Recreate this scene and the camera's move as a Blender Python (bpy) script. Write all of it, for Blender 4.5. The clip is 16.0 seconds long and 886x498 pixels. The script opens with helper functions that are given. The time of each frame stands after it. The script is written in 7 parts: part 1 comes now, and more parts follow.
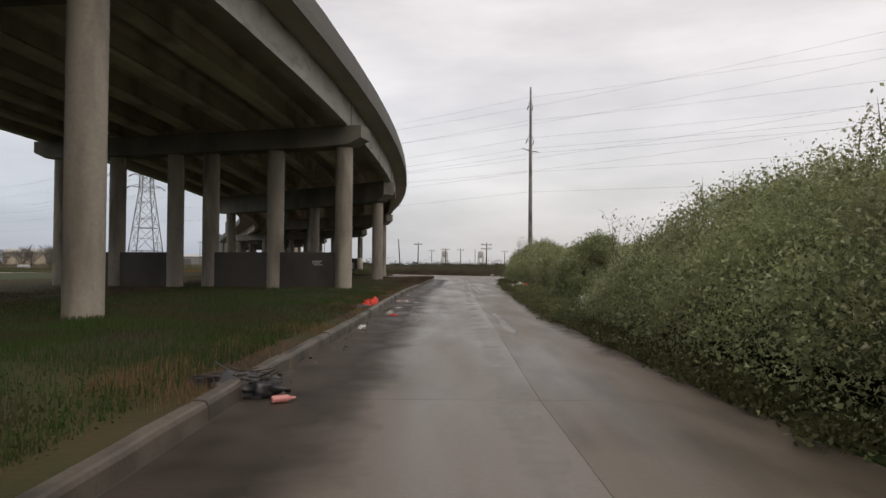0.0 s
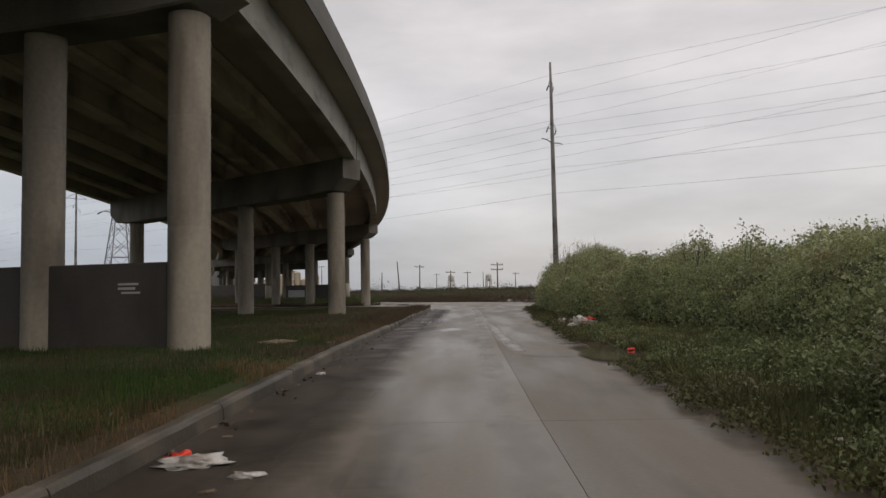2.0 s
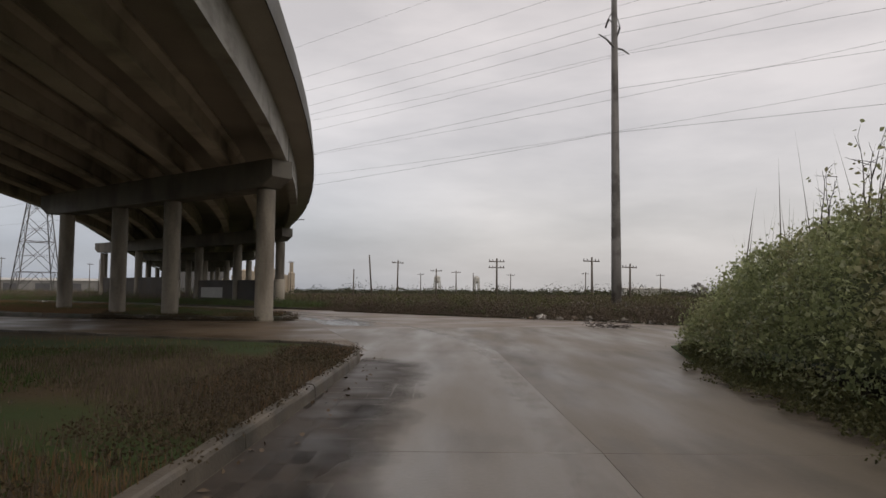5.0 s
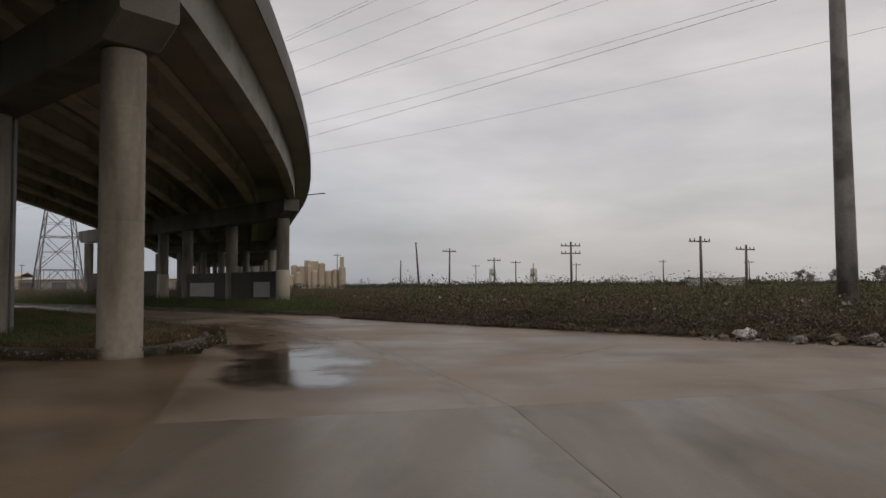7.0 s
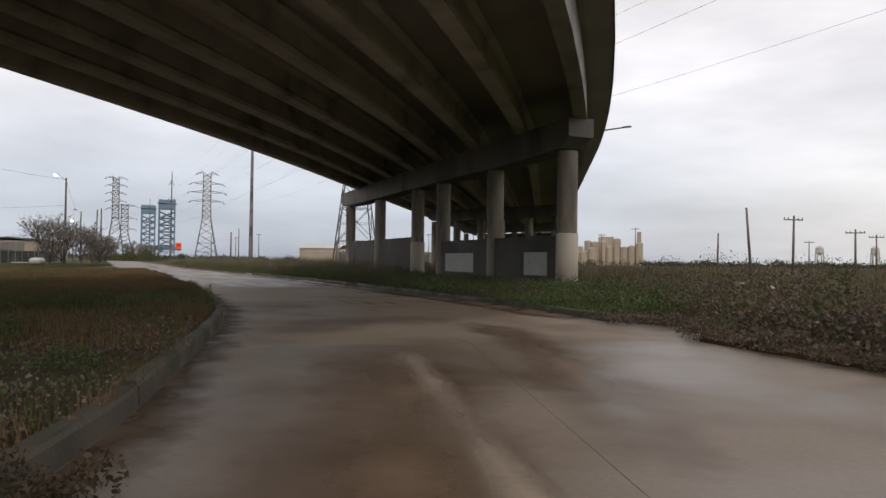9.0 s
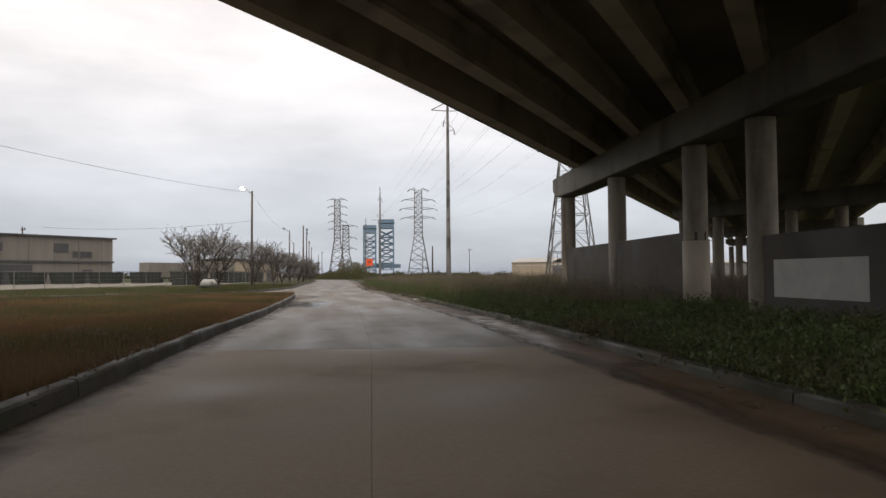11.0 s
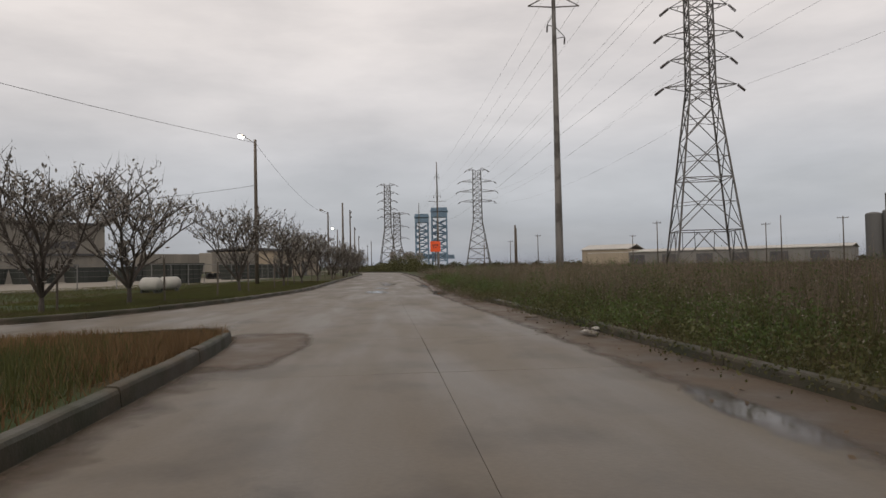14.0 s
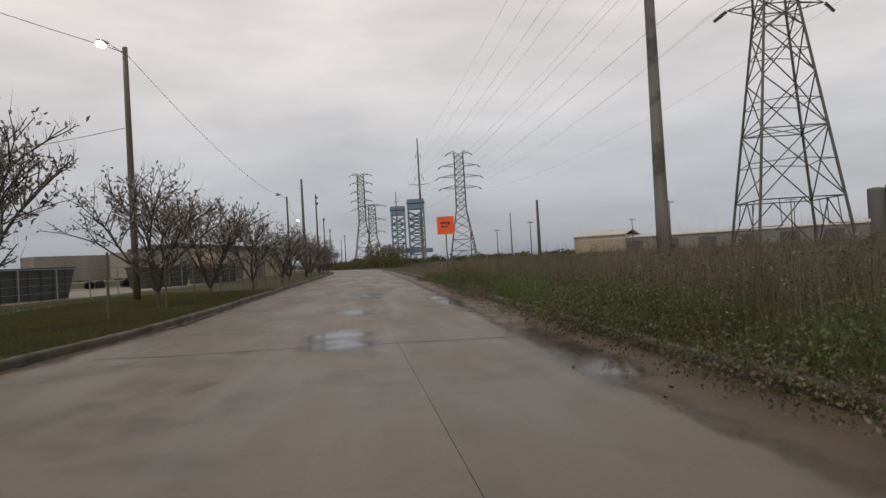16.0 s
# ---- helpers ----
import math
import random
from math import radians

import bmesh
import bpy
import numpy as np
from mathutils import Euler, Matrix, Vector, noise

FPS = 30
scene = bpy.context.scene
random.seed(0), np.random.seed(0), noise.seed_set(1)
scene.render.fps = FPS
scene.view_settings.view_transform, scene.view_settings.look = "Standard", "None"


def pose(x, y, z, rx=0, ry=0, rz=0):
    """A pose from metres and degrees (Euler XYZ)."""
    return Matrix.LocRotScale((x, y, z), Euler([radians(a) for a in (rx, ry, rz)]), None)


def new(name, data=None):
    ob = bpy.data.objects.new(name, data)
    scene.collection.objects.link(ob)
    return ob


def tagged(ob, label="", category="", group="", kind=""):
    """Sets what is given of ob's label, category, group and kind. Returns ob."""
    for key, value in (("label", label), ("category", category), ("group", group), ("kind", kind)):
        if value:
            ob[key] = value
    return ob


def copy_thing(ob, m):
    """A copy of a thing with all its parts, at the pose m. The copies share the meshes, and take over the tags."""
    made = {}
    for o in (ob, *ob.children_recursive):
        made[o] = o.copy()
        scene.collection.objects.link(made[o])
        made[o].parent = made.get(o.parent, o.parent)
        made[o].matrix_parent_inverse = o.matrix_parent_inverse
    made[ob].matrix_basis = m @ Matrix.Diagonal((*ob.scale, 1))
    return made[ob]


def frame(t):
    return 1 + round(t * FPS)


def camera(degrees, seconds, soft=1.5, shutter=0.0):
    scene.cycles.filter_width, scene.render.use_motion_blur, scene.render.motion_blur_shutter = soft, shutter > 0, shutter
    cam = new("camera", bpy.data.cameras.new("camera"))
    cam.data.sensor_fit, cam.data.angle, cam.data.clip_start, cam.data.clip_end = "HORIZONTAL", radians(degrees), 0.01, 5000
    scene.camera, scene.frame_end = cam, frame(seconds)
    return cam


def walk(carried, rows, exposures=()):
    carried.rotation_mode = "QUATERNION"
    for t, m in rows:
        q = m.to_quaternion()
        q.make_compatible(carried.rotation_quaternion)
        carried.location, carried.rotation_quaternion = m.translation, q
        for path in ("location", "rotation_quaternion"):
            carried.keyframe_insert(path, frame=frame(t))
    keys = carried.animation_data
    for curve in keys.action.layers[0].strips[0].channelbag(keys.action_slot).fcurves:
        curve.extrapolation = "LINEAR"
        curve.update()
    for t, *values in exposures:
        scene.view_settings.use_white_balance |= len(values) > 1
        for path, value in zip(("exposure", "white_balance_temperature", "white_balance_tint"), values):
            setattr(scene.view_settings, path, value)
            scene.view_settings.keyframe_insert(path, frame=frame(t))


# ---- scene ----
cam = camera(64.84, 16.0)
PATH = [
    (0.0, -0.000, 0.003, 1.347, 91.33, -0.33, -1.12),
    (0.5, 0.306, 4.559, 1.360, 92.51, -0.50, -0.09),
    (1.0, 0.544, 9.514, 1.267, 93.52, 1.09, -0.23),
    (1.5, 0.702, 14.766, 1.207, 93.29, 1.17, -0.39),
    (2.0, 0.858, 19.970, 1.254, 93.38, 1.15, -0.53),
    (2.5, 1.066, 25.009, 1.294, 92.67, 2.87, -0.16),
    (3.0, 1.306, 30.330, 1.292, 91.77, -0.14, -2.80),
    (3.5, 1.377, 35.713, 1.288, 93.06, 3.66, -3.39),
    (4.0, 1.581, 40.900, 1.326, 93.01, 3.63, -3.96),
    (4.2, 1.602, 42.991, 1.370, 93.13, 2.27, -4.14),
    (6.3, 1.850, 64.077, 1.414, 93.76, -1.65, -0.54),
    (6.5, 1.735, 65.897, 1.436, 93.79, 0.72, 0.25),
    (7.0, 1.448, 70.327, 1.364, 92.96, 0.47, 2.82),
    (7.5, 1.135, 74.232, 1.333, 92.01, 0.04, 8.97),
    (8.0, 0.085, 78.676, 1.283, 91.34, -1.10, 15.29),
    (8.5, -1.312, 83.315, 1.208, 91.31, 0.02, 20.83),
    (9.0, -3.074, 87.897, 1.233, 90.98, -0.75, 26.58),
    (9.5, -5.366, 92.258, 1.253, 91.12, -0.11, 32.70),
    (10.0, -7.912, 96.342, 1.292, 91.64, 0.17, 37.95),
    (10.2, -8.963, 97.956, 1.320, 91.54, -0.06, 39.69),
    (12.3, -25.019, 112.686, 1.333, 92.67, -0.12, 47.87),
    (12.5, -26.609, 113.872, 1.317, 92.04, -1.12, 47.92),
    (13.0, -30.575, 116.818, 1.302, 91.29, 0.42, 48.10),
    (13.5, -34.960, 120.092, 1.346, 91.48, 0.82, 48.03),
    (14.0, -39.600, 123.535, 1.281, 91.39, 1.21, 48.23),
    (14.5, -44.547, 127.171, 1.321, 91.23, 2.80, 47.90),
    (15.0, -49.418, 130.801, 1.322, 91.98, 3.56, 47.07),
    (15.5, -54.263, 134.522, 1.319, 91.42, 4.40, 46.75),
    (16.0, -58.932, 138.055, 1.271, 90.80, 3.21, 46.25),
]
EXPOSURES = [(0.0, 0.32, 6580, 10.5), (1.0, 0.18, 6580, 10.5), (2.5, 0.10, 6600, 10.5), (4.0, 0.16, 6620, 11), (6.3, -0.10, 6650, 11.5), (7.0, -0.10, 6650, 11.5), (8.0, 0.14, 6560, 11), (8.5, 0.34, 6520, 11),
             (9.0, 0.50, 6500, 11), (9.5, 0.66, 6520, 11), (10.2, 0.74, 6620, 10.5), (12.3, 0.06, 6800, 10.5), (14.0, 0.04, 6850, 11), (16.0, 0.04, 6800, 10.5)]
walk(cam, [(r[0], pose(*r[1:])) for r in PATH], EXPOSURES)

# ---- world and light: an overcast, rainy winter day ----
world = bpy.data.worlds.new("overcast_sky")
scene.world = world
world.use_nodes = True
wn, wl = world.node_tree.nodes, world.node_tree.links
wn.clear()
SUN_ELEV, SUN_ROT = 48.0, 150.0


def wnode(kind, **values):
    n = wn.new(kind)
    for key, value in values.items():
        n.inputs[key].default_value = value
    return n


w_out, w_bg = wnode("ShaderNodeOutputWorld"), wnode("ShaderNodeBackground", Strength=0.92)
w_sky = wnode("ShaderNodeTexSky")
w_sky.sky_type, w_sky.sun_disc = "NISHITA", False
w_sky.sun_elevation, w_sky.sun_rotation = radians(SUN_ELEV), radians(SUN_ROT)
w_sky.air_density, w_sky.dust_density = 1.0, 4.0
w_co, w_sep = wnode("ShaderNodeTexCoord"), wnode("ShaderNodeSeparateXYZ")
w_map = wnode("ShaderNodeMapping", Scale=(1.2, 1.2, 4.5))
w_noise = wnode("ShaderNodeTexNoise", Scale=2.6, Detail=7.0, Roughness=0.55)


def sky_ramp(stops):
    ramp = wnode("ShaderNodeValToRGB")
    for pos, col in stops:
        ramp.color_ramp.elements.new(pos).color = (*col, 1)
    ramp.color_ramp.elements.remove(ramp.color_ramp.elements[0])
    ramp.color_ramp.elements.remove(ramp.color_ramp.elements[-1])
    return ramp


w_west = sky_ramp(((0.0, (0.33, 0.365, 0.43)), (0.03, (0.40, 0.43, 0.485)), (0.06, (0.375, 0.40, 0.46)), (0.13, (0.50, 0.50, 0.53)), (0.2, (0.62, 0.59, 0.58)), (0.30, (0.73, 0.68, 0.645)), (0.62, (0.76, 0.695, 0.645))))
w_north = sky_ramp(((0.0, (0.54, 0.53, 0.53)), (0.05, (0.575, 0.555, 0.555)), (0.12, (0.62, 0.585, 0.57)), (0.30, (0.68, 0.63, 0.60)), (0.62, (0.71, 0.645, 0.60))))
w_side = wnode("ShaderNodeMapRange", **{"From Min": -0.32, "From Max": 0.10})
w_tone = wn.new("ShaderNodeMix")
w_tone.data_type = "RGBA"
w_cloud = wnode("ShaderNodeMapRange", **{"From Min": 0.32, "From Max": 0.68, "To Min": 0.80, "To Max": 1.10})
w_mul = wn.new("ShaderNodeVectorMath")
w_mul.operation = "SCALE"
w_mix = wn.new("ShaderNodeMix")
w_mix.data_type = "RGBA"
w_mix.inputs[0].default_value = 0.04
wl.new(w_co.outputs["Generated"], w_sep.inputs[0])
wl.new(w_sep.outputs["Z"], w_west.inputs[0])
wl.new(w_sep.outputs["Z"], w_north.inputs[0])
wl.new(w_sep.outputs["X"], w_side.inputs[0])
wl.new(w_side.outputs[0], w_tone.inputs[0])
wl.new(w_west.outputs[0], w_tone.inputs[6])
wl.new(w_north.outputs[0], w_tone.inputs[7])
wl.new(w_co.outputs["Generated"], w_map.inputs[0])
wl.new(w_map.outputs[0], w_noise.inputs["Vector"])
wl.new(w_noise.outputs[0], w_cloud.inputs[0])
wl.new(w_tone.outputs[2], w_mul.inputs[0])
wl.new(w_cloud.outputs[0], w_mul.inputs["Scale"])
wl.new(w_mul.outputs[0], w_mix.inputs[6])
wl.new(w_sky.outputs[0], w_mix.inputs[7])
wl.new(w_mix.outputs[2], w_bg.inputs["Color"])
wl.new(w_bg.outputs[0], w_out.inputs[0])

sun_data = bpy.data.lights.new("sun", "SUN")
sun_data.energy, sun_data.angle, sun_data.color = 0.5, radians(40), (1.0, 0.96, 0.9)
sun = new("sun", sun_data)
sun.rotation_euler = (radians(90 - SUN_ELEV), 0, radians(180 - SUN_ROT))


# ---- materials ----
def material(name, low, high, rough=(0.6, 0.85), scale=3.0, fine=40.0, bump=0.25, metal=0.0, island=0.0, rand=0.0, spec=0.5, streak=None, stain=None, thin=0.0, along_way=None):
    """Procedural surface: two colours mixed by a broad and a fine noise, varied roughness, fine relief."""
    m = bpy.data.materials.new(name)
    m.use_nodes = True
    n, l = m.node_tree.nodes, m.node_tree.links
    p = n["Principled BSDF"]
    co = n.new("ShaderNodeTexCoord")
    geo = n.new("ShaderNodeNewGeometry")
    big, small = n.new("ShaderNodeTexNoise"), n.new("ShaderNodeTexNoise")
    big.inputs["Scale"].default_value, big.inputs["Detail"].default_value = scale, 5
    small.inputs["Scale"].default_value, small.inputs["Detail"].default_value = fine, 3
    pos = geo.outputs["Position"]
    if streak:
        mp = n.new("ShaderNodeMapping")
        mp.inputs["Scale"].default_value = streak
        l.new(pos, mp.inputs[0])
        l.new(mp.outputs[0], big.inputs["Vector"])
    elif along_way is not None:
        mp = n.new("ShaderNodeMapping")
        mp.vector_type = "TEXTURE"
        mp.inputs["Rotation"].default_value, mp.inputs["Scale"].default_value = (0, 0, radians(along_way)), (0.55, 3.2, 1)
        l.new(pos, mp.inputs[0])
        l.new(mp.outputs[0], big.inputs["Vector"])
    else:
        l.new(pos, big.inputs["Vector"])
    l.new(pos, small.inputs["Vector"])
    add = n.new("ShaderNodeMath")
    add.operation = "MULTIPLY_ADD"
    l.new(small.outputs[0], add.inputs[0])
    add.inputs[1].default_value = 0.45
    l.new(big.outputs[0], add.inputs[2])
    rng = n.new("ShaderNodeMapRange")
    rng.inputs["From Min"].default_value, rng.inputs["From Max"].default_value = 0.48, 0.98
    l.new(add.outputs[0], rng.inputs[0])
    fac = rng.outputs[0]
    if island or rand:
        src = geo.outputs["Random Per Island"]
        if rand:
            info = n.new("ShaderNodeObjectInfo")
            src = info.outputs["Random"]
        mx = n.new("ShaderNodeMix")
        mx.inputs[0].default_value = island or rand
        l.new(fac, mx.inputs[2])
        l.new(src, mx.inputs[3])
        fac = mx.outputs[0]
    mix = n.new("ShaderNodeMix")
    mix.data_type = "RGBA"
    mix.inputs[6].default_value, mix.inputs[7].default_value = (*low, 1), (*high, 1)
    l.new(fac, mix.inputs[0])
    colour = mix.outputs[2]
    if stain:
        sn, sr = n.new("ShaderNodeTexNoise"), n.new("ShaderNodeMapRange")
        sn.inputs["Scale"].default_value, sn.inputs["Detail"].default_value = stain[1], 7
        sr.inputs["From Min"].default_value, sr.inputs["From Max"].default_value, sr.inputs["To Max"].default_value = stain[2], stain[3], stain[4]
        mp2 = n.new("ShaderNodeMapping")
        mp2.inputs["Location"].default_value = (31, 17, 5)
        if len(stain) > 5:
            mp2.inputs["Scale"].default_value = stain[5]
        l.new(pos, mp2.inputs[0])
        l.new(mp2.outputs[0], sn.inputs["Vector"])
        l.new(sn.outputs[0], sr.inputs[0])
        m2 = n.new("ShaderNodeMix")
        m2.data_type = "RGBA"
        m2.inputs[7].default_value = (*stain[0], 1)
        l.new(sr.outputs[0], m2.inputs[0])
        l.new(colour, m2.inputs[6])
        colour = m2.outputs[2]
    l.new(colour, p.inputs["Base Color"])
    rr = n.new("ShaderNodeMapRange")
    rr.inputs["From Min"].default_value, rr.inputs["From Max"].default_value = 0.35, 0.65
    rr.inputs["To Min"].default_value, rr.inputs["To Max"].default_value = rough
    l.new(big.outputs[0], rr.inputs[0])
    l.new(rr.outputs[0], p.inputs["Roughness"])
    p.inputs["Metallic"].default_value = metal
    p.inputs["Specular IOR Level"].default_value = spec
    if bump:
        b = n.new("ShaderNodeBump")
        b.inputs["Strength"].default_value, b.inputs["Distance"].default_value = bump, 0.02
        l.new(add.outputs[0], b.inputs["Height"])
        l.new(b.outputs[0], p.inputs["Normal"])
    if thin:
        tl, ms = n.new("ShaderNodeBsdfTranslucent"), n.new("ShaderNodeMixShader")
        ms.inputs[0].default_value = thin
        l.new(colour, tl.inputs["Color"])
        l.new(p.outputs[0], ms.inputs[1])
        l.new(tl.outputs[0], ms.inputs[2])
        l.new(ms.outputs[0], n["Material Output"].inputs["Surface"])
    return m


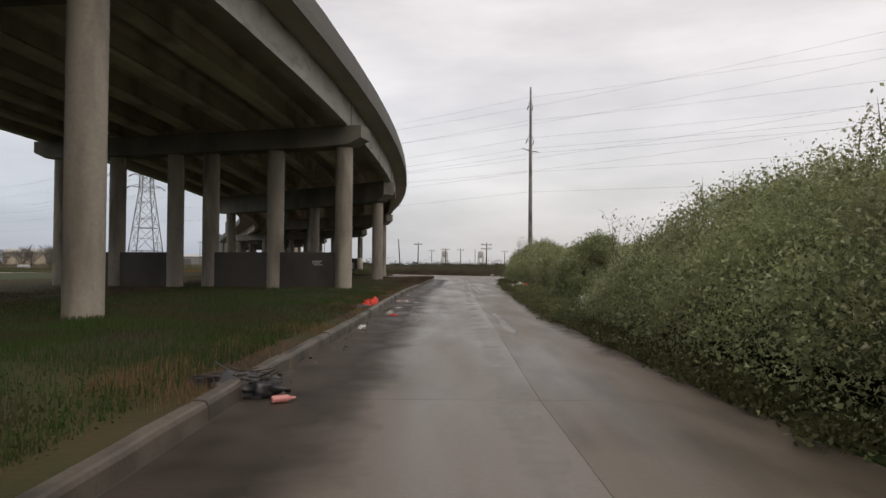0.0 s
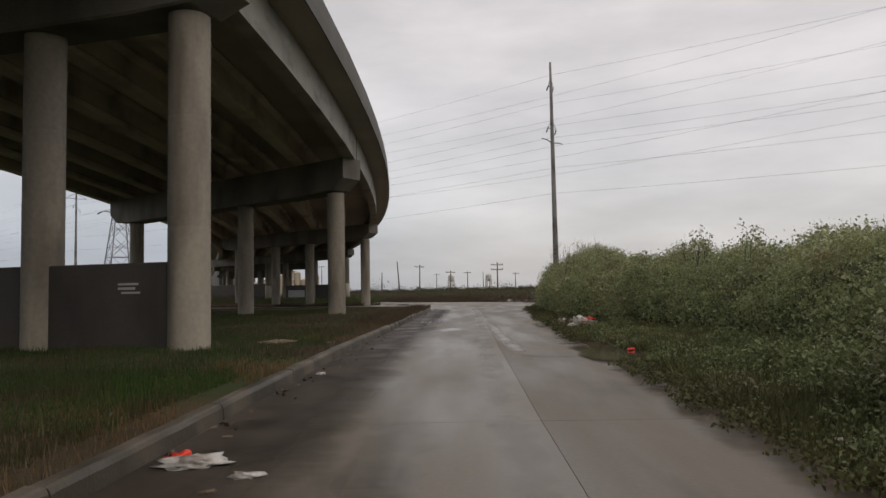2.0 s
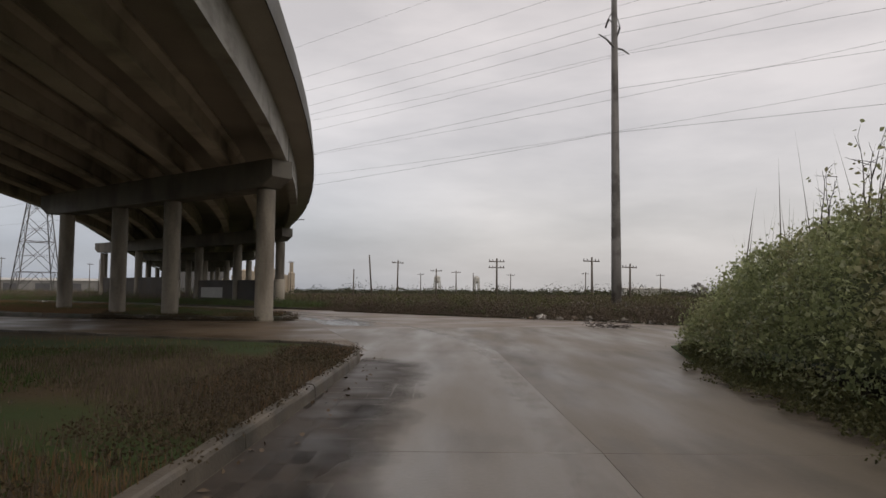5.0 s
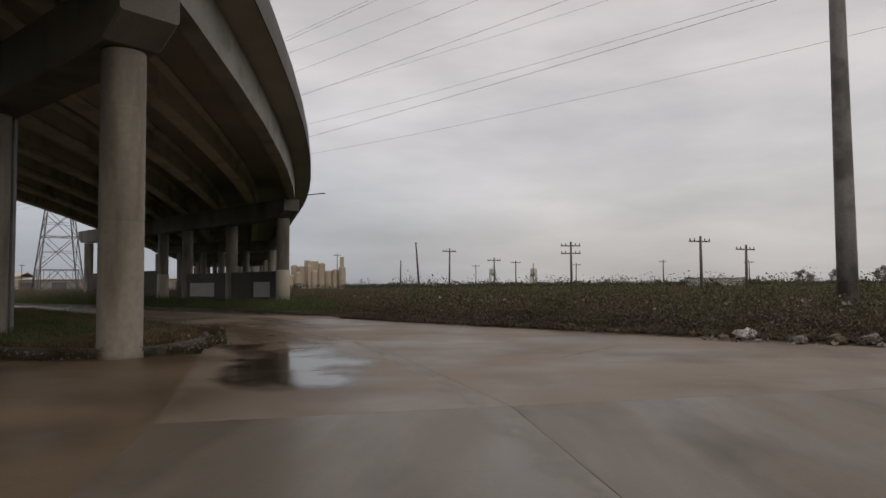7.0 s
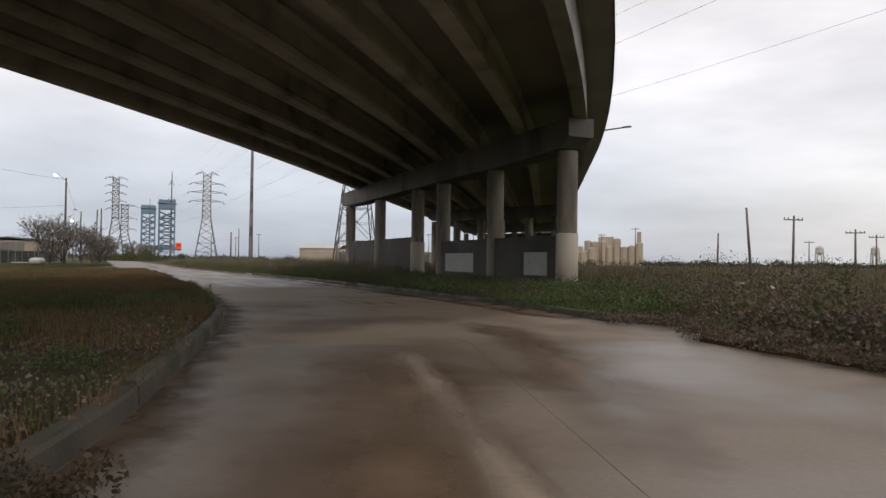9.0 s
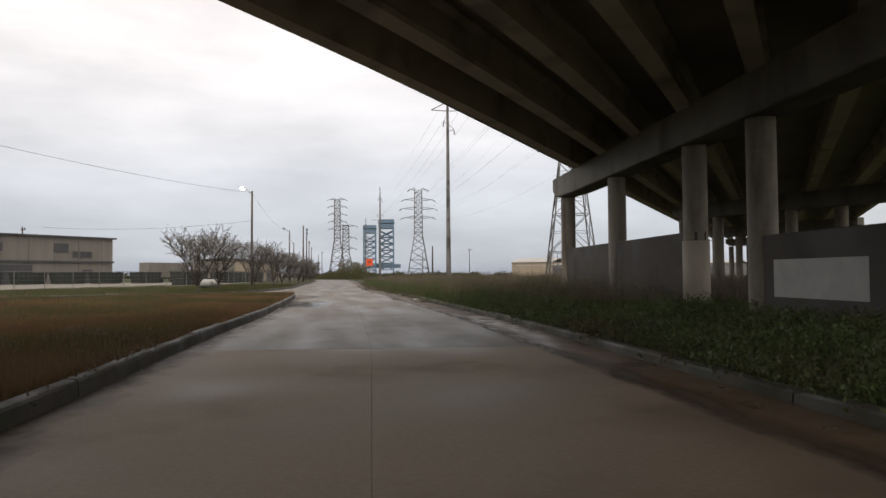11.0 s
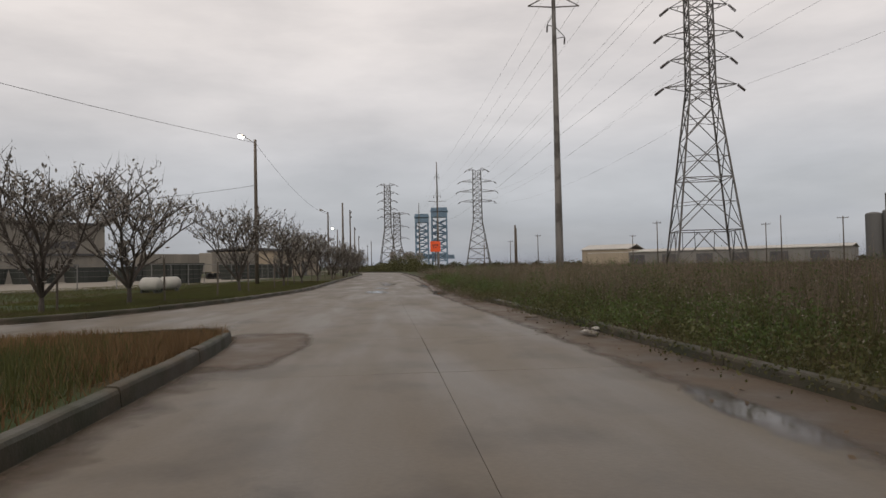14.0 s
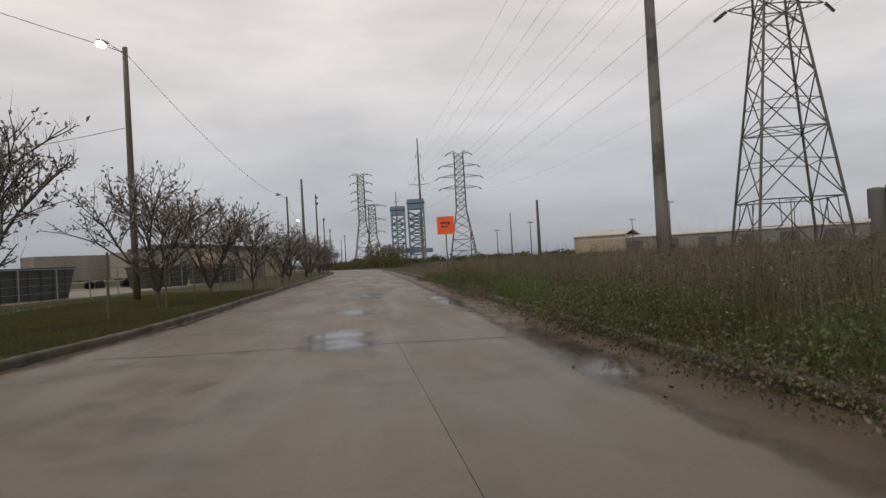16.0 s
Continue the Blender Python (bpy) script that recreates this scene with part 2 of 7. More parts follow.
M = {
    "road": material("wet_road_concrete", (0.082, 0.068, 0.050), (0.150, 0.126, 0.095), (0.33, 0.60), 0.5, 22, 0.14, rand=0.3, spec=0.38, stain=((0.042, 0.034, 0.024), 0.9, 0.50, 0.72, 0.75, (1.6, 0.5, 1)), along_way=-2),
    "road_wet": material("muddy_wet_concrete", (0.090, 0.064, 0.038), (0.155, 0.115, 0.074), (0.30, 0.62), 0.35, 20, 0.10, spec=0.36, stain=((0.06, 0.039, 0.022), 0.4, 0.48, 0.66, 0.8)),
    "road_mid": material("mud_stained_concrete", (0.122, 0.096, 0.070), (0.200, 0.163, 0.126), (0.34, 0.64), 0.35, 20, 0.10, spec=0.34, stain=((0.09, 0.062, 0.040), 0.4, 0.48, 0.66, 0.8)),
    # drier concrete, its colour also lifted to brighten the dim road under the deck
    "road_damp_lifted": material("drying_concrete_lifted_under_deck", (0.170, 0.134, 0.097), (0.270, 0.219, 0.167), (0.42, 0.72), 0.35, 20, 0.10, spec=0.32, stain=((0.11, 0.078, 0.052), 0.38, 0.49, 0.67, 0.78)),
    "road_dry_lifted": material("dusty_concrete_lifted_under_deck", (0.225, 0.177, 0.128), (0.35, 0.285, 0.216), (0.5, 0.8), 0.35, 20, 0.10, spec=0.3, stain=((0.135, 0.097, 0.066), 0.35, 0.5, 0.68, 0.75)),
    "road_left": material("worn_pale_wet_concrete", (0.088, 0.075, 0.057), (0.160, 0.137, 0.107), (0.30, 0.52), 0.5, 22, 0.12, rand=0.3, spec=0.42, stain=((0.052, 0.043, 0.032), 0.8, 0.52, 0.74, 0.7, (1.6, 0.5, 1)), along_way=-2),
    "joint": material("joint_sealant", (0.02, 0.018, 0.016), (0.04, 0.035, 0.03), (0.5, 0.7), 3, 60, 0.2),
    "kerb": material("kerb_concrete", (0.055, 0.046, 0.034), (0.140, 0.119, 0.090), (0.45, 0.8), 1.2, 30, 0.4, rand=0.25, stain=((0.030, 0.027, 0.018), 1.4, 0.42, 0.64, 0.85)),
    "kerb_old": material("mossy_kerb_concrete", (0.028, 0.024, 0.016), (0.088, 0.073, 0.050), (0.5, 0.85), 1.2, 30, 0.5, rand=0.25, stain=((0.022, 0.026, 0.010), 1.3, 0.42, 0.62, 0.9)),
    "road_far": material("tan_wet_concrete", (0.083, 0.070, 0.053), (0.146, 0.125, 0.097), (0.38, 0.60), 0.5, 22, 0.14, rand=0.3, spec=0.36, stain=((0.050, 0.041, 0.030), 0.8, 0.50, 0.70, 0.75), along_way=53),
    "column": material("column_concrete", (0.165, 0.145, 0.114), (0.28, 0.25, 0.20), (0.6, 0.85), 0.8, 9, 0.03, streak=(1.5, 1.5, 0.35), stain=((0.070, 0.058, 0.043), 0.8, 0.46, 0.68, 0.85, (1.6, 1.6, 0.35))),
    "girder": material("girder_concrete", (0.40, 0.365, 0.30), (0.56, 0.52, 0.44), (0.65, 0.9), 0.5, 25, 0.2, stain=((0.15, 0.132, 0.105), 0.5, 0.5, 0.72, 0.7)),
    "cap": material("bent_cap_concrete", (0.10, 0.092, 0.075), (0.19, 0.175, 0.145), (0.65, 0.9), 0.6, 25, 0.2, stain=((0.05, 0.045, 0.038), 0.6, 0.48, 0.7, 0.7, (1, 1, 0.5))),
    "fascia": material("pale_fascia_concrete", (0.24, 0.23, 0.205), (0.40, 0.385, 0.345), (0.65, 0.9), 0.5, 25, 0.2, stain=((0.12, 0.11, 0.095), 0.7, 0.5, 0.72, 0.7, (1, 1, 2.5))),
    "jacket": material("pale_painted_column_foot", (0.28, 0.25, 0.20), (0.42, 0.38, 0.31), (0.6, 0.8), 1.0, 30, 0.1, streak=(1, 1, 0.4)),
    "soffit": material("deck_soffit_concrete", (0.27, 0.25, 0.21), (0.40, 0.37, 0.32), (0.7, 0.9), 0.4, 20, 0.2),
    "parapet": material("weathered_parapet_concrete", (0.05, 0.05, 0.045), (0.13, 0.125, 0.11), (0.6, 0.9), 0.6, 18, 0.25, streak=(1, 1, 0.25)),
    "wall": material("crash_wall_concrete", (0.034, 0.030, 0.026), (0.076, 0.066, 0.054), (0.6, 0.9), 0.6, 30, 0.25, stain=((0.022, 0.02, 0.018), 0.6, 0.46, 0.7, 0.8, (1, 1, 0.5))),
    "paint": material("grey_cover_paint", (0.30, 0.30, 0.28), (0.40, 0.40, 0.375), (0.6, 0.8), 2, 40, 0.1),
    "soil": material("damp_soil_and_thatch", (0.030, 0.022, 0.012), (0.078, 0.056, 0.029), (0.85, 0.98), 0.5, 14, 0.6, spec=0.15, stain=((0.030, 0.050, 0.014), 0.16, 0.42, 0.55, 0.9)),
    "ground": material("far_rough_ground", (0.05, 0.045, 0.026), (0.12, 0.10, 0.055), (0.8, 0.95), 0.06, 3, 0.3, stain=((0.05, 0.07, 0.025), 0.03, 0.46, 0.6, 0.85)),
    "mud": material("roadside_mud", (0.04, 0.03, 0.02), (0.10, 0.075, 0.05), (0.25, 0.7), 0.8, 18, 0.5),
    "grass": material("green_grass", (0.016, 0.038, 0.008), (0.060, 0.096, 0.022), (0.5, 0.7), 0.25, 3, 0, island=0.5, spec=0.25, thin=0.3, stain=((0.060, 0.048, 0.022), 0.35, 0.48, 0.60, 0.8)),
    "lawn": material("olive_mown_grass", (0.040, 0.048, 0.016), (0.120, 0.125, 0.045), (0.5, 0.7), 0.25, 3, 0, island=0.5, spec=0.25, thin=0.3, stain=((0.085, 0.068, 0.035), 0.4, 0.5, 0.62, 0.7)),
    "drygrass": material("brown_dry_grass", (0.085, 0.054, 0.027), (0.245, 0.155, 0.080), (0.6, 0.8), 0.3, 3, 0, island=0.4, spec=0.25, thin=0.25),
    "weeds": material("roadside_weeds", (0.032, 0.040, 0.015), (0.135, 0.13, 0.055), (0.5, 0.75), 0.12, 2, 0, island=0.6, spec=0.3, thin=0.3),
    "reeds": material("dead_reeds", (0.034, 0.027, 0.019), (0.160, 0.124, 0.089), (0.6, 0.8), 0.12, 2, 0, island=0.6, spec=0.3, thin=0.2),
    "deadleaf": material("sodden_leaf_litter", (0.028, 0.022, 0.013), (0.095, 0.070, 0.040), (0.6, 0.8), 0.3, 2, 0, island=0.5, spec=0.25, thin=0.2),
    "rustweed": material("rusty_field_weeds", (0.042, 0.034, 0.025), (0.270, 0.215, 0.165), (0.6, 0.8), 0.12, 2, 0, island=0.6, spec=0.3, thin=0.25),
    "leaf": material("vine_leaves", (0.075, 0.105, 0.046), (0.44, 0.48, 0.235), (0.22, 0.45), 0.4, 3, 0, island=0.6, spec=0.55, thin=0.45, stain=((0.25, 0.195, 0.115), 0.8, 0.50, 0.68, 0.55)),
    "straw": material("pale_seed_fluff", (0.20, 0.18, 0.15), (0.42, 0.39, 0.34), (0.6, 0.8), 0.4, 3, 0, island=0.6, spec=0.2, thin=0.4),
    "fieldleaf": material("dark_field_leaves", (0.018, 0.032, 0.010), (0.135, 0.195, 0.060), (0.4, 0.6), 0.4, 3, 0, island=0.5, spec=0.3, thin=0.3, stain=((0.105, 0.075, 0.045), 0.3, 0.52, 0.64, 0.75)),
    "edgeleaf": material("roadside_leaves", (0.040, 0.058, 0.022), (0.23, 0.265, 0.115), (0.35, 0.55), 0.4, 3, 0, island=0.6, spec=0.4, thin=0.35, stain=((0.17, 0.13, 0.075), 0.6, 0.52, 0.68, 0.6)),
    # darker green standing for the shade inside a thicket
    "inner_shade": material("thicket_interior", (0.034, 0.046, 0.018), (0.09, 0.105, 0.043), (0.8, 0.95), 1.5, 8, 0.6),
    "treeleaf": material("autumn_tree_leaves", (0.085, 0.080, 0.070), (0.33, 0.305, 0.27), (0.25, 0.45), 0.6, 3, 0, island=0.7, spec=0.3, thin=0.35),
    "farleaf": material("distant_tree_foliage", (0.03, 0.036, 0.020), (0.075, 0.075, 0.045), (0.7, 0.9), 0.05, 1, 0, island=0.6, spec=0.2),
    "bark": material("grey_brown_bark", (0.032, 0.027, 0.023), (0.085, 0.072, 0.062), (0.7, 0.9), 3, 30, 0.5, streak=(4, 4, 0.8)),
    "pole": material("weathered_pole_wood", (0.055, 0.045, 0.036), (0.12, 0.10, 0.08), (0.6, 0.85), 1.5, 30, 0.3, streak=(5, 5, 0.4)),
    "steelpole": material("weathering_steel_pole", (0.10, 0.095, 0.09), (0.20, 0.19, 0.18), (0.5, 0.75), 0.9, 12, 0.15, streak=(3, 3, 0.3), stain=((0.05, 0.045, 0.04), 0.9, 0.5, 0.62, 0.8)),
    "lattice": material("galvanised_lattice_steel", (0.060, 0.058, 0.057), (0.115, 0.112, 0.108), (0.5, 0.7), 0.3, 5, 0, metal=0.2),
    "wire": material("dark_wire", (0.03, 0.03, 0.032), (0.05, 0.05, 0.052), (0.5, 0.6), 1, 5, 0),
    "insulator": material("brown_insulator", (0.035, 0.03, 0.03), (0.06, 0.05, 0.05), (0.25, 0.4), 1, 5, 0),
    "blue": material("blue_bridge_paint", (0.10, 0.170, 0.245), (0.145, 0.225, 0.305), (0.5, 0.7), 0.1, 2, 0),
    "orange": material("orange_sign_sheeting", (0.75, 0.085, 0.02), (0.85, 0.12, 0.03), (0.35, 0.5), 2, 20, 0),
    "black": material("black_plastic", (0.012, 0.012, 0.013), (0.03, 0.03, 0.032), (0.3, 0.5), 3, 20, 0.1),
    "red": material("red_plastic", (0.50, 0.028, 0.016), (0.66, 0.05, 0.028), (0.3, 0.5), 2, 20, 0.1),
    "pink": material("pink_label_plastic", (0.45, 0.16, 0.14), (0.62, 0.30, 0.27), (0.3, 0.5), 8, 30, 0.1),
    "dullred": material("muddy_red_cloth", (0.16, 0.05, 0.03), (0.30, 0.09, 0.05), (0.7, 0.9), 4, 30, 0.3),
    "white": material("white_plastic_litter", (0.27, 0.26, 0.24), (0.60, 0.59, 0.56), (0.35, 0.6), 9, 40, 0.25, island=0.3, stain=((0.14, 0.11, 0.085), 6, 0.46, 0.62, 0.8)),
    "litter": material("mixed_paper_litter", (0.035, 0.026, 0.019), (0.25, 0.23, 0.20), (0.5, 0.8), 5, 30, 0.2, island=0.85),
    "cardboard": material("wet_brown_board", (0.06, 0.043, 0.03), (0.13, 0.095, 0.06), (0.6, 0.85), 3, 30, 0.3),
    "mudboard": material("soaked_tan_board", (0.11, 0.075, 0.045), (0.18, 0.13, 0.08), (0.6, 0.85), 3, 30, 0.3),
    "bldg": material("beige_metal_cladding", (0.155, 0.145, 0.127), (0.235, 0.22, 0.192), (0.6, 0.8), 0.2, 6, 0.1, streak=(3, 3, 0.4)),
    "bldggrey": material("grey_warehouse_cladding", (0.14, 0.14, 0.135), (0.21, 0.205, 0.195), (0.6, 0.8), 0.2, 6, 0.1, streak=(2, 2, 0.3)),
    "bldgdark": material("dark_metal_roof", (0.05, 0.05, 0.055), (0.09, 0.09, 0.095), (0.5, 0.7), 0.3, 6, 0.1),
    "bldgwhite": material("pale_warehouse_cladding", (0.34, 0.33, 0.31), (0.46, 0.45, 0.42), (0.5, 0.7), 0.15, 4, 0.1),
    "tan": material("tan_plant_concrete", (0.26, 0.215, 0.16), (0.36, 0.31, 0.24), (0.7, 0.85), 0.15, 3, 0.1, streak=(1, 1, 0.3)),
    "silo": material("grey_elevator_concrete", (0.075, 0.076, 0.076), (0.13, 0.13, 0.13), (0.7, 0.85), 0.1, 3, 0.1, streak=(1, 1, 0.3)),
    "fence": material("galvanised_fence", (0.14, 0.14, 0.14), (0.24, 0.24, 0.235), (0.5, 0.7), 2, 20, 0, metal=0.3),
    "skip": material("dark_green_skip_steel", (0.02, 0.026, 0.024), (0.05, 0.055, 0.05), (0.5, 0.75), 1, 12, 0.15),
    "gravel": material("pale_yard_gravel", (0.14, 0.125, 0.10), (0.23, 0.21, 0.175), (0.7, 0.9), 0.4, 12, 0.3),
}
water = bpy.data.materials.new("standing_water")
water.use_nodes = True
wp = water.node_tree.nodes["Principled BSDF"]
wp.inputs["Base Color"].default_value, wp.inputs["Roughness"].default_value, wp.inputs["IOR"].default_value = (0.055, 0.045, 0.035, 1), 0.025, 1.333
glow = bpy.data.materials.new("lit_lamp_glass")
glow.use_nodes = True
gp = glow.node_tree.nodes["Principled BSDF"]
gp.inputs["Emission Color"].default_value, gp.inputs["Emission Strength"].default_value = (1.0, 0.93, 0.78, 1), 40.0
M["glow"] = glow


# ---- building helpers ----
def mesh_object(name, verts, faces, mat, parent=None, smooth=False):
    me = bpy.data.meshes.new(name)
    me.from_pydata([tuple(v) for v in verts], [], faces)
    me.materials.append(mat)
    if smooth:
        me.polygons.foreach_set("use_smooth", [True] * len(me.polygons))
    ob = new(name, me)
    ob.parent = parent
    return ob


def part(name, bm, mat, parent=None, label="", smooth=False):
    me = bpy.data.meshes.new(name)
    bm.to_mesh(me)
    bm.free()
    me.materials.append(mat)
    if smooth:
        me.polygons.foreach_set("use_smooth", [True] * len(me.polygons))
    ob = new(name, me)
    ob.parent = parent
    if label:
        ob["label"] = label
    return ob


def thing(name, at, label, category, group="", kind=""):
    ob = new(name)
    ob.location = at
    return tagged(ob, label, category, group, kind)


def add_box(bm, size, m, bevel=0.0):
    r = bmesh.ops.create_cube(bm, size=1.0, matrix=m @ Matrix.Diagonal((*size, 1)))
    if bevel:
        edges = {e for v in r["verts"] for e in v.link_edges}
        bmesh.ops.bevel(bm, geom=list(edges), offset=bevel, segments=1, affect="EDGES")


def add_tube(bm, a, b, r0, r1, sides=8, cap=True):
    a, b = Vector(a), Vector(b)
    d = b - a
    if d.length < 1e-5:
        return
    m = Matrix.Translation((a + b) / 2) @ d.to_track_quat("Z", "Y").to_matrix().to_4x4()
    bmesh.ops.create_cone(bm, cap_ends=cap, segments=sides, radius1=r0, radius2=r1, depth=d.length, matrix=m)


def loft(bm, rings, closed=True, caps=True):
    """Skin rings of equal point counts."""
    vs = [[bm.verts.new(p) for p in ring] for ring in rings]
    n = len(vs[0])
    for a, b in zip(vs, vs[1:]):
        for i in range(n if closed else n - 1):
            j = (i + 1) % n
            bm.faces.new((a[i], a[j], b[j], b[i]))
    if caps and closed:
        bm.faces.new(vs[0][::-1])
        bm.faces.new(vs[-1])


def cloud_object(name, quads, mat, label, category, parent=None, kind="stuff"):
    """One mesh of many loose leaves or blades; quads is (n, k, 3)."""
    n, k = quads.shape[:2]
    me = bpy.data.meshes.new(name)
    me.vertices.add(n * k)
    me.vertices.foreach_set("co", quads.reshape(-1).astype(np.float32))
    me.loops.add(n * k)
    me.loops.foreach_set("vertex_index", np.arange(n * k, dtype=np.int32))
    me.polygons.add(n)
    me.polygons.foreach_set("loop_start", np.arange(0, n * k, k, dtype=np.int32))
    me.update(calc_edges=True)
    me.materials.append(mat)
    ob = new(name, me)
    ob.parent = parent
    if label:
        tagged(ob, label, category, kind=kind)
    return ob


rng = np.random.default_rng(11)


def leaves(centres, size, flat=0.0, aspect=0.62):
    """Loose four-cornered leaves, randomly turned, at the given centres."""
    n = len(centres)
    d = rng.normal(size=(n, 3))
    d[:, 2] *= 1 - flat
    d /= np.linalg.norm(d, axis=1, keepdims=True)
    u = np.cross(d, rng.normal(size=(n, 3)))
    u /= np.linalg.norm(u, axis=1, keepdims=True)
    v = np.cross(d, u)
    s = (np.asarray(size) * rng.uniform(0.6, 1.35, n))[:, None]
    bend = d * s * 0.22
    return np.stack([centres - u * s, centres - v * s * aspect + bend, centres + u * s, centres + v * s * aspect + bend], 1)


def flakes(centres, size):
    """Small three-cornered leaves, randomly turned."""
    n = len(centres)
    d = rng.normal(size=(n, 2, 3))
    d /= np.linalg.norm(d, axis=2, keepdims=True)
    s = (size * rng.uniform(0.6, 1.4, n))[:, None]
    return np.stack([centres, centres + d[:, 0] * s * 1.7, centres + (d[:, 0] * 0.8 + d[:, 1]) * s], 1)


def blades(roots, height, width, lean=0.35):
    """Grass blades or stems: slender triangles that lean at random."""
    n = len(roots)
    a = rng.uniform(0, 2 * math.pi, n)
    side = np.stack([np.cos(a), np.sin(a), np.zeros(n)], 1)
    h = np.asarray(height) * rng.uniform(0.45, 1.25, n)
    w = np.asarray(width) * rng.uniform(0.6, 1.4, n)
    b = rng.uniform(0, 2 * math.pi, n)
    k = rng.uniform(0, lean, n) * h
    tip = roots + np.stack([np.cos(b) * k, np.sin(b) * k, h], 1)
    return np.stack([roots - side * w[:, None], roots + side * w[:, None], tip], 1)


def inside(points, poly):
    x, y = points[:, 0], points[:, 1]
    hit = np.zeros(len(points), bool)
    p = np.asarray(poly)
    for (x0, y0), (x1, y1) in zip(p, np.roll(p, -1, 0)):
        with np.errstate(divide="ignore", invalid="ignore"):
            hit ^= ((y0 > y) != (y1 > y)) & (x < (x1 - x0) * (y - y0) / (y1 - y0 + 1e-12) + x0)
    return hit


def scatter(poly, count, near=None):
    """Random places in a polygon of the plan."""
    p = np.asarray(poly)
    lo, hi = p.min(0), p.max(0)
    got = []
    total = 0
    for _ in range(400):
        q = rng.uniform(lo, hi, (count, 2))
        q = q[inside(q, p)]
        got.append(q)
        total += len(q)
        if total >= count:
            break
    return np.concatenate(got)[:count]


def fbm(x, y, s):
    """Cheap smooth variation from -1 to 1 over the plan."""
    return (np.sin(x * s * 1.7 + 1.3 * np.sin(y * s * 1.1)) + np.sin(y * s * 2.3 + 2.1 * np.sin(x * s * 0.7 + 1)) + 0.6 * np.sin((x + y) * s * 4.1)) / 2.6


def along(points, step):
    """Points at even steps along a polyline."""
    p = np.asarray(points, float)
    seg = np.linalg.norm(np.diff(p, axis=0), axis=1)
    s = np.concatenate([[0], np.cumsum(seg)])
    k = max(2, int(round(s[-1] / step)) + 1)
    q = np.linspace(0, s[-1], k)
    return np.stack([np.interp(q, s, p[:, i]) for i in range(p.shape[1])], 1)


def smooth_line(points, times=2):
    p = np.asarray(points, float)
    for _ in range(times):
        a, b = p[:-1] * 0.75 + p[1:] * 0.25, p[:-1] * 0.25 + p[1:] * 0.75
        mid = np.empty((2 * len(a), p.shape[1]))
        mid[0::2], mid[1::2] = a, b
        p = np.concatenate([p[:1], mid, p[-1:]])
    return p


def slab_poly(name, poly, z0, z1, mat, parent=None):
    """A flat-topped sheet with skirts from a polygon of the plan."""
    n = len(poly)
    bm = bmesh.new()
    top = [bm.verts.new((x, y, z1)) for x, y in poly]
    low = [bm.verts.new((x, y, z0)) for x, y in poly]
    bm.faces.new(top)
    for i in range(n):
        j = (i + 1) % n
        bm.faces.new((low[i], low[j], top[j], top[i]))
    bmesh.ops.triangulate(bm, faces=[f for f in bm.faces if len(f.verts) > 4])
    bmesh.ops.recalc_face_normals(bm, faces=bm.faces)
    return part(name, bm, mat, parent)


def dirt(name, low, high, rough, scale=1.2, weight=1.8):
    """Dirt or wet lying thinly on the road: it ends raggedly where its own 'fade' runs out."""
    m = material(name, low, high, rough, 1.0, 20, 0.12, spec=0.4)
    n, l = m.node_tree.nodes, m.node_tree.links
    at, geo, no = n.new("ShaderNodeAttribute"), n.new("ShaderNodeNewGeometry"), n.new("ShaderNodeTexNoise")
    at.attribute_name = "fade"
    no.inputs["Scale"].default_value, no.inputs["Detail"].default_value, no.inputs["Roughness"].default_value = scale, 8, 0.62
    l.new(geo.outputs["Position"], no.inputs["Vector"])
    ad, mr = n.new("ShaderNodeMath"), n.new("ShaderNodeMapRange")
    ad.operation = "MULTIPLY_ADD"
    l.new(no.outputs[0], ad.inputs[0])
    ad.inputs[1].default_value = weight
    l.new(at.outputs["Fac"], ad.inputs[2])
    mr.inputs["From Min"].default_value, mr.inputs["From Max"].default_value = 0.25 + weight / 2, 0.7 + weight / 2
    l.new(ad.outputs[0], mr.inputs[0])
    l.new(mr.outputs[0], n["Principled BSDF"].inputs["Alpha"])
    return m


M["silt"] = dirt("washed_silt", (0.042, 0.030, 0.019), (0.105, 0.076, 0.049), (0.42, 0.75), 1.2, 0.9)
# gutter silt whose near-black colour also paints the overpass's dark reflection
M["gutter"] = dirt("gutter_silt_and_deck_reflection", (0.020, 0.015, 0.010), (0.050, 0.037, 0.025), (0.4, 0.7), 0.8, 0.6)
M["smear"] = dirt("orange_mud_smear", (0.120, 0.078, 0.047), (0.190, 0.133, 0.088), (0.2, 0.5), 0.5, 0.9)
# pale colour for the worn joint strip and for painted sky reflections
M["worn"] = dirt("worn_concrete_and_sky_sheen", (0.17, 0.15, 0.125), (0.25, 0.225, 0.19), (0.22, 0.42), 0.9, 0.9)
M["track"] = dirt("dry_tyre_track", (0.21, 0.165, 0.122), (0.30, 0.245, 0.19), (0.5, 0.8), 0.6, 0.9)
M["wet"] = dirt("standing_rain_water", (0.040, 0.032, 0.024), (0.060, 0.048, 0.037), (0.03, 0.09), 0.6)
M["wet"].node_tree.nodes["Principled BSDF"].inputs["IOR"].default_value = 1.33
M["damp"] = dirt("dark_rain_film", (0.045, 0.037, 0.03), (0.08, 0.066, 0.053), (0.14, 0.34), 0.7, 0.9)


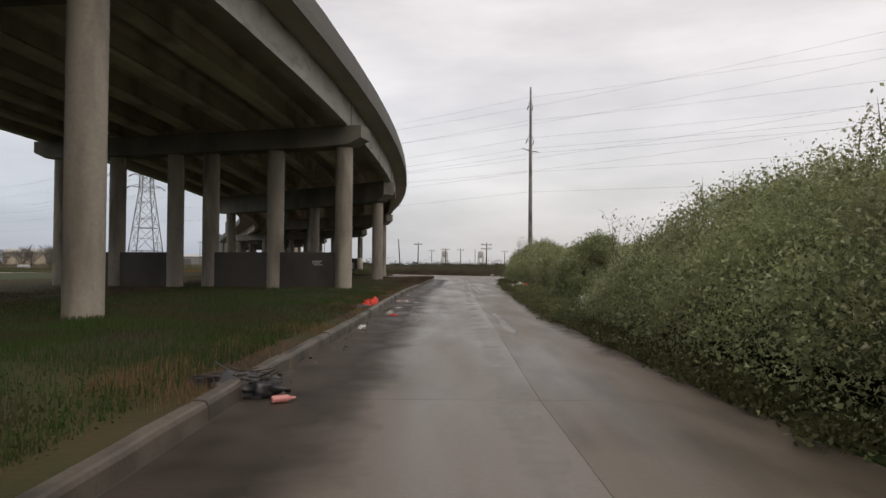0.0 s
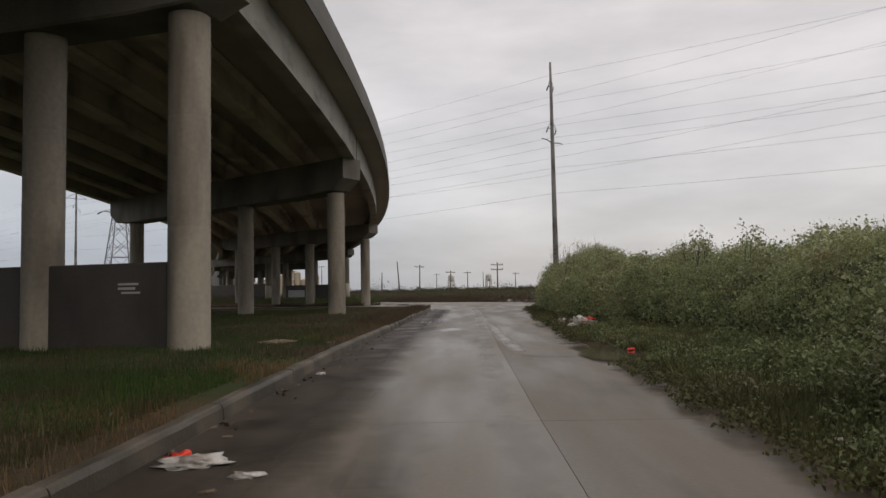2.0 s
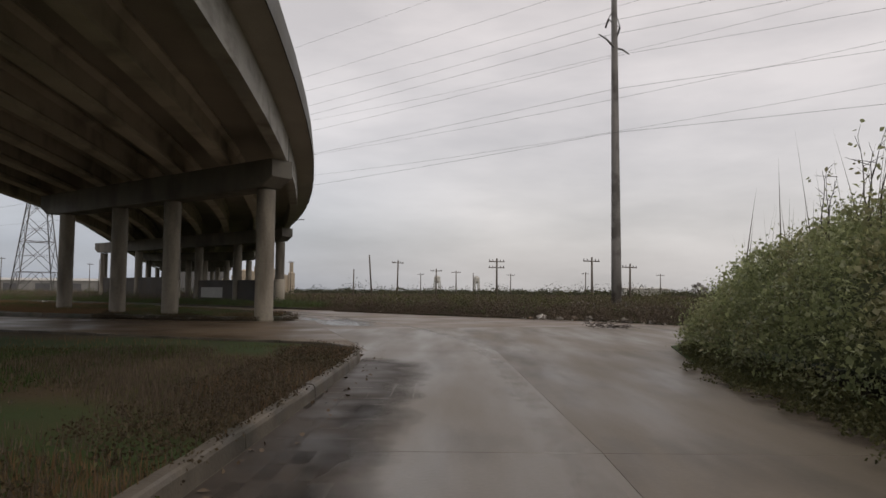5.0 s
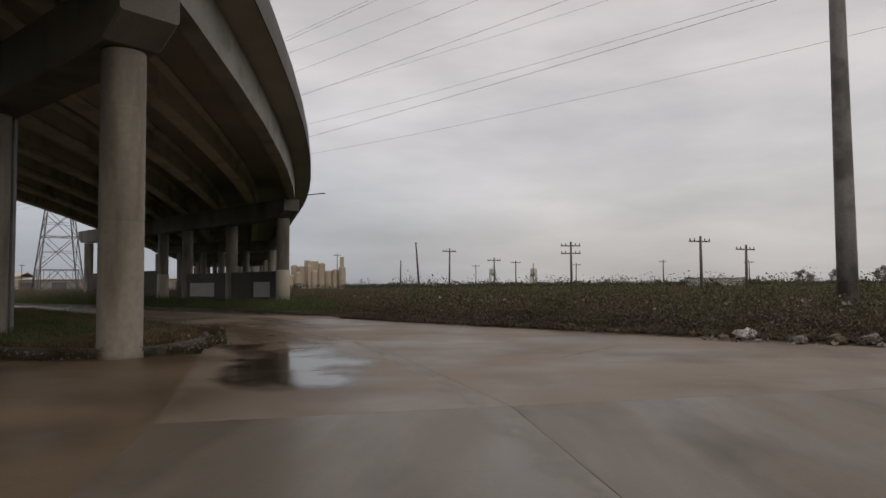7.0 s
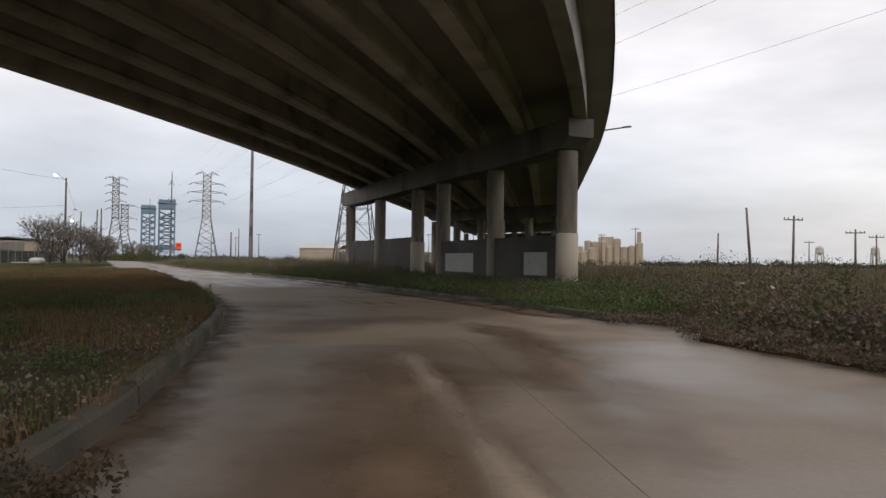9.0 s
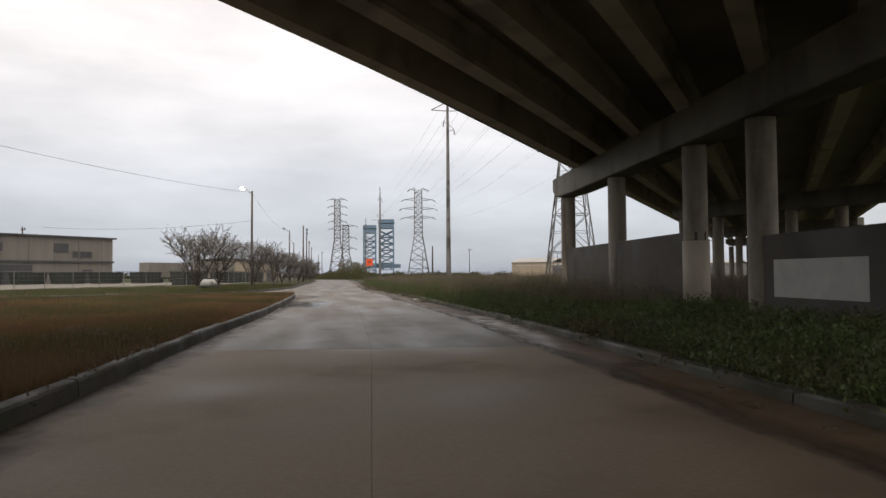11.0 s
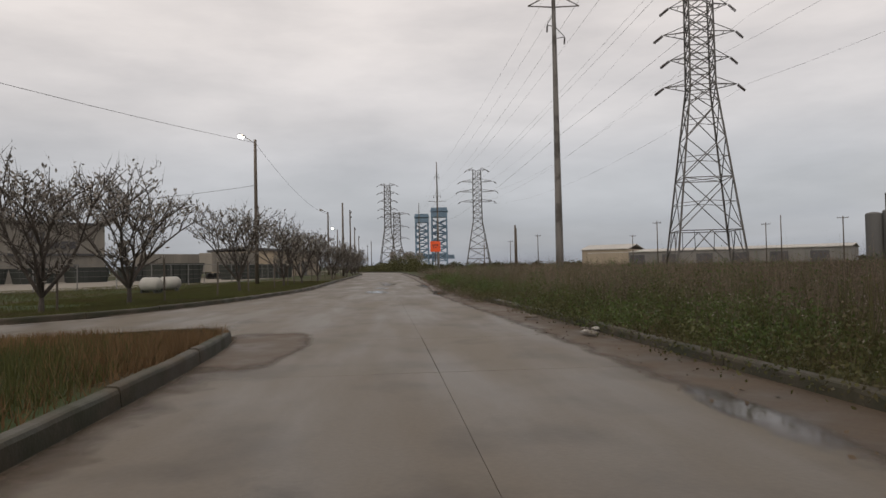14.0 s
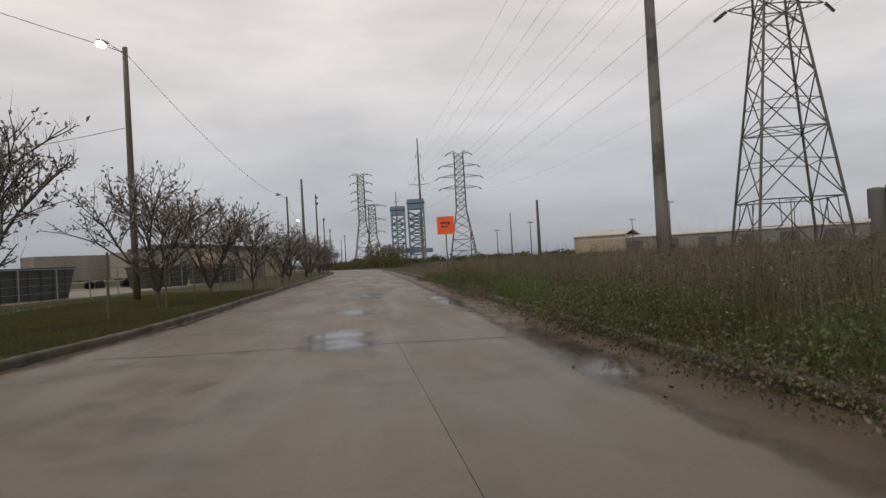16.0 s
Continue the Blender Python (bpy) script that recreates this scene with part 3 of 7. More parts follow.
def ribbon(name, line, left, right, mat, label, z=0.003, peak=0.5, strength=1.0, power=1.0):
    """A thin band of dirt along a line, between two offsets, strongest at 'peak' of its width."""
    p = along(smooth_line(line), 0.5)
    n = len(p)
    cols = 7
    vs, fade = [], []
    rows = [offset_line(p, left + (right - left) * k / (cols - 1)) for k in range(cols)]
    for i in range(n):
        ends = min(1.0, i / 4, (n - 1 - i) / 4)
        for k in range(cols):
            u = k / (cols - 1)
            d = abs(u - peak) / max(peak, 1 - peak)
            vs.append((*rows[k][i], z))
            fade.append((1 - d ** power) * strength * ends)
    fs = [(i * cols + k, i * cols + k + 1, (i + 1) * cols + k + 1, (i + 1) * cols + k) for i in range(n - 1) for k in range(cols - 1)]
    ob = mesh_object(name, vs, fs, M[mat])
    a = ob.data.attributes.new("fade", "FLOAT", "POINT")
    a.data.foreach_set("value", fade)
    return tagged(ob, label, "mud" if mat in ("silt", "smear", "gutter") else "road wear")


# ---- ground and road ----
mesh_g = bmesh.new()
bmesh.ops.create_grid(mesh_g, x_segments=60, y_segments=60, size=2600)
ground = part("ground", mesh_g, M["ground"])
ground.location = (-100, 200, -0.12)
tagged(ground, "flat rough ground of soil and weeds reaching the horizon", "ground", kind="structure")

# left edge, middle joint and right edge of the carriageway, station by station
STATIONS = [
    ((-2.15, -18), (0.8, -18), (4.6, -18)), ((-1.9, 7), (1.1, 7), (4.6, 7)), ((-1.5, 16), (1.45, 16), (4.8, 16)),
    ((-1.25, 30), (1.95, 30), (5.6, 30)), ((-0.6, 42), (2.5, 42), (6.3, 42)), ((0.0, 54), (3.15, 54), (7.4, 54)),
    ((0.55, 66), (3.6, 66), (9.0, 66)), ((0.3, 71), (3.3, 71.3), (12.5, 72)), ((-1.5, 76.5), (2.3, 76.7), (13.5, 80)),
    ((-3.4, 81.5), (0.7, 82), (9.6, 85.5)), ((-4.75, 86.3), (-1.5, 88.3), (4.2, 90.4)), ((-6.5, 90.2), (-4, 93.5), (-1, 95.6)),
    ((-9.4, 93.9), (-8, 98.3), (-5.6, 100.6)), ((-13.6, 99.0), (-13, 103.0), (-9.4, 105.4)), ((-19.6, 104.5), (-19.5, 108.3), (-15.8, 110.7)),
    ((-29.2, 112), (-28.3, 115.9), (-25.2, 118)), ((-33.4, 115.6), (-32.7, 119.05), (-30, 121.6)), ((-43, 123.0), (-41.5, 125.75), (-40.2, 128.9)),
    ((-53, 130.2), (-51.5, 133.3), (-51.1, 136.8)), ((-64, 136.9), (-62, 141.1), (-61.6, 144)), ((-75.6, 145.2), (-73, 149.2), (-73, 153)),
    ((-93, 158.3), (-90, 162.6), (-91, 167)), ((-141, 195), (-138, 199.2), (-139.5, 203.4)), ((-165, 212), (-163.5, 217), (-165.5, 222)), ((-185, 218), (-186, 223), (-188, 228)), ((-230, 222), (-230, 227), (-230, 232)),
]
LEFT = np.array([s[0] for s in STATIONS], float)
MID = np.array([s[1] for s in STATIONS], float)
RIGHT = np.array([s[2] for s in STATIONS], float)


def stations(step=4.6):
    """Left, middle and right edge at even steps along the middle joint."""
    seg = np.linalg.norm(np.diff(MID, axis=0), axis=1)
    s = np.concatenate([[0], np.cumsum(seg)])
    q = np.arange(0, s[-1], step)
    # rounded through the bend
    fine = np.linspace(0, s[-1], 600)
    rows = []
    for line in (LEFT, MID, RIGHT):
        p = np.stack([np.interp(fine, s, line[:, i]) for i in (0, 1)], 1)
        for _ in range(14):
            p[1:-1] = (p[:-2] + 2 * p[1:-1] + p[2:]) / 4
        rows.append(np.stack([np.interp(q, fine, p[:, i]) for i in (0, 1)], 1))
    return rows


SL, SM, SR = stations()
road = slab_poly("road", [tuple(p) for p in LEFT] + [tuple(p) for p in RIGHT[::-1]], -0.3, -0.022, M["joint"])
tagged(road, "worn concrete street bending left, wet from rain", "road", kind="structure")

# the side street that leads off under the overpass and the yard entrance farther on
side_street = slab_poly("side_street", [(1.1, 66.5), (1.0, 70.9), (-0.9, 76.7), (-2.7, 81.8), (-3.9, 84.9), (-5.4, 83.35), (-8, 83.5), (-14, 85.5), (-70, 104), (-75, 92), (-18, 76), (-8, 71.5), (-2.5, 69)], -0.3, -0.004, M["road_wet"])
tagged(side_street, "muddy concrete side street leading off under the overpass", "street", kind="structure")
road_edge = slab_poly("road_edge", [(14.2, 72), (15, 80), (10.4, 86.8), (5, 91.6), (-0.5, 96.9), (-4.0, 100.3), (-4.5, 102.6), (-6.7, 102.8), (-9.5, 105.8), (-15.9, 111.1), (-14, 106), (-6, 98.5), (3, 89), (8, 83), (9, 74)], -0.3, -0.008, M["road_mid"])
tagged(road_edge, "muddy concrete edge of the street along the scrub", "road", kind="structure")
driveway = slab_poly("driveway", [(-52.4, 130.2), (-66, 140.4), (-77, 148.8), (-78, 147.6), (-67, 136.8), (-64.9, 134.2), (-61, 129.2), (-60, 124), (-66, 112), (-58, 109), (-53, 124), (-52.6, 128)], -0.3, -0.004, M["road_far"])
tagged(driveway, "concrete yard entrance between two grass verges", "driveway", kind="structure")


def offset_line(p, d):
    """Shift a polyline to its left by d."""
    p = np.asarray(p, float)
    t = np.gradient(p, axis=0)
    t /= np.linalg.norm(t, axis=1, keepdims=True)
    return p + np.stack([-t[:, 1], t[:, 0]], 1) * d


def kerb_run(line, side, parent, mat="kerb", seg=3.05, h=0.15):
    """Kerb stones in sections along a polyline; side 1: body to the left of the line."""
    pts = along(smooth_line(line), 0.5)
    n = int(max(2, round(len(pts) * 0.5 / seg)))
    cuts = np.linspace(0, len(pts) - 1, n + 1).round().astype(int)
    for a, b in zip(cuts, cuts[1:]):
        if b - a < 1:
            continue
        p = pts[a:b + 1].copy()
        d = p[-1] - p[0]
        d /= np.linalg.norm(d)
        p[0] += d * 0.012
        p[-1] -= d * 0.012
        hh = h + rng.uniform(-0.012, 0.012)
        prof = [(0.0, -0.12), (0.02, hh - 0.045), (0.035, hh - 0.012), (0.06, hh), (0.155, hh + 0.004), (0.17, hh - 0.01), (0.17, -0.12)]
        lines = [offset_line(p, side * o) for o, _ in prof]
        wob = rng.uniform(-0.006, 0.006, len(p))
        bm = bmesh.new()
        loft(bm, [[(lines[k][i][0], lines[k][i][1], z + (wob[i] if z > 0 else 0)) for k, (_, z) in enumerate(prof)] for i in range(len(p))])
        bmesh.ops.recalc_face_normals(bm, faces=bm.faces)
        part("kerb_stone", bm, M[mat], parent)


KERB_A = [(-2.15, -18), (-1.9, 7), (-1.5, 16), (-1.25, 30), (-0.6, 42), (0.0, 54), (0.5, 64), (0.45, 66.6), (-0.6, 68.2), (-2.6, 68.9), (-8, 71.3), (-18, 75.8), (-50, 85)]
KERB_B = [(-40, 93.8), (-14, 85.6), (-8, 83.6), (-5.7, 83.3), (-4.8, 84.3), (-4.75, 86.6), (-6.5, 90.2), (-9.4, 93.9), (-13.6, 99.0), (-19.6, 104.5), (-29.2, 112), (-33.4, 115.6), (-43, 123.0), (-51.2, 129.1), (-52.6, 129.3), (-53.1, 128), (-53.4, 124), (-58, 110)]
KERB_C = [(-66, 112), (-60.4, 124.2), (-61.4, 129.3), (-64.6, 134.2), (-70, 139.8), (-75.6, 145.0), (-93, 158.1), (-141, 194.8), (-165, 211.8), (-185, 217.8), (-230, 221.8)]
KERB_D = [(-4.6, 102.4), (-6.6, 102.6), (-9.4, 105.6), (-15.8, 110.9), (-25.2, 118.2), (-30, 121.8), (-40.2, 129.1), (-51.1, 137), (-61.6, 144.2), (-73, 153.2), (-91, 167.2), (-139.5, 203.6), (-165.5, 222.2), (-188, 228.2), (-230, 232.2)]
for nm, line, side, lab in (("kerb_1", KERB_A, 1, "weathered concrete kerb along the grass beside the overpass"), ("kerb_2", KERB_B, 1, "low concrete kerb curving round a weedy island"), ("kerb_3", KERB_C, 1, "concrete kerb below the mown tree verge"), ("kerb_4", KERB_D, -1, "dirty concrete kerb below the weed field")):
    k = thing(nm, (0, 0, 0), lab, "kerb", kind="structure")
    kerb_run(line, side, k, "kerb" if nm == "kerb_1" else "kerb_old", h={"kerb_1": 0.18, "kerb_2": 0.2}.get(nm, 0.15))

VERGE_A = [tuple(p) for p in offset_line(smooth_line(KERB_A), 0.15)] + [(-90, 70), (-90, -40), (-2.3, -40)]
VERGE_B = [tuple(p) for p in offset_line(smooth_line(KERB_B), 0.15)] + [(-66, 104)]
VERGE_C = [tuple(p) for p in offset_line(smooth_line(KERB_C), 0.15)] + [(-300, 215), (-190, 120), (-90, 105)]
VERGE_D = [tuple(p) for p in offset_line(smooth_line(KERB_D), -0.15)] + [(-225, 330), (30, 330), (130, 150), (70, 60), (16, 73), (14.5, 80), (9.9, 86.2), (4.5, 91.0), (-1, 96.3), (-4.4, 99.8)]
VERGE_R = [(4.4, -40), (3.35, -5), (3.05, 6), (3.0, 10), (3.1, 16), (3.5, 24), (4.0, 31), (4.15, 36), (4.8, 42), (5.1, 48), (5.9, 55), (6.8, 64), (8.2, 69.5), (11, 72.5), (16, 73), (70, 60), (70, -40)]
for nm, poly, mat, z, lab in (("verge_1", VERGE_A, "soil", 0.125, "grassy verge of damp soil under the overpass"), ("verge_2", VERGE_B, "soil", 0.125, "weedy island with rusty brown grass"), ("verge_3", VERGE_C, "soil", 0.12, "mown grass verge with a row of trees"), ("verge_4", VERGE_D, "soil", 0.06, "open field of weeds and dead reeds"), ("verge_5", VERGE_R, "soil", 0.02, "muddy road edge grown over by a thicket")):
    v = slab_poly(nm, poly, -0.3, z, M[mat])
    tagged(v, lab, "verge", kind="structure")

# ---- overpass ----
S_END = 78.0   # the curve runs out into a straight
OR, OY, OX = 242.9, 55.5, -3.77   # radius, start and offset of its outer column line


def on_arc(s, o, z=0.0):
    a = min(s, S_END) / OR
    rest = max(0.0, s - S_END)
    return Vector((OX - OR + (OR + o) * math.cos(a) - rest * math.sin(a), OY + (OR + o) * math.sin(a) + rest * math.cos(a), z))


def girder_low(s, o):
    s = min(s, 78.0)
    return 7.72 - 0.0154 * s + 0.0001 * s * s + 0.003 * o


overpass = thing("overpass", (0, 0, 0), "curved grey concrete overpass on rows of round columns", "overpass")
S_LIST = np.linspace(-75, 190, 54)


def sweep(name, prof, mat, label=""):
    """Sweep a cross-section of (offset, height over the girders' underside) along the arc."""
    bm = bmesh.new()
    loft(bm, [[on_arc(s, o, girder_low(s, o) + z) for o, z in prof] for s in S_LIST])
    bmesh.ops.recalc_face_normals(bm, faces=bm.faces)
    return part(name, bm, M[mat], overpass, label)


GIRDERS = [0.55, -2.2, -4.9, -7.5, -10.0, -12.35, -14.6, -16.72]
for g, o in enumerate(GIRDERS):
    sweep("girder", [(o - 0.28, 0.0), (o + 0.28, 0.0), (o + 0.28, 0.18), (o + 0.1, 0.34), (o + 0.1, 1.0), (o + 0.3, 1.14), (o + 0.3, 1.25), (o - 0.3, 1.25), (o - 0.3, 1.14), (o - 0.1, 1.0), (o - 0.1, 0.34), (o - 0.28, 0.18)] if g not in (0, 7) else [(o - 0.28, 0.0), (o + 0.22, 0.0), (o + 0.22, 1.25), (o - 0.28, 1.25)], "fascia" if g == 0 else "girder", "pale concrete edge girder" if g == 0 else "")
sweep("deck_slab", [(-19.25, 1.27), (1.75, 1.27), (1.75, 1.52), (-19.25, 1.52)], "soffit")
sweep("parapet", [(1.8, 1.22), (1.8, 1.6), (1.74, 2.28), (1.5, 2.32), (1.42, 1.75), (1.3, 1.53), (1.76, 1.53), (1.76, 1.22)], "parapet", "dark weathered concrete parapet")
sweep("parapet", [(-19.3, 1.22), (-19.3, 1.6), (-19.24, 2.28), (-19.0, 2.32), (-18.92, 1.75), (-18.8, 1.53), (-19.26, 1.53), (-19.26, 1.22)], "parapet", "dark weathered concrete parapet")


def column(p, top, r=0.425):
    bm = bmesh.new()
    rings = []
    for z, rr in ((-0.2, r + 0.03), (0.1, r + 0.03), (0.16, r), (1.5, r), (2.57, r), (2.62, r), (2.64, r - 0.004), (2.67, r - 0.004), (2.69, r), (2.74, r), (4.85, r), (4.9, r), (4.92, r - 0.004), (4.95, r - 0.004), (4.97, r), (5.02, r), (top - 0.06, r), (top, r)):
        rings.append([(rr * math.cos(a), rr * math.sin(a), z) for a in np.linspace(0, 2 * math.pi, 29)[:-1]])
    loft(bm, rings)
    ob = part("column", bm, M["column"], overpass, smooth=True)
    ob.location = (p[0], p[1], 0)


def bent(origin, way, places, cap_depth, walls=(), wall_h=2.0, over=(1.1, 1.4), tops=None):
    """A row of columns under one cap beam, with low crash walls between some of them."""
    w = Vector((way[0], way[1], 0)).normalized()
    nrm = Vector((-w.y, w.x, 0))
    o = Vector((origin[0], origin[1], 0))

    def low_at(p):
        r = math.hypot(p.x - (OX - OR), p.y - OY)
        return girder_low(OR * math.asin((p.y - OY) / r), 0.0)

    ends = [o - w * over[0], o + w * (places[-1] + over[1])]
    rows = []
    steps = 9
    for i in range(steps + 1):
        f = i / steps
        p = ends[0].lerp(ends[1], f)
        t = low_at(p)
        d = cap_depth
        if i in (0, steps):
            d = cap_depth * 0.62
        rows.append([p + nrm * a + Vector((0, 0, z)) for a, z in ((-0.55, t - d), (0.55, t - d), (0.6, t - d + 0.05), (0.6, t), (-0.6, t), (-0.6, t - d + 0.05))])
    # the ends curve up like hammerheads
    for k, (i, f) in enumerate(((0, 0.35), (steps, 0.35))):
        p = ends[0] if i == 0 else ends[1]
        q = p + (w if i == 0 else -w) * 0.7
        t = low_at(q)
        d = cap_depth * 0.93
        row = [q + nrm * a + Vector((0, 0, z)) for a, z in ((-0.55, t - d), (0.55, t - d), (0.6, t - d + 0.05), (0.6, t), (-0.6, t), (-0.6, t - d + 0.05))]
        rows.insert(1 if i == 0 else len(rows) - 1, row)
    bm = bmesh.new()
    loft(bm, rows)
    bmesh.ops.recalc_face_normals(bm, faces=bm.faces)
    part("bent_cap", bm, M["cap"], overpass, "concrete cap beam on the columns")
    for s in places:
        p = o + w * s
        column(p, low_at(p) - cap_depth + 0.01)
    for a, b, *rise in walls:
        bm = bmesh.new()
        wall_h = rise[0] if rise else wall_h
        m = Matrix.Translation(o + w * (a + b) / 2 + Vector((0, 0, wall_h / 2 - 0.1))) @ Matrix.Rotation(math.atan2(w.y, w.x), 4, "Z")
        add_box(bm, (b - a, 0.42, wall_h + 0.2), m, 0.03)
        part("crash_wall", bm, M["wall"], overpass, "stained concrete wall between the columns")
    return o, w, nrm


bent((-7.5, 15.3), (-1, 0.15), (0, 3.7, 7.4, 9.6, 13.2, 16.8), 1.25)
B_O, B_W, B_N = bent((-4.23, 34.4), (-7.12, 2.0), (0, 3.7, 7.4, 9.5, 13.1, 16.7), 1.0, ((0.3, 7.7), (9.2, 17.0)), 1.95)
bent((-4.05, 54.4), (-5.56, 4.16), (0, 7.0, 12.1, 18.0), 1.6, over=(1.1, 2.2))
bent((-5.62, 83.85), (-5.56, 4.16), (0, 7.3, 12.3, 18.2), 1.3, over=(1.05, 2.2))
E_O, E_W, E_N = bent((-11.56, 116.5), (-26.8, 23.2), (0, 6.7, 13.6, 18.0, 26.3, 35.0), 1.25, ((0.3, 14.2), (17.6, 35.3, 2.8)), 2.4, over=(1.0, 1.3))
for s in (104.0, 138.0, 172.0):
    p = on_arc(s, 0.0)
    bent((p.x, p.y), (-0.95, 0.30), (0, 3.8, 7.6, 10.5, 14.2, 17.8), 1.25, over=(1.2, 0.7))
bent((-11.2, -4.0), (-1, 0.25), (0, 3.7, 7.4, 9.6, 13.2, 16.8), 1.25)
bent((-17.0, -24.0), (-1, 0.35), (0, 3.7, 7.4, 9.6, 13.2, 16.8), 1.25)

for s in (0.0, 18.0):
    p = E_O + E_W * s
    bm = bmesh.new()
    loft(bm, [[(p.x + 0.468 * math.cos(a), p.y + 0.468 * math.sin(a), z) for a in np.linspace(0, 2 * math.pi, 29)[:-1]] for z in (-0.1, 1.2, 2.46)])
    part("column_foot", bm, M["jacket"], overpass, "pale painted lower part of a column", smooth=True)

# open expansion joints across the edge girder over the columns
for s in (-41.0, -21.1, -1.1, 28.6, 63.0):
    bm = bmesh.new()
    a = min(s, S_END) / OR
    add_box(bm, (0.02, 0.05, 1.2), Matrix.Translation(on_arc(s, 0.782, girder_low(s, 0.8) + 0.62)) @ Matrix.Rotation(a, 4, "Z"))
    part("expansion_joint", bm, M["joint"], overpass, "dark open joint between two girder ends")

# light arms on the parapet
for s in (75.0,):
    bm = bmesh.new()
    p = on_arc(s, 1.7, girder_low(s, 1.7) + 2.1)
    add_tube(bm, p, p + Vector((1.5, 0.2, 0.15)), 0.05, 0.04, 6)
    add_box(bm, (0.5, 0.16, 0.09), Matrix.Translation(p + Vector((1.7, 0.2, 0.17))), 0.02)
    part("sign_arm", bm, M["lattice"], overpass, "thin metal arm sticking out of the parapet")

# painted-over squares and scrawl on the walls
face = -E_N if E_N.y > 0 else E_N
for a, b, z0, z1 in ((8.85, 12.7, 0.64, 1.68), (1.25, 3.3, 0.64, 1.68)):
    bm = bmesh.new()
    m = Matrix.Translation(E_O + E_W * (a + b) / 2 + face * 0.216 + Vector((0, 0, (z0 + z1) / 2))) @ Matrix.Rotation(math.atan2(E_W.y, E_W.x), 4, "Z")
    add_box(bm, (b - a, 0.008, z1 - z0), m)
    part("paint_patch", bm, M["paint"], overpass, "pale grey square of cover paint")
faceb = -B_N if B_N.y > 0 else B_N
bm = bmesh.new()
for dx, dz, lx, lz in ((0.24, 0.09, 0.5, 0.045), (0.2, 0.0, 0.42, 0.05), (0.3, -0.09, 0.46, 0.04)):
    m = Matrix.Translation(B_O + B_W * (1.55 - dx) + faceb * 0.214 + Vector((0, 0, 1.42 + dz))) @ Matrix.Rotation(math.atan2(B_W.y, B_W.x), 4, "Z")
    add_box(bm, (lx, 0.006, lz), m)
part("scrawl", bm, M["paint"], overpass, "pale sprayed scrawl")

# ---- power line on tall single poles ----
LINE = [(104, 21), (13.6, 93.9), (-75.4, 168.2), (-166, 235), (-252, 301)]
WIRES = [(24.2, 0.0), (20.9, 0.6), (18.8, -0.7), (16.9, -1.9), (16.9, 1.9), (14.0, 0.4), (11.3, 0.3)]


def power_pole(at, h=25.6, high=False):
    t = thing("power_pole", (at[0], at[1], 0), "tall weathered single pole carrying power lines", "power pole", "tall line poles")
    bm = bmesh.new()
    loft(bm, [[(r * math.cos(a), r * math.sin(a), z) for a in np.linspace(0, 2 * math.pi, 13)[:-1]] for z, r in ((-0.5, 0.33), (3, 0.31), (9, 0.26), (16, 0.21), (22, 0.165), (h, 0.11))])
    part("shaft", bm, M["steelpole"], t, smooth=True)
    d = Vector((-89, 74.3, 0)).normalized()
    nrm = Vector((-d.y, d.x, 0))
    for sgn in (-1, 1) if high else ():
        for z in (22.2, 27.3):
            for top, name in ((z, "upper_arm"), (z + 1.2, "arm_brace")):
                bm = bmesh.new()
                add_tube(bm, (0, 0, top), Vector((0, 0, z + 0.1)) + nrm * sgn * 2.1, 0.06, 0.05, 6)
                part(name, bm, M["steelpole"], t)
    for sgn in (-1, 1) if not high else ():
        bm = bmesh.new()
        a = Vector((0, 0, 16.75))
        mid = a + nrm * sgn * 1.2 + Vector((0, 0, 0.22))
        add_tube(bm, a, mid, 0.07, 0.06, 6)
        add_tube(bm, mid, a + nrm * sgn * 2.2 + Vector((0, 0, 0.2)), 0.06, 0.04, 6)
        part("lower_arm", bm, M["steelpole"], t)
    for z, sgn in ((18.2, 1), (18.2, -1), (22.8, 1), (22.8, -1)) if not high else ((19.6, -1), (20.6, 1)):
        bm = bmesh.new()
        k = 0.85 if z < 20 else 0.55
        add_tube(bm, (0, 0, z), Vector((0, 0, z + 0.15)) + nrm * sgn * k, 0.04, 0.03, 5)
        add_tube(bm, (0, 0, z + 1.1), Vector((0, 0, z + 0.15)) + nrm * sgn * k, 0.03, 0.03, 5)
        part("bracket", bm, M["lattice"], t)
        bm = bmesh.new()
        e = Vector((0, 0, z + 0.1)) + nrm * sgn * k
        add_tube(bm, e, e + Vector((0, 0, -0.5)) + d * 0.2, 0.07, 0.07, 6)
        part("insulator", bm, M["insulator"], t)
    return t


for k, at in enumerate(LINE):
    power_pole(at, 34.0 if k == 2 else 26.5 if k > 2 else 25.6, k == 2)


def wire(name, a, b, sag, r, label, parent=None, n=14):
    a, b = Vector(a), Vector(b)
    cu = bpy.data.curves.new(name, "CURVE")
    cu.dimensions, cu.bevel_depth, cu.bevel_resolution = "3D", r, 0
    sp = cu.splines.new("POLY")
    sp.points.add(n)
    for i in range(n + 1):
        f = i / n
        p = a.lerp(b, f)
        sp.points[i].co = (p.x, p.y, p.z - sag * 4 * f * (1 - f), 1)
    cu.materials.append(M["wire"])
    ob = new(name, cu)
    return tagged(ob, label, "power line", "overhead wires")


d0 = Vector((-89, 74.3, 0)).normalized()
n0 = Vector((-d0.y, d0.x, 0))
for (x0, y0), (x1, y1) in zip(LINE, LINE[1:]):
    for z, o in WIRES:
        wire("overhead_wire", Vector((x0, y0, z)) + n0 * o, Vector((x1, y1, z)) + n0 * o, 1.1, 0.009, "thin dark overhead power wire between tall poles")


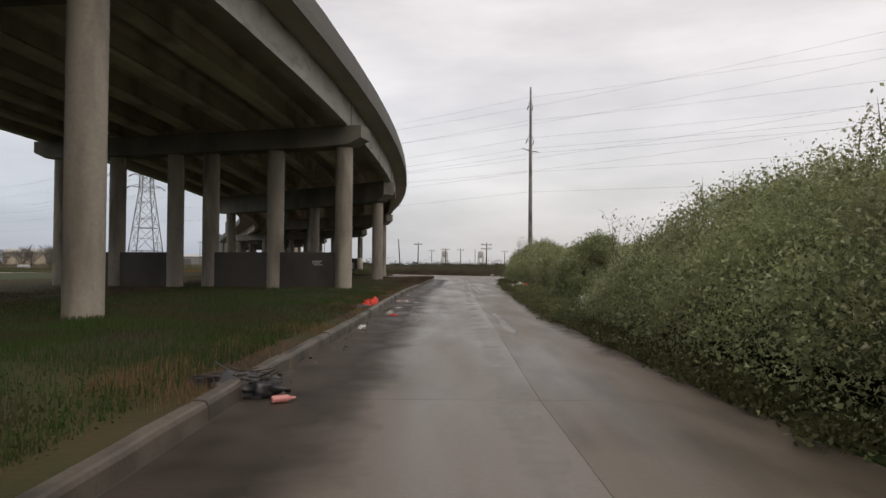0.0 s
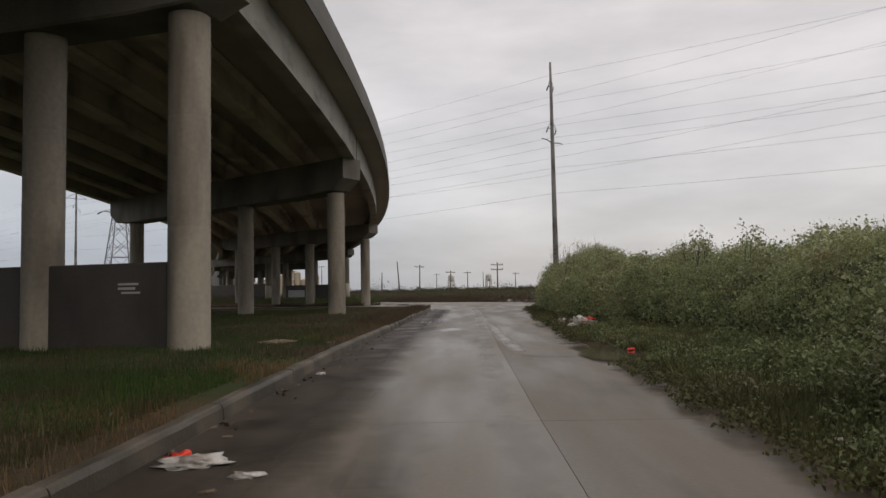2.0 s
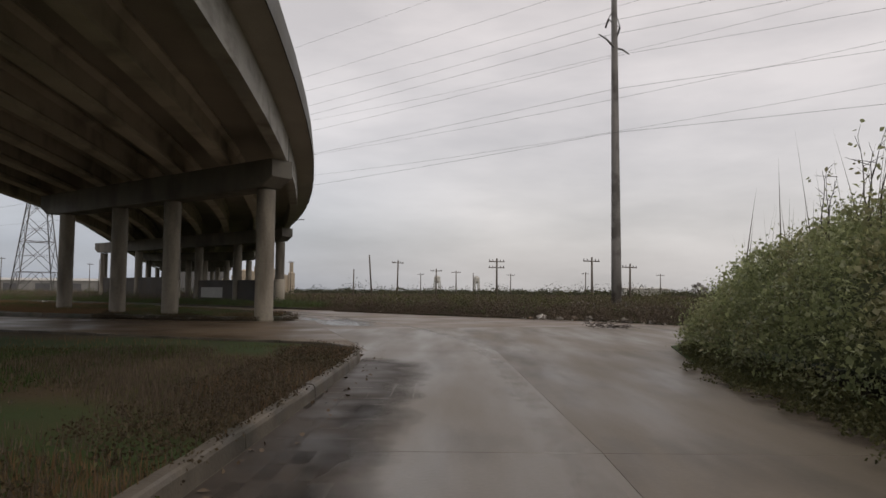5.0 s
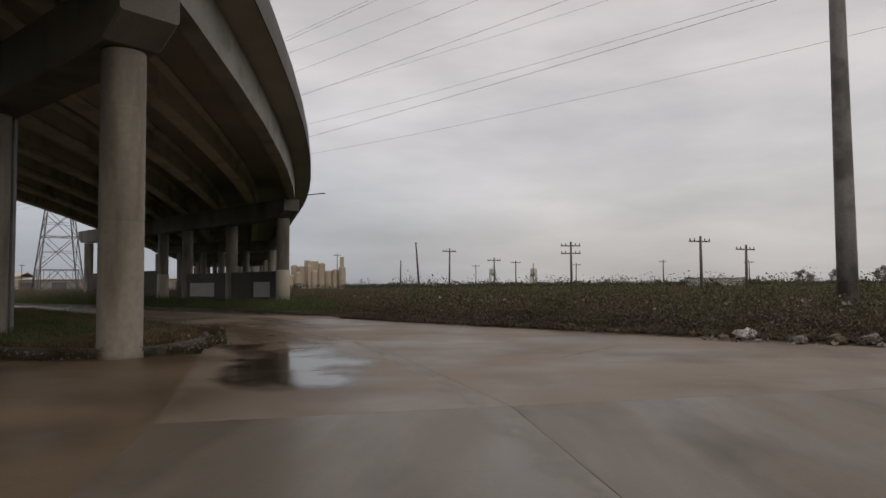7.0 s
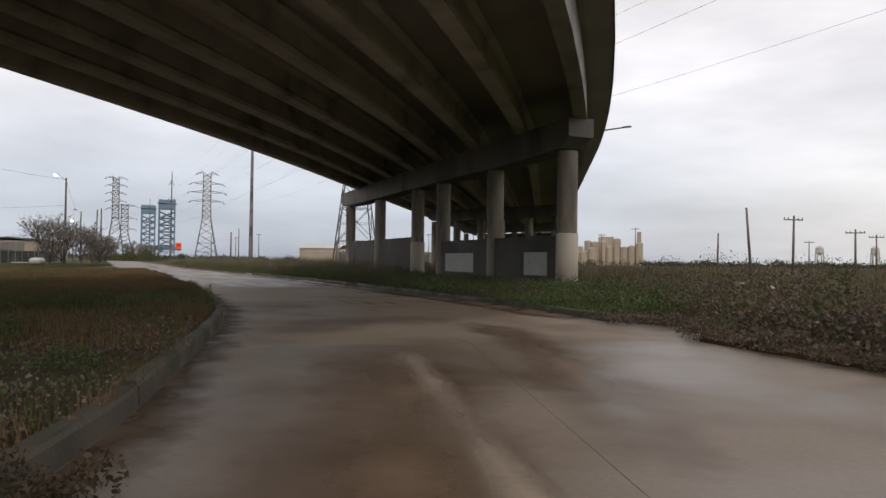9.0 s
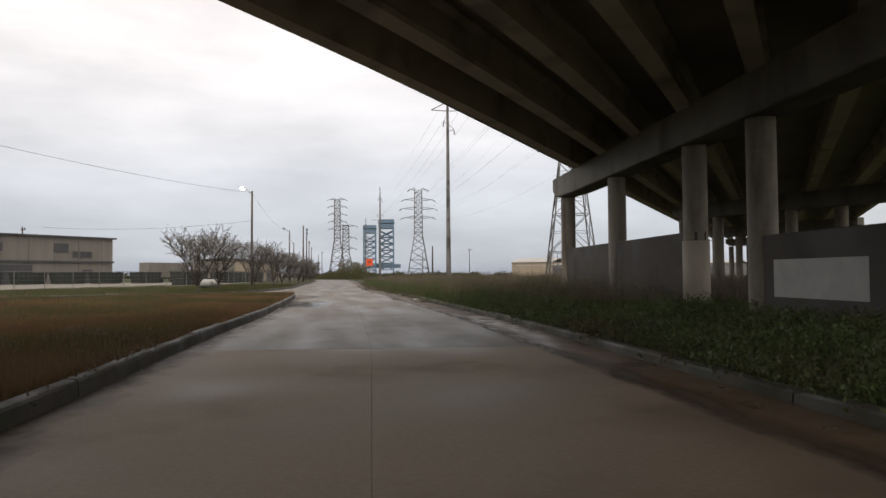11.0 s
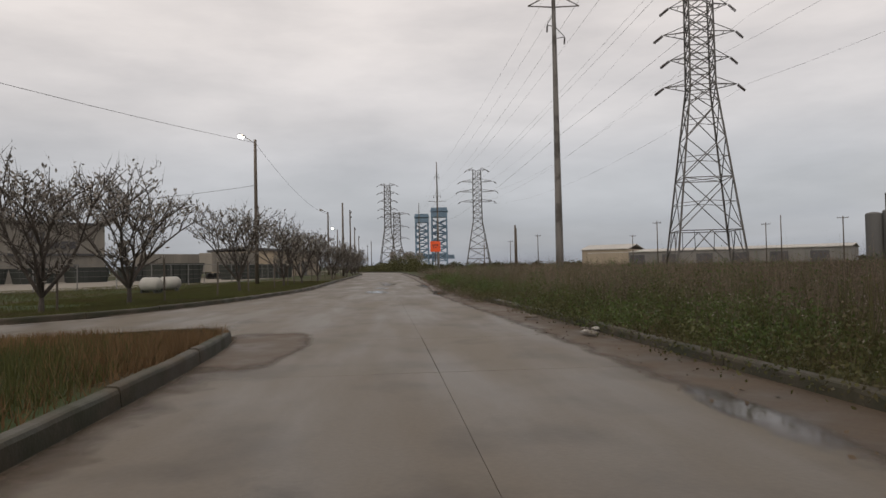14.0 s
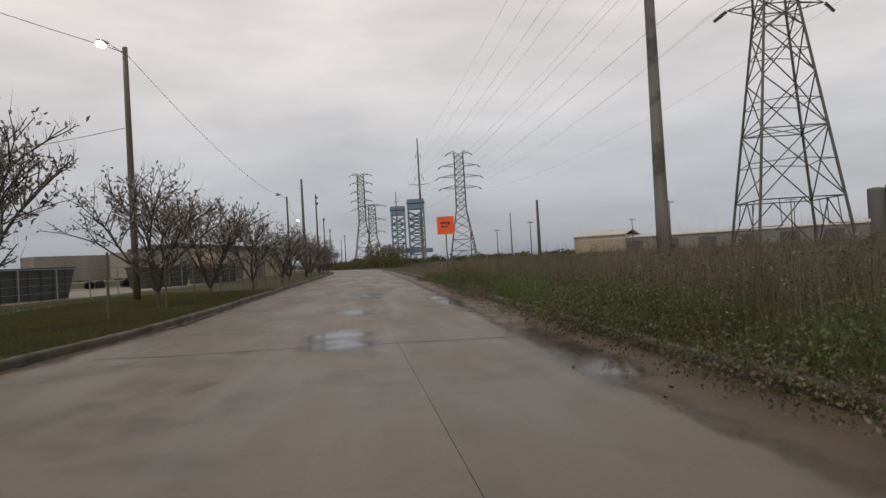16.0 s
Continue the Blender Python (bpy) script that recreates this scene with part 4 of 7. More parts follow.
# ---- lattice towers ----
def lattice_tower(at, h, base, turn, arms, waist=0.48, top_w=0.36, name="lattice_tower", r=0.09, big=False):
    t = thing(name, (at[0], at[1], 0), "tall grey steel lattice tower with crossarms for power lines", "transmission tower", "lattice towers")
    t.rotation_euler = (0, 0, radians(turn))
    wz = h * waist

    def half(z):
        if z < wz:
            return (base + (base * top_w - base) * z / wz) / 2
        return base * top_w / 2 * (1 - 0.12 * (z - wz) / (h - wz))

    for sx, sy in ((1, 1), (1, -1), (-1, 1), (-1, -1)):
        bm = bmesh.new()
        loft(bm, [[(sx * half(max(z, 0)) + q * math.cos(a), sy * half(max(z, 0)) + q * math.sin(a), z) for a in (0.8, 2.4, 3.9, 5.5)] for z, q in ((-0.3, r * 2.0), (wz, r * 1.8), (h, r * 1.6))])
        part("leg", bm, M["lattice"], t)
    bm = bmesh.new()
    levels = [h * f for f in ((0.102, 0.238, 0.342, 0.434) if big else (0.1, 0.2, 0.29, 0.37, 0.44))]
    z = levels[-1]
    while z < h - 0.5:
        z += max(1.35, half(z) * 1.3)
        levels.append(min(z, h))
    for i, (a, b) in enumerate(zip(levels, levels[1:])):
        ha, hb = half(a), half(b)
        for ax in (0, 1):
            for s in (-1, 1):
                def q(u, w, zz):
                    return (u, w, zz) if ax == 0 else (w, u, zz)
                add_tube(bm, q(-ha, s * ha, a), q(hb, s * hb, b), r, r, 3, False)
                add_tube(bm, q(ha, s * ha, a), q(-hb, s * hb, b), r, r, 3, False)
                if i < 2 or a > wz:
                    add_tube(bm, q(-ha, s * ha, a), q(ha, s * ha, a), r, r, 3, False)
                if big and a < wz * 0.95:
                    # redundant struts from the legs to the crossing of each panel
                    f = ha / (ha + hb)
                    zc = a + (b - a) * f
                    hc = half(zc)
                    for u in (-1, 1):
                        add_tube(bm, q(u * hc, s * hc, zc - 0.25), q(0, s * hc, zc), r * 0.7, r * 0.7, 3, False)
    # plan bracing inside the widest level and the open bracing of the foot
    hb = half(levels[0])
    for s in (-1, 1):
        add_tube(bm, (-half(levels[1]), s * half(levels[1]), levels[1]), (half(levels[1]), -s * half(levels[1]), levels[1]), r * 0.7, r * 0.7, 3, False)
    for ax in (0, 1):
        for s in (-1, 1):
            for u in (-1, 1):
                def e(x, w, zz):
                    return (x, w, zz) if ax == 0 else (w, x, zz)
                add_tube(bm, e(u * half(0) * 0.98, s * half(0), 0.3), e(0, s * hb, levels[0]), r, r, 3, False)
                add_tube(bm, e(u * hb, s * hb, levels[0]), e(0, s * hb, levels[0]), r, r, 3, False)
                if big:
                    hm = half(levels[0] * 0.5)
                    add_tube(bm, e(u * hm, s * hm, levels[0] * 0.5), e(u * hm * 0.5, s * hm, levels[0] * 0.5), r * 0.7, r * 0.7, 3, False)
                    add_tube(bm, e(u * hm * 0.5, s * hm, levels[0] * 0.5), e(u * hb * 0.55, s * hb, levels[0]), r * 0.7, r * 0.7, 3, False)
    part("bracing", bm, M["lattice"], t)
    for z, length in arms:
        for s in (-1, 1):
            bm = bmesh.new()
            k = half(z)
            tip = (s * (k + length), 0, z + 0.25)
            for e in (-1, 1):
                add_tube(bm, (s * k, e * k, z), tip, r, r * 0.8, 3, False)
                add_tube(bm, (s * k, e * k, z + 1.0), tip, r * 0.8, r * 0.8, 3, False)
            add_tube(bm, (s * (k + length * 0.5), -k * 0.5, z + 0.12), (s * (k + length * 0.5), k * 0.5, z + 0.12), r * 0.7, r * 0.7, 3, False)
            arm = part("crossarm", bm, M["lattice"], t)
            bm = bmesh.new()
            for f in range(6):
                add_tube(bm, (tip[0] + s * (0.1 + 0.18 * f), 0.1 * f, z + 0.15 - 0.12 * f), (tip[0] + s * (0.26 + 0.18 * f), 0.1 * f, z + 0.06 - 0.12 * f), 0.21, 0.15, 6)
            part("insulator", bm, M["insulator"], arm)
    return t


lattice_tower((-84.8, 210), 50, 8.8, 40, [(24.0, 3.0), (27.6, 2.2), (31.0, 3.0), (34.6, 2.2), (38.2, 3.0), (42.0, 2.2), (45.5, 3.0)], r=0.078, big=True)
lattice_tower((-227.5, 309.5), 37.6, 9.5, 48, [(25.2, 4.6), (29.0, 5.4), (32.8, 4.6), (37.2, 2.0)], r=0.09)
lattice_tower((-317, 335), 42.6, 9, 48, [(26, 2.4), (30, 2.4), (34, 2.4), (38, 2.8), (42, 2.8)], r=0.10)
lattice_tower((-325.7, 347.6), 29.5, 10, 48, [(16, 3.2), (22, 3.4), (28.6, 4.0)], r=0.10)
for k, z in enumerate((24.2, 33.0)):
    for s in (-1, 1):
        a = Vector((-84.8, 210, z)) + Vector((math.cos(radians(40)), math.sin(radians(40)), 0)) * s * 6.0
        wire("tower_wire", a, a + Vector((150, -125, -2)), 4, 0.012, "thin power wire strung from the lattice tower")
        wire("tower_wire", a, Vector((-227.5, 309.5, 24.5 + 4.5 * k)) + Vector((0.7, 0.7, 0)) * s * 5, 4, 0.012, "thin power wire strung from the lattice tower")


# ---- blue lift bridge, far off ----
def lift_tower(at, w, h, turn):
    t = thing("lift_bridge_tower", (at[0], at[1], 0), "pale blue steel tower of a distant lift bridge", "bridge tower", "lift bridge")
    t.rotation_euler = (0, 0, radians(turn))
    k = w / 2
    for sx, sy in ((1, 1), (1, -1), (-1, 1), (-1, -1)):
        bm = bmesh.new()
        add_box(bm, (w * 0.09, w * 0.09, h), Matrix.Translation((sx * k, sy * k, h / 2)))
        part("leg", bm, M["blue"], t)
    n = 6
    for i in range(n):
        z0, z1 = h * 0.12 + h * 0.7 * i / n, h * 0.12 + h * 0.7 * (i + 1) / n
        for s in (-1, 1):
            for p, q in (((-k, s * k, z0), (k, s * k, z1)), ((k, s * k, z0), (-k, s * k, z1)), ((-k, s * k, z0), (k, s * k, z0)), ((s * k, -k, z0), (s * k, k, z1))):
                bm = bmesh.new()
                add_tube(bm, p, q, w * 0.032, w * 0.032, 4)
                part("brace", bm, M["blue"], t)
    bm = bmesh.new()
    add_box(bm, (w * 1.1, w * 1.1, h * 0.08), Matrix.Translation((0, 0, h * 0.9)))
    part("machine_house", bm, M["blue"], t)
    bm = bmesh.new()
    add_box(bm, (w * 1.2, w * 1.2, h * 0.015), Matrix.Translation((0, 0, h * 0.962)))
    for s in (-1, 1):
        add_box(bm, (w * 1.1, w * 0.04, h * 0.06), Matrix.Translation((0, s * k, h * 0.99)))
    part("roof_deck", bm, M["blue"], t)


lift_tower((-455.6, 473.9), 9.5, 41, 47)
lift_tower((-450.4, 487.5), 11.5, 46, 47)
bm = bmesh.new()
add_box(bm, (60, 9, 3.5), Matrix.Translation((-470, 500, 9)) @ Matrix.Rotation(radians(115), 4, "Z"))
span = part("lift_span", bm, M["blue"])
tagged(span, "pale blue span of a distant lift bridge", "bridge span")


# ---- wooden street-lamp poles, utility poles and their wires ----
def lamp_pole(at, h, lit, arm=(-0.75, -0.35)):
    t = thing("street_lamp", (at[0], at[1], 0.1), "weathered wooden pole with a lit lamp on a short arm" if lit else "weathered wooden pole with a lamp on a short arm", "street lamp", "lamp poles")
    bm = bmesh.new()
    loft(bm, [[(r * math.cos(a), r * math.sin(a), z) for a in np.linspace(0, 2 * math.pi, 11)[:-1]] for z, r in ((-0.4, 0.17), (4, 0.155), (8, 0.135), (h, 0.115))])
    part("shaft", bm, M["pole"], t, smooth=True)
    e = Vector((arm[0], arm[1], 0)) * 1.45
    bm = bmesh.new()
    add_tube(bm, (0, 0, h - 0.35), e * 0.6 + Vector((0, 0, h + 0.15)), 0.03, 0.03, 6)
    add_tube(bm, e * 0.6 + Vector((0, 0, h + 0.15)), e + Vector((0, 0, h + 0.4)), 0.03, 0.03, 6)
    part("arm", bm, M["fence"], t)
    head = Matrix.Translation(e + Vector((0, 0, h + 0.4))) @ Matrix.Rotation(math.atan2(e.y, e.x), 4, "Z") @ Matrix.Rotation(radians(-18), 4, "Y")
    bm = bmesh.new()
    loft(bm, [[head @ Vector((x, w * math.cos(a), 0.08 * k + w * 0.6 * math.sin(a))) for a in np.linspace(0, 2 * math.pi, 9)[:-1]] for x, w, k in ((-0.25, 0.05, 0), (-0.1, 0.12, 0.4), (0.2, 0.16, 0.6), (0.45, 0.13, 0.5), (0.55, 0.04, 0.3))])
    part("lamp_head", bm, M["fence"], t)
    bm = bmesh.new()
    bmesh.ops.create_uvsphere(bm, u_segments=12, v_segments=8, radius=0.22, matrix=head @ Matrix.Translation((0.24, 0, -0.1)) @ Matrix.Diagonal((1.3, 1, 0.8, 1)))
    part("lens", bm, M["glow"] if lit else M["white"], t, smooth=True)
    return t


lamp_pole((-92.2, 150.15), 11.85, True)
lamp_pole((-143.4, 189.6), 11.0, False)
lamp_pole((-190, 222), 11.0, True)
for (a, b, s) in (((-92.2, 150.15, 11.7), (-60, 96, 12), 0.9), ((-92.2, 150.15, 11.7), (-143.4, 189.6, 10.8), 1.2), ((-92.2, 150.15, 8.2), (-118, 134, 8.0), 0.6), ((-143.4, 189.6, 10.8), (-190, 222, 10.8), 1.2)):
    wire("service_wire", a, b, s, 0.014, "slack dark service wire hung from a lamp pole")


def utility_pole(at, h, arms=1, lean=0.0, turn=0.0, far=1.0):
    t = thing("utility_pole", (at[0], at[1], 0), "dark wooden utility pole standing in the scrub", "utility pole", "utility poles")
    t.rotation_euler = (0, radians(lean), radians(turn))
    bm = bmesh.new()
    loft(bm, [[(r * math.cos(a), r * math.sin(a), z) for a in np.linspace(0, 2 * math.pi, 9)[:-1]] for z, r in ((-0.6, 0.17 * far), (h * 0.5, 0.145 * far), (h, 0.11 * far))])
    part("shaft", bm, M["pole"], t, smooth=True)
    for k in range(arms):
        bm = bmesh.new()
        add_box(bm, (2.4, 0.11 * far, 0.13 * far), Matrix.Translation((0, 0.12, h - 0.5 - 0.9 * k)))
        arm = part("crossarm", bm, M["pole"], t)
        for x in (-1.1, -0.6, 0.6, 1.1):
            bm = bmesh.new()
            add_tube(bm, (x, 0.12, h - 0.44 - 0.9 * k), (x, 0.12, h - 0.2 - 0.9 * k), 0.06 * far, 0.045 * far, 6)
            part("insulator", bm, M["insulator"], arm)
    return t


for at, h, arms, lean, turn in (
        ((23.1, 139), 5.9, 1, 0, 20), ((30, 146), 5.4, 1, 1, 20), ((12.6, 153.8), 6.4, 2, 0, 10), ((-7.3, 176), 7.9, 0, -4, 0), ((-3, 181), 7.2, 1, 1, 30), ((4.5, 196), 6.2, 1, 0, 10),
        ((10.5, 235), 7.0, 1, 0, 0), ((28, 260), 7, 1, 1, 0), ((46, 240), 7, 1, 0, 30), ((70, 250), 7, 1, 0, 0), ((-14, 210), 6.4, 0, 1, 0), ((1, 300), 8, 1, 0, 0), ((19, 290), 8, 0, 0, 0),
        ((-122.3, 178.6), 10.5, 0, 0, 0), ((-152.2, 200.2), 12.5, 2, 0, -42), ((-178, 219), 11, 1, 0, -42), ((-215, 246), 11, 1, 0, -42), ((-250, 276), 11, 1, 0, -42), ((-290, 303), 11, 1, 0, -42),
        ((-165, 262), 11, 0, 0, 0), ((-190, 300), 11, 1, 0, 0), ((-140, 290), 12, 1, 0, 0), ((-120, 310), 11, 1, 0, 0), ((-98, 300), 11, 1, 0, 20), ((-82, 330), 12, 1, 0, 0), ((-60, 320), 11, 1, 0, 0),
        ((-205, 290), 10, 0, 0, 0), ((-230, 330), 11, 1, 0, 0), ((-180, 340), 11, 1, 0, 0), ((-112, 300), 12, 0, 0, 0), ((-70, 298), 11, 0, 0, 0), ((-45, 300), 12, 1, 0, 0),
        ((-150, 140), 10, 1, 0, 0), ((-128, 122), 10, 1, 0, 0), ((-100, 190), 6.3, 0, 0, 0)):
    utility_pole(at, h, arms, lean, turn)
bm = bmesh.new()
add_tube(bm, (-11.5, 89.1, 0), (-11.5, 89.1, 6.6), 0.1, 0.1, 8)
pipe = part("drain_pipe", bm, M["fence"])
tagged(pipe, "slim grey pipe standing by an overpass column", "pipe")


# ---- orange warning sign ----
def warning_sign(at, yaw):
    t = thing("warning_sign", (at[0], at[1], 0), "orange square roadwork sign with dark marks on a thin post", "road sign")
    t.rotation_euler = (0, 0, radians(yaw))
    bm = bmesh.new()
    add_box(bm, (0.06, 0.05, 2.6), Matrix.Translation((0, 0.03, 1.25)))
    part("post", bm, M["pole"], t)
    bm = bmesh.new()
    add_box(bm, (0.86, 0.02, 0.9), Matrix.Translation((0, 0, 2.95)), 0.008)
    board = part("board", bm, M["orange"], t)
    bm = bmesh.new()
    for x, z, w, h in ((-0.1, 3.08, 0.34, 0.07), (0.16, 3.05, 0.1, 0.16), (-0.16, 2.9, 0.1, 0.1), (0.02, 2.88, 0.12, 0.07)):
        add_box(bm, (w, 0.006, h), Matrix.Translation((x, -0.014, z)))
    part("legend", bm, M["black"], board, "dark bars of a worn legend")


warning_sign((-84.25, 162.6), 46)


# ---- buildings ----
def shed(name, at, size, turn, wall, roof, label, slope=0.6, panels=0, doors=()):
    """A long industrial shed: walls of panels, a low gable or flat roof with eaves, doors."""
    L, W, H = size
    t = thing(name, (at[0], at[1], 0), label, "building")
    t.rotation_euler = (0, 0, radians(turn))
    bm = bmesh.new()
    add_box(bm, (L, W, H), Matrix.Translation((0, 0, H / 2)))
    wall_ob = part("wall", bm, M[wall], t)
    bm = bmesh.new()
    o = 0.5
    loft(bm, [[(x, -W / 2 - o, H - 0.05), (x, 0, H - 0.05 + slope), (x, W / 2 + o, H - 0.05), (x, W / 2 + o, H + 0.25), (x, 0, H + 0.25 + slope), (x, -W / 2 - o, H + 0.25)] for x in (-L / 2 - o, L / 2 + o)])
    bmesh.ops.recalc_face_normals(bm, faces=bm.faces)
    part("roof", bm, M[roof], t)
    for k in range(panels):
        x = -L / 2 + L * (k + 0.5) / panels
        for s in (-1, 1):
            bm = bmesh.new()
            add_box(bm, (0.12, 0.1, H - 0.1), Matrix.Translation((x, s * (W / 2 + 0.05), H / 2)))
            part("rib", bm, M[wall], t)
    for x, w, h, z in doors:
        bm = bmesh.new()
        add_box(bm, (w, 0.12, h), Matrix.Translation((x, -W / 2 - 0.06, z + h / 2)))
        part("door" if z < 0.2 else "window", bm, M["bldgdark"], t, "dark opening")
    return t


WORKS = shed("workshop_building", (-153.5, 112.8), (80, 28, 8.3), 104.5, "bldg", "bldgdark", "long beige metal workshop with a dark flat roof behind a fence", 0.3, 18, ((-20, 5, 3.6, 0.0), (-10, 5, 3.6, 0.0), (0, 4, 1.4, 1.2), (8, 5, 3.6, 0.0), (14, 2.2, 1.4, 5.6), (19, 2.2, 1.4, 5.6), (22, 6, 3.4, 0.0), (30, 2.6, 1.6, 5.6), (35, 2.0, 2.6, 0.0)))
bm = bmesh.new()
for x in (32.6, 34.0, 35.2):
    add_box(bm, (1.05, 0.05, 1.1), Matrix.Translation((x, -14.16, 5.3)))
part("wall_sign", bm, M["bldgdark"], WORKS, "plain dark shapes of a wall sign")
bm = bmesh.new()
add_box(bm, (80.2, 0.3, 0.3), Matrix.Translation((0, -14.2, 4.0)))
part("canopy_rail", bm, M["bldgdark"], WORKS, "dark ledge over the doors")
shed("warehouse", (-175, 393), (95, 36, 5.2), 14, "bldggrey", "bldgwhite", "long low pale warehouse across the weed field", 1.2, 24, tuple((x, 6, 4.0, 0.0) for x in range(-40, 44, 13)))
shed("end_shed", (-212, 374), (20, 18, 6.6), 14, "tan", "bldgwhite", "tan metal shed at the end of a warehouse", 2.0, 5)
yard = slab_poly("yard", [(-86, 112), (-95, 142), (-108, 155), (-138, 180), (-152, 160), (-142, 110)], -0.2, 0.14, M["gravel"])
tagged(yard, "pale gravel yard before the workshop", "yard", kind="structure")
shed("yard_shed", (-230, 140), (60, 18, 6), 80, "bldgwhite", "bldgdark", "low pale shed beyond the overpass", 0.8, 8)
shed("scrub_shed", (118, 420), (24, 14, 3.6), 5, "bldgwhite", "bldgwhite", "low pale shed behind distant scrub", 0.6, 6)
shed("row_shed", (-150, 182), (26, 10, 4.2), 133, "tan", "bldgdark", "low tan yard shed behind the trees", 0.5, 6, ((-6, 3, 2.6, 0), (3, 3, 2.6, 0)))


def trailer(at, turn, label, size=(9.0, 2.5, 2.7)):
    t = thing("storage_trailer", (at[0], at[1], 0), label, "trailer", "yard trailers")
    t.rotation_euler = (0, 0, radians(turn))
    L, W, H = size
    bm = bmesh.new()
    add_box(bm, (L, W, H), Matrix.Translation((0, 0, 1.1 + H / 2)), 0.04)
    part("body", bm, M["bldg"], t)
    for x in (-L * 0.32, -L * 0.2, L * 0.3):
        for s in (-1, 1):
            bm = bmesh.new()
            add_tube(bm, (x, s * W * 0.32, 0.5), (x, s * W * 0.5, 0.5), 0.5, 0.5, 14)
            part("wheel", bm, M["black"], t)
    for k in range(7):
        bm = bmesh.new()
        add_box(bm, (0.06, W + 0.06, H - 0.1), Matrix.Translation((-L / 2 + L * (k + 0.5) / 7, 0, 1.1 + H / 2)))
        part("rib", bm, M["bldg"], t)


trailer((-141, 161), 105, "beige box trailer parked in the yard")
trailer((-136, 168), 110, "beige box trailer parked in the yard")


def skip(at, turn):
    t = thing("waste_skip", (at[0], at[1], 0.1), "dark steel waste skip standing in the yard", "skip", "yard skips")
    t.rotation_euler = (0, 0, radians(turn))
    bm = bmesh.new()
    loft(bm, [[(x * k, y * k2, z) for x, y in ((-2.6, -1.1), (2.6, -1.1), (2.6, 1.1), (-2.6, 1.1))] for z, k, k2 in ((0, 0.82, 0.95), (1.9, 1, 1), (1.9, 0.96, 0.93), (1.2, 0.9, 0.92))])
    part("body", bm, M["skip"], t)
    for k in range(6):
        for s in (-1, 1):
            bm = bmesh.new()
            add_box(bm, (0.1, 0.08, 1.8), Matrix.Translation((-2.0 + 0.8 * k, s * 1.13, 0.95)))
            part("rib", bm, M["skip"], t)
    bm = bmesh.new()
    add_box(bm, (5.3, 0.1, 0.1), Matrix.Translation((0, -1.12, 1.9)))
    add_box(bm, (5.3, 0.1, 0.1), Matrix.Translation((0, 1.12, 1.9)))
    part("rim", bm, M["skip"], t)


for k, (x, y) in enumerate(((-141, 126), (-140, 132), (-139, 138), (-138, 143.5), (-136.5, 149), (-135, 155), (-122, 163), (-128, 171), (-105.5, 148.5))):
    skip((x, y), 105 + 4 * (k % 3))


def yard_tank(at, turn):
    t = thing("yard_tank", (at[0], at[1], 0.1), "small pale grey cylindrical tank on a low yard stand", "tank", "yard tanks")
    t.rotation_euler = (0, 0, radians(turn))
    bm = bmesh.new()
    loft(bm, [[(x, r * math.cos(a), 0.52 + r * math.sin(a)) for a in np.linspace(0, 2 * math.pi, 17)[:-1]] for x, r in ((-0.64, 0.08), (-0.58, 0.24), (-0.42, 0.38), (0.42, 0.38), (0.58, 0.24), (0.64, 0.08))])
    part("vessel", bm, M["paint"], t, smooth=True)
    for x in (-0.4, 0.4):
        bm = bmesh.new()
        add_box(bm, (0.12, 0.6, 0.24), Matrix.Translation((x, 0, 0.12)))
        part("stand", bm, M["skip"], t)


yard_tank((-78.0, 136.8), 35)
yard_tank((-80.2, 138.6), 60)


def fence(line, label, step=3.0, h=1.9):
    t = thing("chain_fence", (0, 0, 0), label, "fence")
    pts = along(line, step)
    for p in pts:
        bm = bmesh.new()
        add_tube(bm, (p[0], p[1], 0), (p[0], p[1], h), 0.035, 0.035, 6)
        part("post", bm, M["fence"], t)
    for z in (0.15, h * 0.35, h * 0.55, h * 0.75, h - 0.05):
        bm = bmesh.new()
        for p, q in zip(pts, pts[1:]):
            add_tube(bm, (*p, z), (*q, z), 0.022 if z > h - 0.1 else 0.008, 0.022 if z > h - 0.1 else 0.008, 4, False)
        part("rail" if z > h - 0.1 else "strand", bm, M["fence"], t)


fence([(-78, 100), (-88, 128), (-93, 142), (-104, 154), (-130, 176), (-200, 232)], "galvanised wire fence with thin posts along the yard")
fence([(-60, 40), (-72, 70), (-80, 95)], "galvanised wire fence with thin posts beyond the overpass")


def silo_block(at, turn, cols, r, h, mat, label, name="silo_block"):
    t = thing(name, (at[0], at[1], 0), label, "silos")
    t.rotation_euler = (0, 0, radians(turn))
    for i in range(cols):
        bm = bmesh.new()
        hh = h * rng.uniform(0.66, 1.0)
        loft(bm, [[(i * r * 1.95 - cols * r + q * math.cos(a), q * math.sin(a), z) for a in np.linspace(0, 2 * math.pi, 17)[:-1]] for z, q in ((0, r), (hh, r), (hh + 0.5, r * 0.9), (hh + 1.0, r * 0.3))])
        part("silo", bm, M[mat], t, smooth=False)
    bm = bmesh.new()
    add_box(bm, (cols * r * 0.5, r * 1.2, h * 1.12), Matrix.Translation((-cols * r * 0.4, r * 0.5, h * 0.56)))
    part("head_house", bm, M[mat], t)
    bm = bmesh.new()
    add_box(bm, (r * 1.1, r * 1.1, h * 1.3), Matrix.Translation((cols * r * 0.7, 0, h * 0.65)))
    part("elevator_tower", bm, M[mat], t)
    return t


silo_block((-88, 470), 8, 8, 2.0, 14, "tan", "tan concrete plant with a row of silos on the skyline", "silo_plant")
silo_block((-104, 462), 4, 4, 2.2, 9, "tan", "low tan concrete plant buildings on the skyline", "plant_block")
